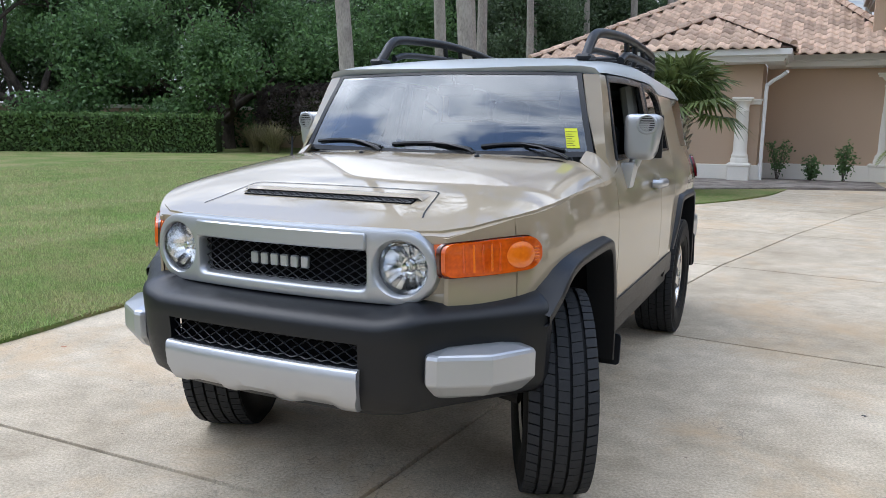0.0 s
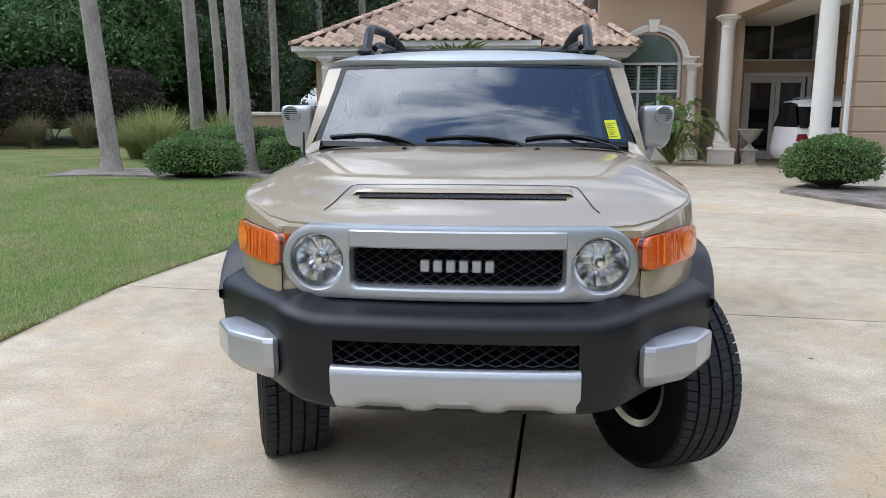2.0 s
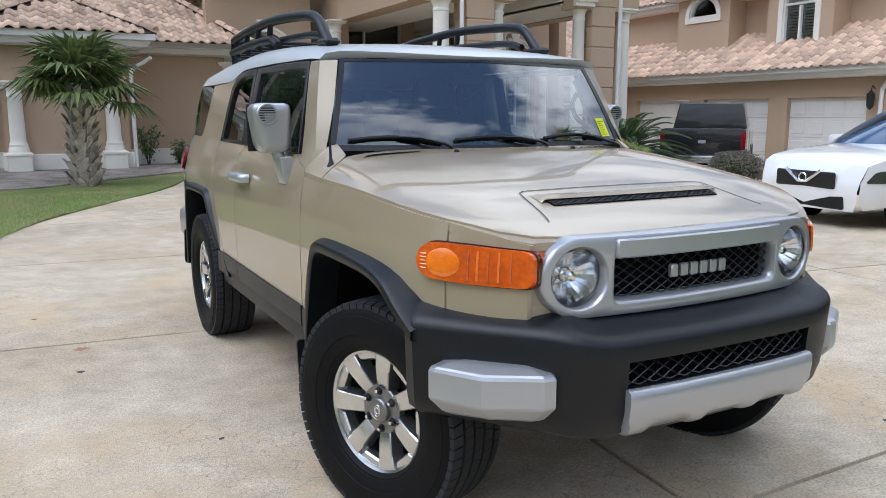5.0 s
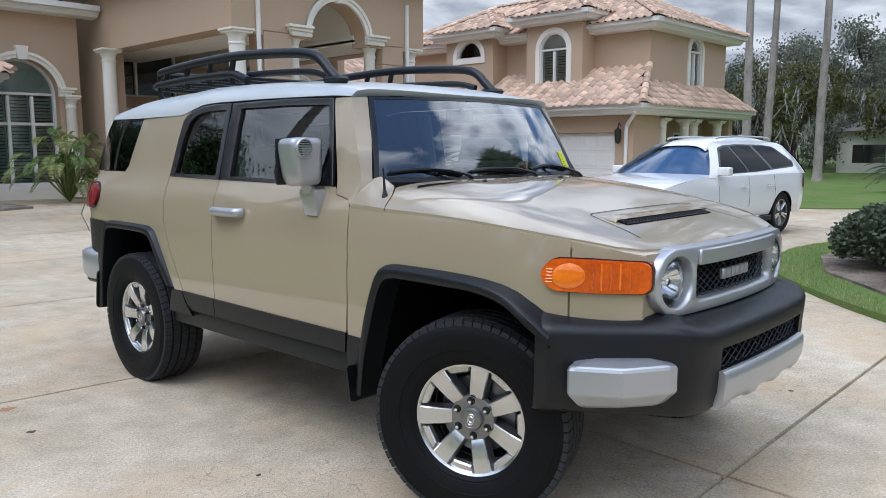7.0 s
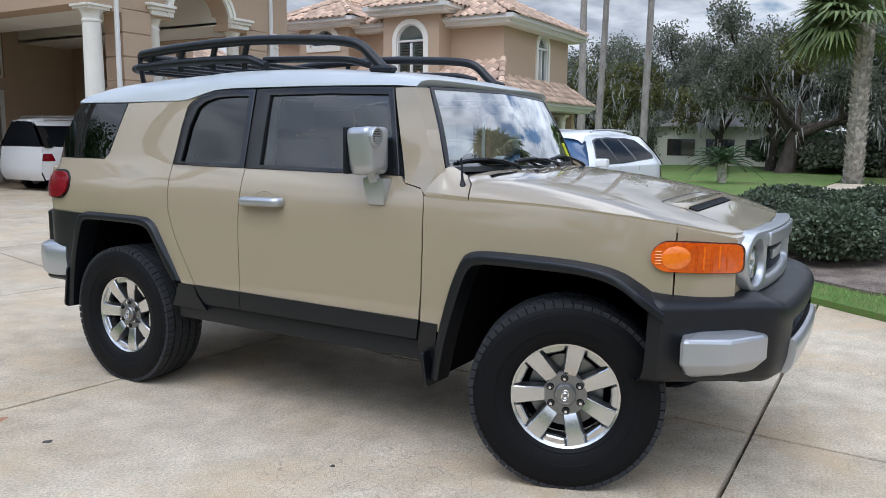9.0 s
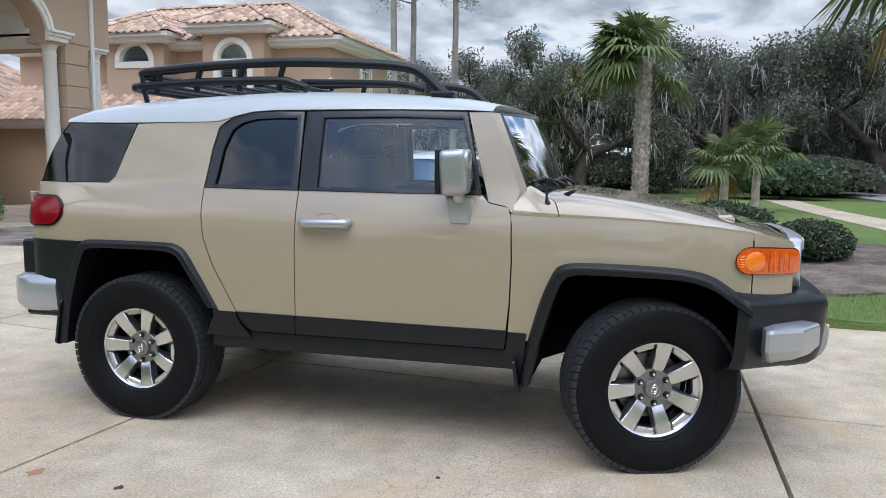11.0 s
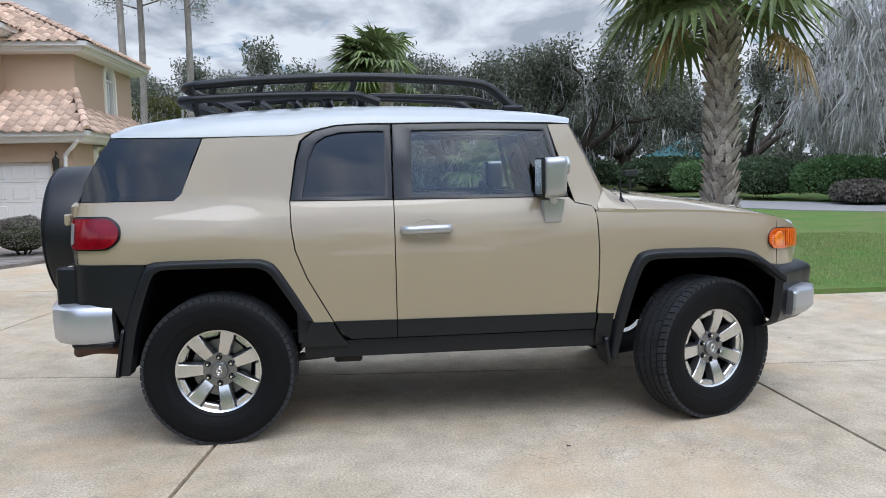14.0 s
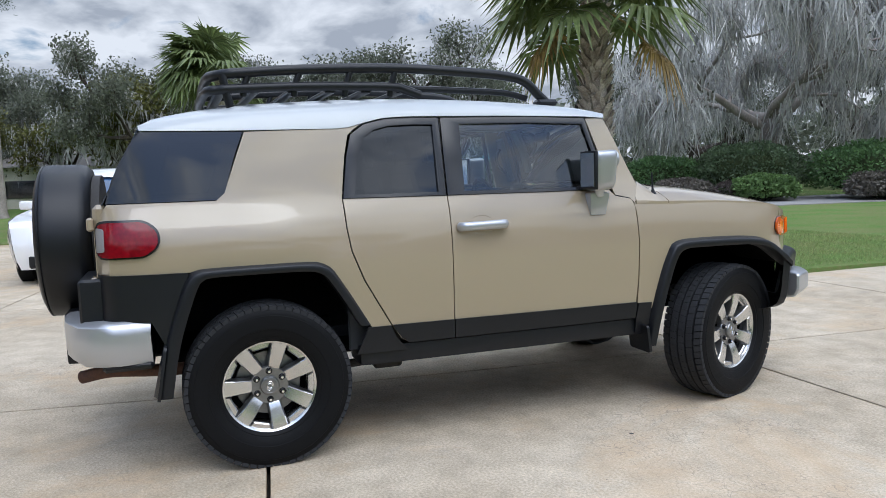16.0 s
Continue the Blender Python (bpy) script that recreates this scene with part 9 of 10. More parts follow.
def tree(name, label, at, height, spread_r, seed, leaf, bark, leaf_n=90, leaf_len=0.2, trunk_r=0.35, trunk_h=0.25, moss=0, moss_len=1.2, depth=3, rise=0.1, start=5, droop=0.0, moss_w=0.05):
    rng = np.random.default_rng(seed)
    t = thing(name, label, "tree", (0, 0, 0), "trees round the grounds")
    bm = B()
    h0 = height * trunk_h
    lean = Vector((rng.normal() * 0.08, rng.normal() * 0.08, 1))
    top = lean * h0
    tube(bm, [(0, 0, -0.3), lean * (h0 * 0.1), lean * (h0 * 0.5), top], [trunk_r * 1.5, trunk_r * 1.1, trunk_r * 0.95, trunk_r * 0.9], 10, cap=False)
    tips, wood = [], []
    for k in range(start):
        a = 2 * math.pi * (k + rng.uniform(-0.3, 0.3)) / start
        el = rng.uniform(0.25, 1.0)
        w = Vector((math.cos(a) * spread_r, math.sin(a) * spread_r, el * (height - h0) * 0.8))
        limbs(bm, top - lean * (0.15 * h0 * (k % 2)), w, w.length * 0.42, trunk_r * 0.55, depth - 1, rng, tips, wood, rise=rise)
    part("trunk", bm, bark, t, "", 60)
    T = np.array([tuple(p) for p in tips])
    C = np.repeat(T, leaf_n, axis=0) + np.clip(rng.normal(size=(len(T) * leaf_n, 3)), -1.7, 1.7) * np.array([0.54, 0.54, 0.44]) * (height / 11)
    quads("crown", leaf_quads(C, leaf_len, leaf_len * 0.55, rng, droop), leaf, t)
    if moss:
        Wd = np.array([tuple(p) for p in wood + tips])
        clump = 16 if moss > 5000 else 5
        idx = np.repeat(rng.integers(0, len(Wd), moss // clump), clump)
        hub = np.repeat(rng.normal(size=(moss // clump, 3)) * 0.35, clump, axis=0)
        P = Wd[idx] + hub + rng.normal(size=(len(idx), 3)) * (0.13, 0.13, 0.22)
        quads("hanging_moss", strands(P, moss_len, moss_w, rng), M["moss"], t, "grey hanging moss")
    t.location = at
    return t


def again(t, places):
    for x, y, z, rot, sc in places:
        o = copy_thing(t, Matrix.Identity(4))
        o.matrix_basis = pose(x, y, z, 0, 0, rot) @ Matrix.Scale(sc, 4)


def on(x, y):
    return G(x, y) if abs(x) < 200 else -0.4


# live oaks with moss to the east and south
oak = tree("oak_tree", "spreading live oak with grey-green leaves and hanging moss", (44, 4.5, -0.45), 11, 6.5, 3, M["leaf_oak"], M["bark"], 210, 0.21, 0.5, 0.22, 700, 1.0)
oak2 = tree("oak_tree", "broad live oak hung with grey moss", (49, -4, -0.45), 12, 8, 8, M["leaf_oak"], M["bark"], 210, 0.21, 0.55, 0.2, 900, 1.1)
again(oak, [(60, -2, -0.4, 40, 1.2), (47, -13.5, -0.4, 100, 1.15), (58, -20, -0.4, 200, 1.15), (41, -31, -0.4, 310, 1.0), (60, 12, -0.4, 20, 1.1), (66, 24, -0.4, 250, 1.2), (52, 34, -0.4, 80, 1.1), (24, -40, -0.2, 150, 1.1), (-2, -38, 0, 60, 1.05), (-62, -48, 0, 130, 1.0), (-33, 4, 0, 220, 0.85), (-35, -14, 0, 30, 0.9)])
again(oak2, [(54, -9, -0.4, 70, 1.15), (50, -27, -0.4, 170, 1.0), (66, -8, -0.4, 250, 1.2), (33, -38, -0.3, 20, 1.0), (58, 19, -0.4, 300, 1.05), (12, -44, -0.1, 90, 1.1), (-36, -60, 0, 200, 1.0), (-34, -5, 0, 10, 0.8), (-37, -23, 0, 120, 0.9), (48, 27, -0.4, 210, 0.9)])
yel = tree("oak_tree", "slender oak with yellowing leaves", (46.5, 5.6, -0.45), 10.5, 4.0, 15, M["leaf_yellow"], M["bark"], 42, 0.30, 0.3, 0.25, 700, 1.2)
again(yel, [(44, 14.5, -0.4, 160, 0.85), (52, 10, -0.4, 60, 0.9)])
# grey weeping tree across the street
willow = tree("mossy_tree", "bare spreading tree shrouded in pale grey moss", (25.5, -24.5, -0.3), 13, 8.5, 21, M["leaf_oak"], M["bark_grey"], 3, 0.2, 0.5, 0.28, 15000, 1.45, 4, 0.06, 5, 0, 0.04)
again(willow, [(17.5, -31, -0.2, 130, 0.9)])
# dense green trees behind the hedge to the north-west
green = tree("shade_tree", "dense dark green shade tree behind the hedge", (-24, 27, 0), 11.5, 5.5, 31, M["leaf"], M["bark"], 120, 0.23, 0.4, 0.14, 0, 1, 4, 0.02, 6)
again(green, [(-31, 22, 0, 50, 1.05), (-70, 24, 0, 160, 1.0), (-19, 33.5, 0, 260, 1.0), (-28, 34, 0, 20, 1.2), (-40, 26, 0, 100, 1.25), (-38, 10, 0, 190, 0.95)])
dark = tree("shade_tree", "tall dark evergreen tree", (-15, 38, 0), 12, 5.0, 37, M["leaf_dark"], M["bark"], 120, 0.24, 0.4, 0.12, 0, 1, 4, 0.04, 6)
again(dark, [(-22, 40, 0, 70, 1.1), (-33, 30, 0, 200, 1.2), (-74, 36, 0, 300, 1.2), (-11.5, 60, 0, 40, 1.35), (-16.5, 57, 0, 150, 1.3), (-21, 59, 0, 250, 1.35)])


def pine(at, height, r, seed, lean=0.03, label="tall pine with a bare grey trunk", tilt=None):
    rng = np.random.default_rng(seed)
    t = thing("pine_tree", label, "tree", (0, 0, 0), "pines by the lawn")
    bm = B()
    n = 9
    dx, dy = rng.normal() * lean, rng.normal() * lean
    dx = dx if tilt is None else tilt
    pts = [Vector((dx * k / n * height + 0.05 * math.sin(k), dy * k / n * height, -0.2 + (height + 0.2) * k / n)) for k in range(n + 1)]
    tube(bm, [Vector((0, 0, -0.25)), Vector((0, 0, 0.05))] + [pts[0] + Vector((0, 0, 0.6))] + pts[1:], [r * 1.9, r * 1.45] + [r * 1.08] + [r * (1 - 0.055 * k) for k in range(n)], 12, cap=False)
    tips = []
    for k in range(26):
        h = height * rng.uniform(0.62, 1.0)
        b = pts[0].lerp(pts[-1], h / height)
        a = rng.uniform(0, 2 * math.pi)
        ln = (1.15 - h / height) * height * 0.34 + 0.5
        e = b + Vector((math.cos(a) * ln, math.sin(a) * ln, ln * 0.25))
        tube(bm, [b, b.lerp(e, 0.5) + Vector((0, 0, 0.1)), e], [0.05, 0.035, 0.015], 4, cap=False)
        tips += [b.lerp(e, f) for f in (0.5, 0.75, 0.9, 1.0)]
    part("trunk", bm, M["bark_grey"], t, "", 60)
    T = np.array([tuple(p) for p in tips])
    C = np.repeat(T, 70, axis=0) + rng.normal(size=(len(T) * 70, 3)) * 0.32
    quads("crown", leaf_quads(C, 0.30, 0.035, rng), M["leaf_dark"], t)
    t.location = at
    return t


pine((-8.75, 13.95, 0.03), 17, 0.20, 1, 0.035, tilt=-0.09)
pine((-5.66, 14.25, 0.06), 18, 0.19, 2, 0.02, tilt=-0.06)
pine((-8.72, 19.1, 0.05), 18, 0.19, 5, 0.02)
pine((-8.15, 20.6, 0.05), 17, 0.17, 6, 0.01)
pine((-9.0, 28.0, 0.0), 17, 0.16, 7, 0.02)
pine((-10.1, 25.0, 0.0), 17, 0.16, 8, 0.015)
far_pine = pine((-11.5, 36, 0.0), 18, 0.22, 9, 0.015)
again(far_pine, [(-14.5, 44, 0, 40, 1.0), (-8.5, 46, 0, 90, 1.1), (-5.5, 40, 0, 150, 0.95), (-2.5, 50, 0, 200, 1.1), (-17, 50, 0, 250, 1.05), (-20.5, 46, 0, 300, 1.0), (-12, 55, 0, 350, 1.15), (-6.5, 60, 0, 30, 1.1), (0.5, 56, 0, 80, 1.1), (-24, 54, 0, 130, 1.1), (4, 48, 0, 180, 1.0), (9, 54, 0, 230, 1.1), (-10, 41, 0, 20, 0.9), (-13, 40.5, 0, 70, 0.95), (-7, 52, 0, 120, 1.0), (35.4, 13.5, -0.4, 0, 0.95), (38.3, 13.55, -0.4, 110, 0.95), (39.0, 11.2, -0.4, 60, 0.95)])


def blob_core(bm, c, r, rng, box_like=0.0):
    """A lumpy heart that closes a shrub, dark to stand for the shade inside."""
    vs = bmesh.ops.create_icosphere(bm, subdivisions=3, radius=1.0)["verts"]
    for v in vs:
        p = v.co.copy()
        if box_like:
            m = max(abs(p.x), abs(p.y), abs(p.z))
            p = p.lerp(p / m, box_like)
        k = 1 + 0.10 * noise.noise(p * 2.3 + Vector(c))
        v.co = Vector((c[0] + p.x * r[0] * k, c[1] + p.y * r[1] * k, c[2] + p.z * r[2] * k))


def bush(name, label, at, r, leaf, n=5200, size=0.075, boxy=0.0, seed=0, core=0.86, category="shrub", stems=True, group=""):
    """Close-set leaves over a lumpy body, on short stems."""
    rng = np.random.default_rng(seed + 100)
    t = thing(name, label, category, at, group)
    d = rng.normal(size=(n, 3))
    d /= np.linalg.norm(d, axis=1, keepdims=True)
    d[:, 2] = np.where(d[:, 2] < -0.55, -d[:, 2], d[:, 2])
    p = d.copy()
    if boxy:
        m = np.abs(d).max(axis=1, keepdims=True)
        p = d * (1 - boxy) + d / m * boxy
    lump = 1 + 0.09 * np.sin(d[:, :1] * 5 + seed) * np.cos(d[:, 1:2] * 6 + seed * 2) + rng.normal(size=(n, 1)) * 0.035
    p = p * lump * rng.uniform(0.86, 1.04, (n, 1))
    C = p * np.array(r) + np.array([at[0], at[1], at[2] + r[2] * 0.98])
    quads("leaves", leaf_quads(C, size, size * 0.6, rng, N=d), leaf, t)
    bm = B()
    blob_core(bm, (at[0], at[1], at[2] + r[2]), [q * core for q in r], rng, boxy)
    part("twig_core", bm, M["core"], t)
    if stems:
        bm = B()
        for k in range(5):
            a = 2 * math.pi * k / 5
            tube(bm, [(at[0] + 0.06 * math.cos(a), at[1] + 0.06 * math.sin(a), at[2] - 0.08), (at[0] + r[0] * 0.4 * math.cos(a), at[1] + r[1] * 0.4 * math.sin(a), at[2] + r[2] * 0.6)], 0.02, 5)
        part("stem", bm, M["bark"], t)
    return t


# dark green that stands for the shade between a shrub's leaves
M["core"] = surface("shrub_inner_shade", (0.055, 0.07, 0.03), (0.03, 0.04, 0.018), scale=8, rough=1.0, spec=0.1)
M["leaf_bronze"] = leaf_surface("bronze_leaf", (0.12, 0.095, 0.085), (0.065, 0.053, 0.05), through_light=0.35)
M["leaf_grey"] = leaf_surface("grey_shrub", (0.22, 0.20, 0.165), (0.11, 0.095, 0.08))
GB_ = "clipped shrubs by the house"
bush("clipped_shrub", "rounded clipped green shrub on the lawn's edge", (-6.25, 12.75, 0.05), (0.95, 0.8, 0.43), M["hedge"], 9000, 0.07, 0.25, 1, group=GB_)
bush("clipped_shrub", "low clipped green shrub in the house bed", (-4.2, 13.9, 0.06), (1.0, 0.8, 0.43), M["hedge"], 9000, 0.07, 0.3, 2, group=GB_)
bush("clipped_shrub", "long clipped green shrub behind the pine trunk", (-5.9, 15.2, 0.06), (1.9, 0.9, 0.52), M["hedge"], 11000, 0.07, 0.35, 3, group=GB_)
bush("clipped_shrub", "clipped green shrub beside the porch bed", (6.35, 11.9, 0.03), (0.82, 0.75, 0.50), M["hedge"], 8000, 0.065, 0.1, 4, group=GB_)
bush("variegated_shrub", "round pale variegated shrub in the porch bed", (8.45, 9.35, 0.0), (0.62, 0.6, 0.44), M["hedge_yellow"], 7000, 0.05, 0.05, 5)
bush("grey_shrub", "twiggy grey-brown low shrub", (7.45, 10.2, 0.0), (0.62, 0.6, 0.36), M["leaf_grey"], 5000, 0.05, 0.0, 6)
bush("grey_shrub", "twiggy grey-brown low shrub by the path", (10.9, 8.6, -0.06), (0.6, 0.55, 0.36), M["leaf_grey"], 4500, 0.05, 0.0, 7)
for i, (x, y, rx, rz) in enumerate(((5.9, -0.55, 0.75, 0.32), (6.9, 0.25, 0.8, 0.36), (8.2, 0.15, 0.9, 0.40), (7.4, -1.0, 0.8, 0.38), (9.4, -0.6, 0.8, 0.36), (6.5, -2.0, 0.6, 0.26), (9.8, 0.5, 0.6, 0.3))):
    bush("juniper_shrub", "low grey-green spreading juniper in the mulch", (x, y, isle_z(x, y) - 0.02), (rx, rx * 0.85, rz), M["juniper"], 11000, 0.062, 0.0, 20 + i, 0.66, group="low shrubs of the mulch bed")
h = thing("hedge", "long clipped dark green hedge across the lawn", "hedge", (-26, 19.6, 0))
rng = np.random.default_rng(55)
n = 26000
u, w = rng.uniform(0, 1, n), rng.normal(size=(n, 3)) * 0.05
side = rng.integers(0, 3, n)
a, b = np.array([-21.0, 23.0, 0.0]), np.array([-38.0, 12.5, 0.0])
d = (b - a) / np.linalg.norm(b - a)
nrm = np.array([-d[1], d[0], 0.0])
off = np.where(side == 0, rng.uniform(-0.9, 0.9, n), np.where(side == 1, 0.9, -0.9))
hz = np.where(side == 0, 1.62, rng.uniform(0.05, 1.62, n))
C = a + (b - a) * u[:, None] + nrm * off[:, None] + np.stack([0 * hz, 0 * hz, hz], axis=1) + w
quads("leaves", leaf_quads(C, 0.16, 0.10, rng), M["hedge"], h)
# solid box in the same inner-shade colour fills the hedge
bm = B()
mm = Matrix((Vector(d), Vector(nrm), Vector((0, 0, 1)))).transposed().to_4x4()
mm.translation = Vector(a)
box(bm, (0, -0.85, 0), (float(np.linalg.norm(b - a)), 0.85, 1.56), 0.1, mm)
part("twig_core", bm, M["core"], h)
for i, (x, y, r) in enumerate(((-17.6, 26.6, 1.7), (-15.2, 27.6, 1.6), (-20.2, 27.0, 1.5))):
    bush("bronze_shrub", "tall rounded shrub with dark bronze leaves", (x, y, 0.5), (r, r, 1.35), M["leaf_bronze"], 7000, 0.16, 0.1, 40 + i, 0.8, group="bronze shrubs behind the lawn")


def tuft(name, label, at, r, h, mat, n=900, seed=0, w=0.012, group=""):
    """Arching grass blades from one foot."""
    rng = np.random.default_rng(seed + 300)
    t = thing(name, label, "grass", at, group)
    a = rng.uniform(0, 2 * np.pi, n)
    lean = rng.uniform(0.15, 1.0, n)
    H = h * rng.uniform(0.6, 1.1, n)
    o = np.stack([np.cos(a), np.sin(a)], axis=1)
    foot = np.array(at) + np.concatenate([o * rng.uniform(0, 0.2, (n, 1)) * r, np.zeros((n, 1))], axis=1)
    s = np.stack([-o[:, 1], o[:, 0], np.zeros(n)], axis=1) * w
    out = []
    p = foot
    for k in range(3):
        f = (k + 1) / 3
        q = foot + np.concatenate([o * (lean * r * f ** 1.8)[:, None], (H * (f - 0.28 * lean * f ** 3))[:, None]], axis=1)
        t0, t1 = 1 - k / 3.3, 1 - (k + 1) / 3.3
        out.append(np.stack([p - s * t0, p + s * t0, q + s * t1, q - s * t1], axis=1))
        p = q
    quads("blades", np.concatenate(out), mat, t)
    return t


for i, (x, y) in enumerate(((-18.6, 23.6), (-17.0, 24.3), (-15.3, 24.8), (-13.6, 25.2), (-20.0, 24.2))):
    tuft("ornamental_grass", "pale tufted ornamental grass", (x, y, 0.0), 1.0, 1.5, M["grass_dry"], 700, i, 0.02, "grass tufts behind the lawn")
for i, (x, y, r, hh) in enumerate(((-9.0, 17.2, 1.3, 1.7), (-7.4, 17.6, 1.1, 1.5), (-10.3, 18.6, 1.2, 1.4))):
    tuft("ornamental_grass", "green arching grass clump near the pines", (x, y, 0.05), r, hh, M["hedge_yellow"], 800, 30 + i, 0.022, "green grass clumps")


def fan_leaf(bm, base, way, stalk, size, rng, droop=0.35, blades=26, spread=270):
    """One fan frond: a stalk and folded blades that split at the tips."""
    base, way = Vector(base), Vector(way).normalized()
    side = way.cross(Vector((0, 0, 1)))
    side = side.normalized() if side.length > 0.05 else Vector((1, 0, 0))
    up = side.cross(way).normalized()
    tip = base + way * stalk - Vector((0, 0, droop * stalk * 0.35))
    mid = base.lerp(tip, 0.5) + Vector((0, 0, 0.06 * stalk))
    tube(bm, [base, mid, tip], [0.022, 0.016, 0.010], 5, cap=False)
    out = (tip - mid).normalized()
    for k in range(blades):
        a = radians(-spread / 2 + spread * k / (blades - 1))
        ln = size * (0.78 + 0.22 * math.cos(a * 0.5)) * rng.uniform(0.85, 1.08)
        d = (out * math.cos(a) + side * math.sin(a)).normalized()
        nn = side * math.cos(a) - out * math.sin(a)
        w = size * math.pi * spread / 360 / blades * 0.62
        lift = up * (0.05 * size * (1 if k % 2 else -1) * 0.3)
        p0 = tip
        p1 = tip + d * ln * 0.5 + lift + up * 0.03 - Vector((0, 0, 0.04 * ln))
        p2 = tip + d * ln * rng.uniform(0.9, 1.05) - Vector((0, 0, (droop * rng.uniform(0.6, 1.3) + 0.12) * ln * 0.75))
        v = [bm.verts.new(p0 + nn * 0.006), bm.verts.new(p1 + nn * w), bm.verts.new(p2), bm.verts.new(p1 - nn * w)]
        c = bm.verts.new(p1 - up * w * 0.5)
        bm.faces.new((v[0], v[1], c))
        bm.faces.new((v[1], v[2], c))
        bm.faces.new((v[2], v[3], c))
        bm.faces.new((v[3], v[0], c))


def fan_palm(name, label, at, trunk_h, r0, r1, fronds, size, stalk, seed, boots=0, dry=4, wind=(0, 0), low=-0.5):
    rng = np.random.default_rng(seed + 500)
    t = thing(name, label, "palm tree", at)
    x, y, z = at
    bm = B()
    n = 8
    tube(bm, [(x, y, z - 0.2)] + [(x + 0.04 * math.sin(k), y, z + trunk_h * k / n) for k in range(n + 1)], [r0 * 1.15] + [r0 + (r1 - r0) * k / n for k in range(n + 1)], 14, cap=False)
    part("trunk", bm, M["palm_bark"], t, "", 60)
    if boots:
        bm = B()
        rows = int(trunk_h / 0.125)
        for j in range(rows):
            h = trunk_h * (j + 0.5) / rows
            rr = r0 + (r1 - r0) * h / trunk_h
            per = boots
            for k in range(per):
                a = 2 * math.pi * (k + 0.5 * (j % 2)) / per + rng.uniform(-0.08, 0.08)
                o = Vector((math.cos(a), math.sin(a), 0))
                sd = Vector((-o.y, o.x, 0))
                w = rr * 0.52
                b0 = Vector((x, y, z + h - 0.13)) + o * (rr * 0.92)
                ln = 0.26 * rng.uniform(0.7, 1.1)
                tip = b0 + Vector((0, 0, ln)) + o * 0.13 * rng.uniform(0.5, 1.2)
                lean = sd * (0.13 if j % 2 else -0.13)
                q = [b0 - sd * w, b0 + sd * w, tip + lean + sd * w * 0.42, tip + lean - sd * w * 0.42]
                f = [bm.verts.new(p) for p in q]
                g = [bm.verts.new(p + o * 0.022) for p in q]
                bm.faces.new(g)
                for i in range(4):
                    bm.faces.new((f[i], f[(i + 1) % 4], g[(i + 1) % 4], g[i]))
        part("leaf_boot_mass", bm, M["palm_bark"], t, "criss-cross stubs of old fronds", 0, "stuff")
    top = Vector((x + 0.02, y, z + trunk_h))
    for k in range(fronds + dry):
        old = k >= fronds
        a = 2.39996 * k + rng.uniform(-0.2, 0.2)
        el = rng.uniform(-0.8, -0.4) if old else low + (1.35 - low) * ((k + 0.5) / fronds) ** 0.8
        w = Vector((math.cos(a) * math.cos(el) + wind[0], math.sin(a) * math.cos(el) + wind[1], math.sin(el)))
        bm = B()
        fan_leaf(bm, top + Vector((0, 0, rng.uniform(-0.25, 0.1))), w, stalk * rng.uniform(0.8, 1.1), size * rng.uniform(0.85, 1.1) * (0.7 if old else 1), rng, 0.9 if old else 0.25 + 0.35 * (1 - (el + 0.5) / 1.9))
        part("frond", bm, M["palm_dry"] if old else M["palm_leaf"], t, "dry orange-brown frond" if old else "", 0)
    return t


fan_palm("cabbage_palm", "large fan palm with a criss-cross trunk in the mulch bed", (7.7, -4.15, isle_z(7.7, -4.15) - 0.02), 4.15, 0.19, 0.16, 32, 1.15, 1.25, 1, 9, 2, (0.05, 0.05), -0.28)
fan_palm("fan_palm", "small fan palm with a shaggy trunk by the house", (-0.85, 13.7, 0.05), 1.85, 0.20, 0.15, 24, 0.88, 0.72, 2, 8, 0, (0, 0), 0.1)
fan_palm("fan_palm", "tall wind-blown fan palm on the far lawn", (35, 0.6, -0.4), 6.9, 0.31, 0.25, 38, 1.7, 1.8, 3, 9, 0, (0.1, 0.75), -0.3)
fan_palm("fan_palm", "short fan palm among far shrubs", (23.5, -2.35, -0.33), 1.7, 0.16, 0.13, 13, 0.95, 0.9, 4, 0, 2, (0, 0), -0.2)
fan_palm("fan_palm", "short fan palm in the far bed", (25.5, -3.6, -0.35), 2.1, 0.16, 0.13, 13, 1.0, 0.95, 5, 0, 0, (0, 0), -0.1)


def feather_leaf(bm, base, way, length, width, rng, arch=0.5, n=34, dense=1.0):
    """One feather frond: a curved rib with two rows of leaflets."""
    base, way = Vector(base), Vector(way).normalized()
    side = way.cross(Vector((0, 0, 1))).normalized()
    pts = []
    for k in range(n + 1):
        t = k / n
        pts.append(base + way * length * t - Vector((0, 0, arch * length * t ** 2.2)))
    tube(bm, pts[::4], [0.014 * (1 - 0.8 * k / (len(pts[::4]) - 1)) + 0.002 for k in range(len(pts[::4]))], 4, cap=False)
    for k in range(3, n):
        t = k / n
        d = (pts[k + 1] - pts[k]).normalized()
        up = side.cross(d)
        ln = width * math.sin(math.pi * (0.12 + 0.85 * t)) ** 0.6
        for s in (-1, 1):
            o = (side * s * 0.85 + d * 0.5 + up * 0.30).normalized()
            w = d * (length / n * 0.36 * dense)
            q = pts[k] + o * ln * rng.uniform(0.9, 1.05) - Vector((0, 0, 0.12 * ln))
            m = pts[k] + o * ln * 0.5
            v = [bm.verts.new(pts[k] - w * 0.4), bm.verts.new(m - w), bm.verts.new(q), bm.verts.new(m + w)]
            bm.faces.new(v)


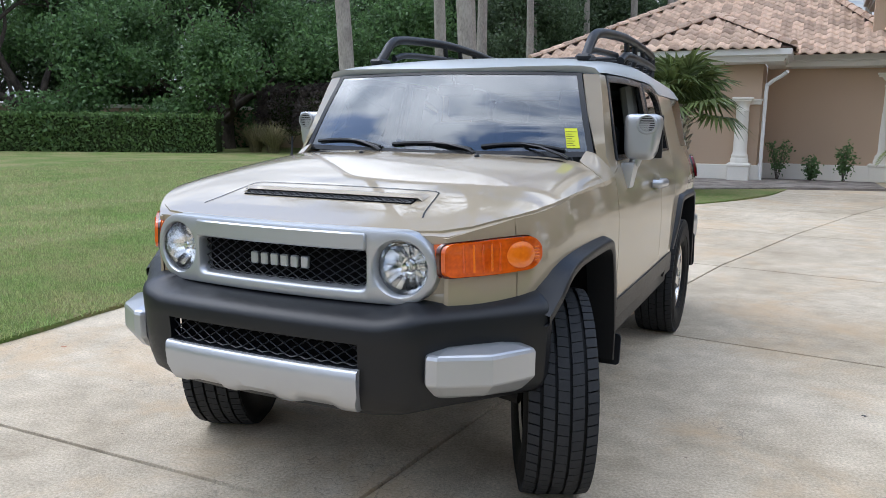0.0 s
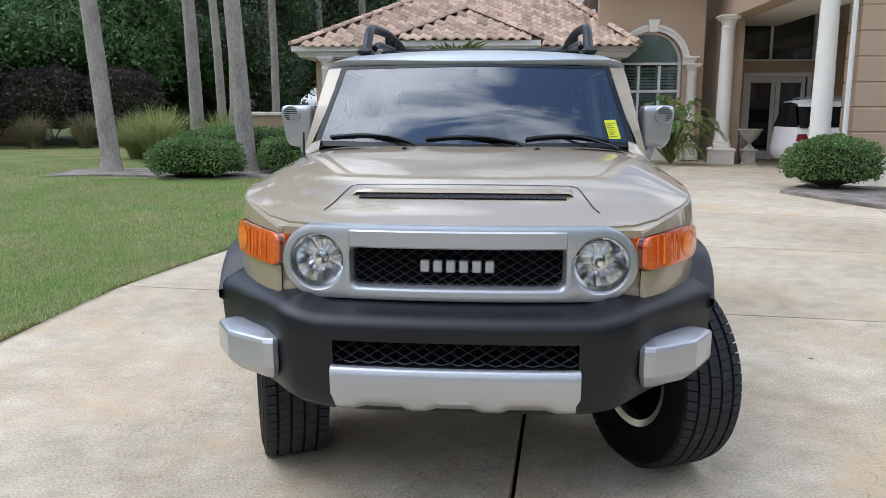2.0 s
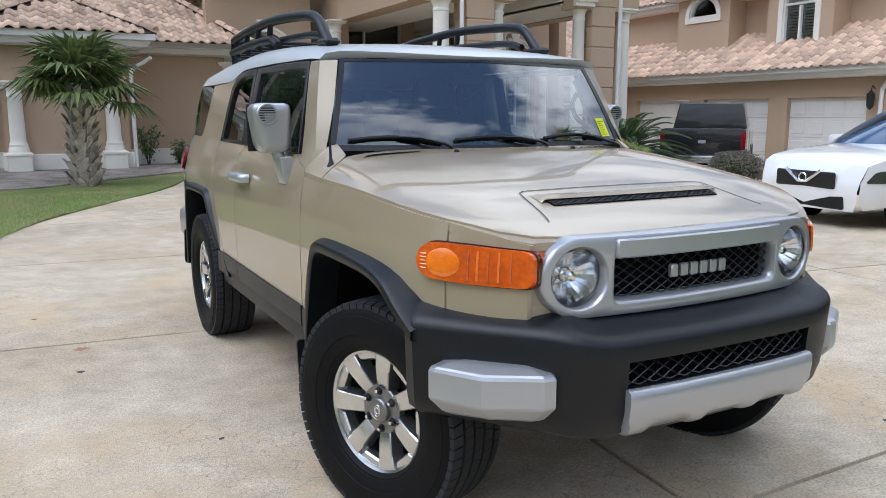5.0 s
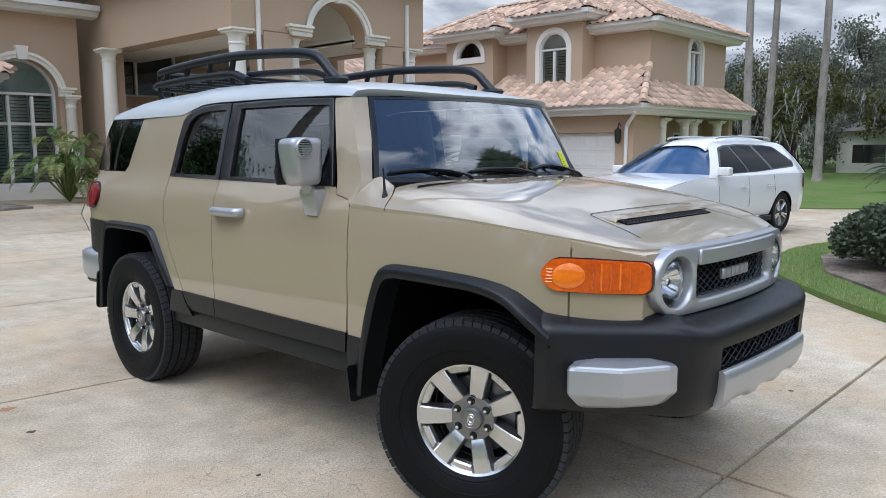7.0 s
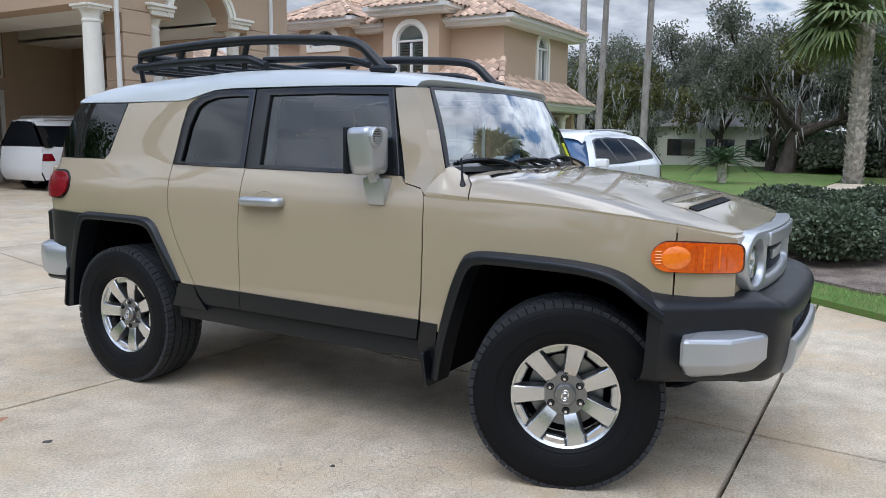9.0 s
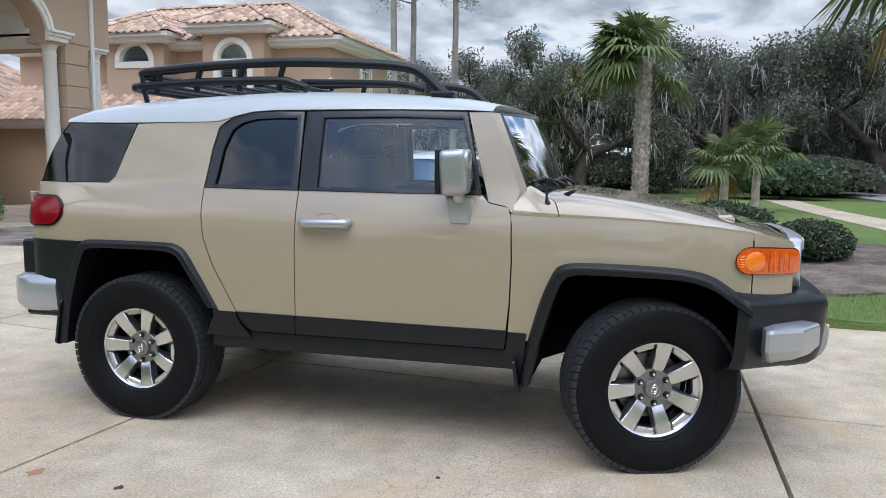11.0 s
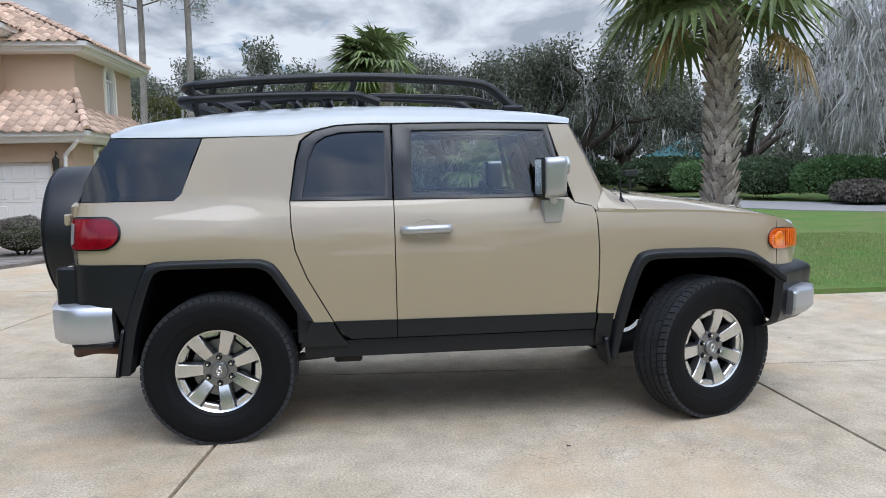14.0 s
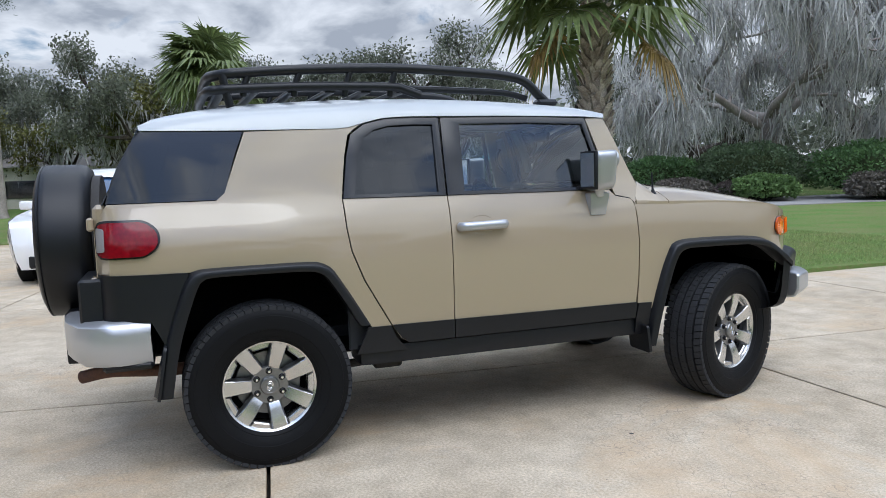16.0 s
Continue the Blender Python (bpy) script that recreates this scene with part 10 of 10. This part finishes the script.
def cycad(label, at, fronds, length, seed, lift=0.35):
    rng = np.random.default_rng(seed + 700)
    t = thing("sago_palm", label, "palm", at)
    bm = B()
    lathe(bm, [(0.16, -0.1), (0.20, 0.1), (0.19, lift), (0.08, lift + 0.12), (0, lift + 0.14)], 12, Matrix.Translation(at))
    part("trunk", bm, M["palm_bark"], t)
    for k in range(fronds):
        a = 2.39996 * k
        el = -0.05 + 1.15 * ((k + 0.5) / fronds) ** 0.9
        w = Vector((math.cos(a) * math.cos(el), math.sin(a) * math.cos(el), math.sin(el)))
        bm = B()
        feather_leaf(bm, Vector(at) + Vector((0, 0, lift)), w, length * rng.uniform(0.85, 1.1), 0.19, rng, 0.45)
        part("frond", bm, M["sago_leaf"], t, "", 0)
    return t


cycad("large dark green sago palm in the porch bed", (9.7, 10.7, 0.0), 72, 1.95, 1, 0.5)
cycad("sago palm with a short trunk on the far lawn", (30.1, 5.25, -0.36), 40, 1.65, 2, 0.85)
# split-leaf plant by the round-headed window
phil = thing("split_leaf_plant", "leafy split-leaf plant with arching stems against the window", "plant", (4.75, 18.3, 0.05))
rng = np.random.default_rng(900)
for k in range(58):
    a = 2.39996 * k
    el = 0.35 + 1.15 * (k / 58)
    w = Vector((math.cos(a) * math.cos(el) * 0.9, math.sin(a) * math.cos(el) * 0.55 - 0.15, math.sin(el)))
    b = Vector((4.75, 18.3, 0.1))
    e = b + w * rng.uniform(0.5, 1.45) + Vector((0, 0, 0.3))
    bm = B()
    tube(bm, [b, b.lerp(e, 0.55) + Vector((0, 0, 0.15)), e], [0.02, 0.015, 0.008], 5, cap=False)
    feather_leaf(bm, e, (w + Vector((0, 0, -0.35))), 0.5, 0.24, rng, 0.9, 12, 2.2)
    part("leaf", bm, M["hedge_yellow"] if k % 3 else M["hedge"], phil, "", 0)
for i, (x, y, hh) in enumerate(((0.98, 18.75, 0.95), (1.75, 18.75, 0.55), (2.5, 18.8, 0.95))):
    rng = np.random.default_rng(950 + i)
    t = thing("sapling_shrub", "thin young shrub against the tan wall", "shrub", (x, y, 0.08), "young shrubs by the wall")
    bm = B()
    P = []
    for k in range(7):
        a = rng.uniform(0, 6.28)
        e = Vector((x + 0.28 * math.cos(a) * rng.uniform(0.3, 1), y - 0.1 + 0.16 * math.sin(a), 0.1 + hh * rng.uniform(0.6, 1.05)))
        tube(bm, [(x, y, 0.05), Vector((x, y, 0.1)).lerp(e, 0.5) + Vector((0, 0, 0.05)), e], [0.012, 0.009, 0.004], 4, cap=False)
        P += [Vector((x, y, 0.15)).lerp(e, f) for f in (0.35, 0.5, 0.65, 0.8, 0.95, 1.0)]
    part("stem", bm, M["bark"], t)
    T = np.array([tuple(p) for p in P])
    C = np.repeat(T, 12, axis=0) + rng.normal(size=(len(T) * 12, 3)) * 0.06
    quads("leaves", leaf_quads(C, 0.085, 0.045, rng), M["leaf"], t)
# beds across the street
for i, (x, y, r, hh, mt) in enumerate(((14.5, -26.5, 2.2, 1.0, "leaf"), (18.5, -22.8, 2.6, 1.1, "leaf"), (22.5, -20.2, 2.6, 1.2, "leaf_dark"), (26.5, -18.6, 2.4, 1.0, "leaf"), (17.0, -21.6, 1.4, 0.55, "leaf_grey"), (20.4, -19.2, 1.5, 0.55, "hedge"), (23.6, -17.7, 1.5, 0.5, "leaf_grey"), (31, -17.5, 2.5, 1.0, "leaf_dark"), (36, -17, 2.6, 1.0, "leaf"))):
    bush("border_shrub", "dark leafy shrub in the border across the street", (x, y, on(x, y)), (r, r * 0.7, hh), M[mt], 6000, 0.17, 0.1, 60 + i, 0.78, group="shrubs across the street")
bush("flowering_shrub", "small shrub with purple blossom", (21.4, -18.3, -0.35), (0.6, 0.5, 0.45), M["leaf_bronze"], 1500, 0.11, 0.0, 80)
for i, (x, y, r, hh) in enumerate(((38, -6, 3, 1.0), (44, -9, 3.4, 1.1), (52, -14, 3.6, 1.2), (46, 1.5, 3.2, 1.1), (52, 4, 3.5, 1.2), (58, -3, 3.8, 1.3), (46, 19, 3, 1.2), (56, -12, 4, 1.3), (47, -19, 3.6, 1.2), (43, -25, 3.6, 1.2))):
    bush("far_shrub", "dark undergrowth below the far oaks", (x, y, -0.45), (r, r, hh), M["leaf_oak"] if i % 2 else M["leaf_dark"], 3600, 0.34, 0.0, 90 + i, 0.8, group="undergrowth below the oaks")

# woods that close the view to the east and south
rng = np.random.default_rng(77)
n = 42000
bear = rng.uniform(radians(-168), radians(38), n)
dist = rng.uniform(66, 92, n)
crest = np.array([7.2 + 3.4 * noise.noise((a * 9.0, 1.3, 0)) + 1.6 * noise.noise((a * 31.0, 4.0, 0)) for a in bear])
hz = crest * rng.uniform(0, 1, n) ** 0.7
C = np.stack([dist * np.cos(bear), dist * np.sin(bear), hz - 0.4 + rng.normal(0, 0.3, n)], 1)
w = quads("far_woods", leaf_quads(C, 0.95, 0.6, rng), M["leaf_oak"])
tagged(w, "grey-green far woods behind the lawns", "woods", kind="stuff")

# mown grass that stands close to the walk
def mown(name, label, region, density, height, z_of, seed, blade="grass_straw"):
    rng = np.random.default_rng(seed)
    x0, x1, y0, y1 = region
    n = int((x1 - x0) * (y1 - y0) * density)
    x, y = rng.uniform(x0, x1, n), rng.uniform(y0, y1, n)
    keep = [inside(a, b) for a, b in zip(x, y)]
    x, y = x[keep], y[keep]
    z = np.array([z_of(a, b) for a, b in zip(x, y)])
    patch = 0.5 + 0.5 * np.array([noise.noise((a * 0.9, b * 0.9, 3.0)) for a, b in zip(x, y)])
    n = len(x)
    a = rng.uniform(0, 6.283, n)
    h = height * rng.uniform(0.5, 1.15, n) * (0.55 + 0.6 * patch)
    w = rng.uniform(0.003, 0.006, n)
    lx, ly = rng.normal(0, 0.55, n) * h, rng.normal(0, 0.55, n) * h
    P = np.empty((n, 3, 3))
    P[:, 0] = np.stack([x - np.cos(a) * w, y - np.sin(a) * w, z - 0.01], 1)
    P[:, 1] = np.stack([x + np.cos(a) * w, y + np.sin(a) * w, z - 0.01], 1)
    P[:, 2] = np.stack([x + lx, y + ly, z + h], 1)
    me = bpy.data.meshes.new(name)
    me.from_pydata(P.reshape(-1, 3).tolist(), [], np.arange(n * 3).reshape(-1, 3).tolist())
    me.materials.append(M[blade])
    tagged(new(name, me), label, "grass", kind="stuff")


def lawn_z(x, y):
    return G(x, y) + 0.025 + 0.02 * noise.noise((x * 0.4, y * 0.4, 0))


def inside(x, y):
    return x < lerp_table([(b, a) for a, b in LAWN_EDGE], y) + 0.01 and not (y > 12.9 and x > -9.6)


mown("lawn_grass", "short green and straw-coloured grass blades of the lawn", (-6.0, -2.6, 0.0, 5.0), 5200, 0.045, lawn_z, 41)
mown("lawn_grass", "short grass blades along the drive's edge", (-8.5, -0.5, 5.0, 12.5), 2600, 0.05, lawn_z, 42)
mown("lawn_grass", "short grass blades further out on the lawn", (-13.0, -6.0, 0.0, 5.0), 1100, 0.055, lawn_z, 44)
mown("lawn_grass", "short grass blades near the hedge", (-18.0, -8.5, 5.0, 16.0), 600, 0.06, lawn_z, 45)


def inside(x, y):
    return y < lerp_table(ISLE_EDGE, x) + 0.01 and not (4.1 < x < 11.4 and -4.6 < y < 0.3 and ((x - 7.8) / 3.8) ** 2 + ((y + 1.9) / 3.1) ** 2 < 1)


mown("lawn_grass", "short green grass blades round the planted island", (2.95, 10.5, -8.5, 2.1), 1500, 0.05, isle_z, 43, "grass_blade")


# the slabs of the drive
drive = tagged(new("driveway"), "buff concrete drive of large slabs with dark joints", "driveway", kind="structure")
bm = B()
grid = [[bm.verts.new((x, y, G(x, y) - 0.05)) for x in [-4 + 2.0 * i for i in range(20)]] for y in [-17 + 2.0 * j for j in range(20)]]
for a, b in zip(grid, grid[1:]):
    for i in range(len(a) - 1):
        bm.faces.new((a[i], a[i + 1], b[i + 1], b[i]))
part("joint_bed", bm, M["joint"], drive, "dark dirt in the joints")
for k in range(-1, 8):
    for j in range(len(ROWS_Y) - 1):
        q = [corner(k, j), corner(k + 1, j), corner(k + 1, j + 1), corner(k, j + 1)]
        if min(p[0] for p in q) > 31 or max(p[0] for p in q) < -3.3:
            continue
        bm = B()
        n = 6
        gap = 0.0115
        top = []
        for b in range(n + 1):
            row = []
            for a in range(n + 1):
                u, v = a / n, b / n
                lo = (q[0][0] + (q[1][0] - q[0][0]) * u, q[0][1] + (q[1][1] - q[0][1]) * u)
                hi = (q[3][0] + (q[2][0] - q[3][0]) * u, q[3][1] + (q[2][1] - q[3][1]) * u)
                x, y = lo[0] + (hi[0] - lo[0]) * v, lo[1] + (hi[1] - lo[1]) * v
                x += joint_x(0, y) * 0
                x += gap * (1 if a == 0 else -1 if a == n else 0)
                y += gap * (1 if b == 0 else -1 if b == n else 0)
                row.append(bm.verts.new((x, y, G(x, y))))
            top.append(row)
        for b in range(n):
            for a in range(n):
                bm.faces.new((top[b][a], top[b][a + 1], top[b + 1][a + 1], top[b + 1][a]))
        rim = [ed for ed in bm.edges if len(ed.link_faces) == 1]
        r = bmesh.ops.extrude_edge_only(bm, edges=rim)
        vs = [v for v in r["geom"] if isinstance(v, bmesh.types.BMVert)]
        cx, cy = sum(p[0] for p in q) / 4, sum(p[1] for p in q) / 4
        for v in vs:
            d = Vector((v.co.x - cx, v.co.y - cy, 0)).normalized() * 0.003
            v.co += Vector((d.x, d.y, -0.012))
        rim2 = [ed for ed in bm.edges if len(ed.link_faces) == 1]
        r = bmesh.ops.extrude_edge_only(bm, edges=rim2)
        for v in r["geom"]:
            if isinstance(v, bmesh.types.BMVert):
                v.co.z -= 0.05
        part("slab", bm, M["concrete"], drive)

# small stains and bits of leaf on the slabs
M["oil"] = surface("oil_spot", (0.07, 0.06, 0.05), (0.04, 0.035, 0.03), scale=30, rough=0.7)
M["rust_mark"] = surface("rust_mark", (0.42, 0.20, 0.11), (0.34, 0.17, 0.10), scale=30, rough=0.9)
rnd = random.Random(12)
for x, y, r, mt in ((-1.69, 2.2, 0.028, "oil"), (-1.66, 2.67, 0.05, "rust_mark"), (-1.2, 0.9, 0.016, "oil"), (-2.1, -0.5, 0.015, "oil"), (-0.55, -1.9, 0.022, "rust_mark"), (-2.2, 1.6, 0.012, "rust_mark"), (1.6, -0.4, 0.018, "oil"), (-1.9, 3.6, 0.02, "oil"), (0.9, -1.5, 0.014, "oil"), (-2.5, 0.4, 0.02, "rust_mark"), (-1.4, -1.0, 0.014, "oil"), (2.0, 1.4, 0.016, "oil")):
    bm = B()
    prism(bm, [(r * rnd.uniform(0.5, 1.3) * math.cos(a), 0.7 * r * rnd.uniform(0.5, 1.3) * math.sin(a)) for a in [2 * math.pi * k / 11 for k in range(11)]], 0.0012, Matrix.Translation((x, y, G(x, y) + 0.0004)))
    part("stain", bm, M[mt], drive)
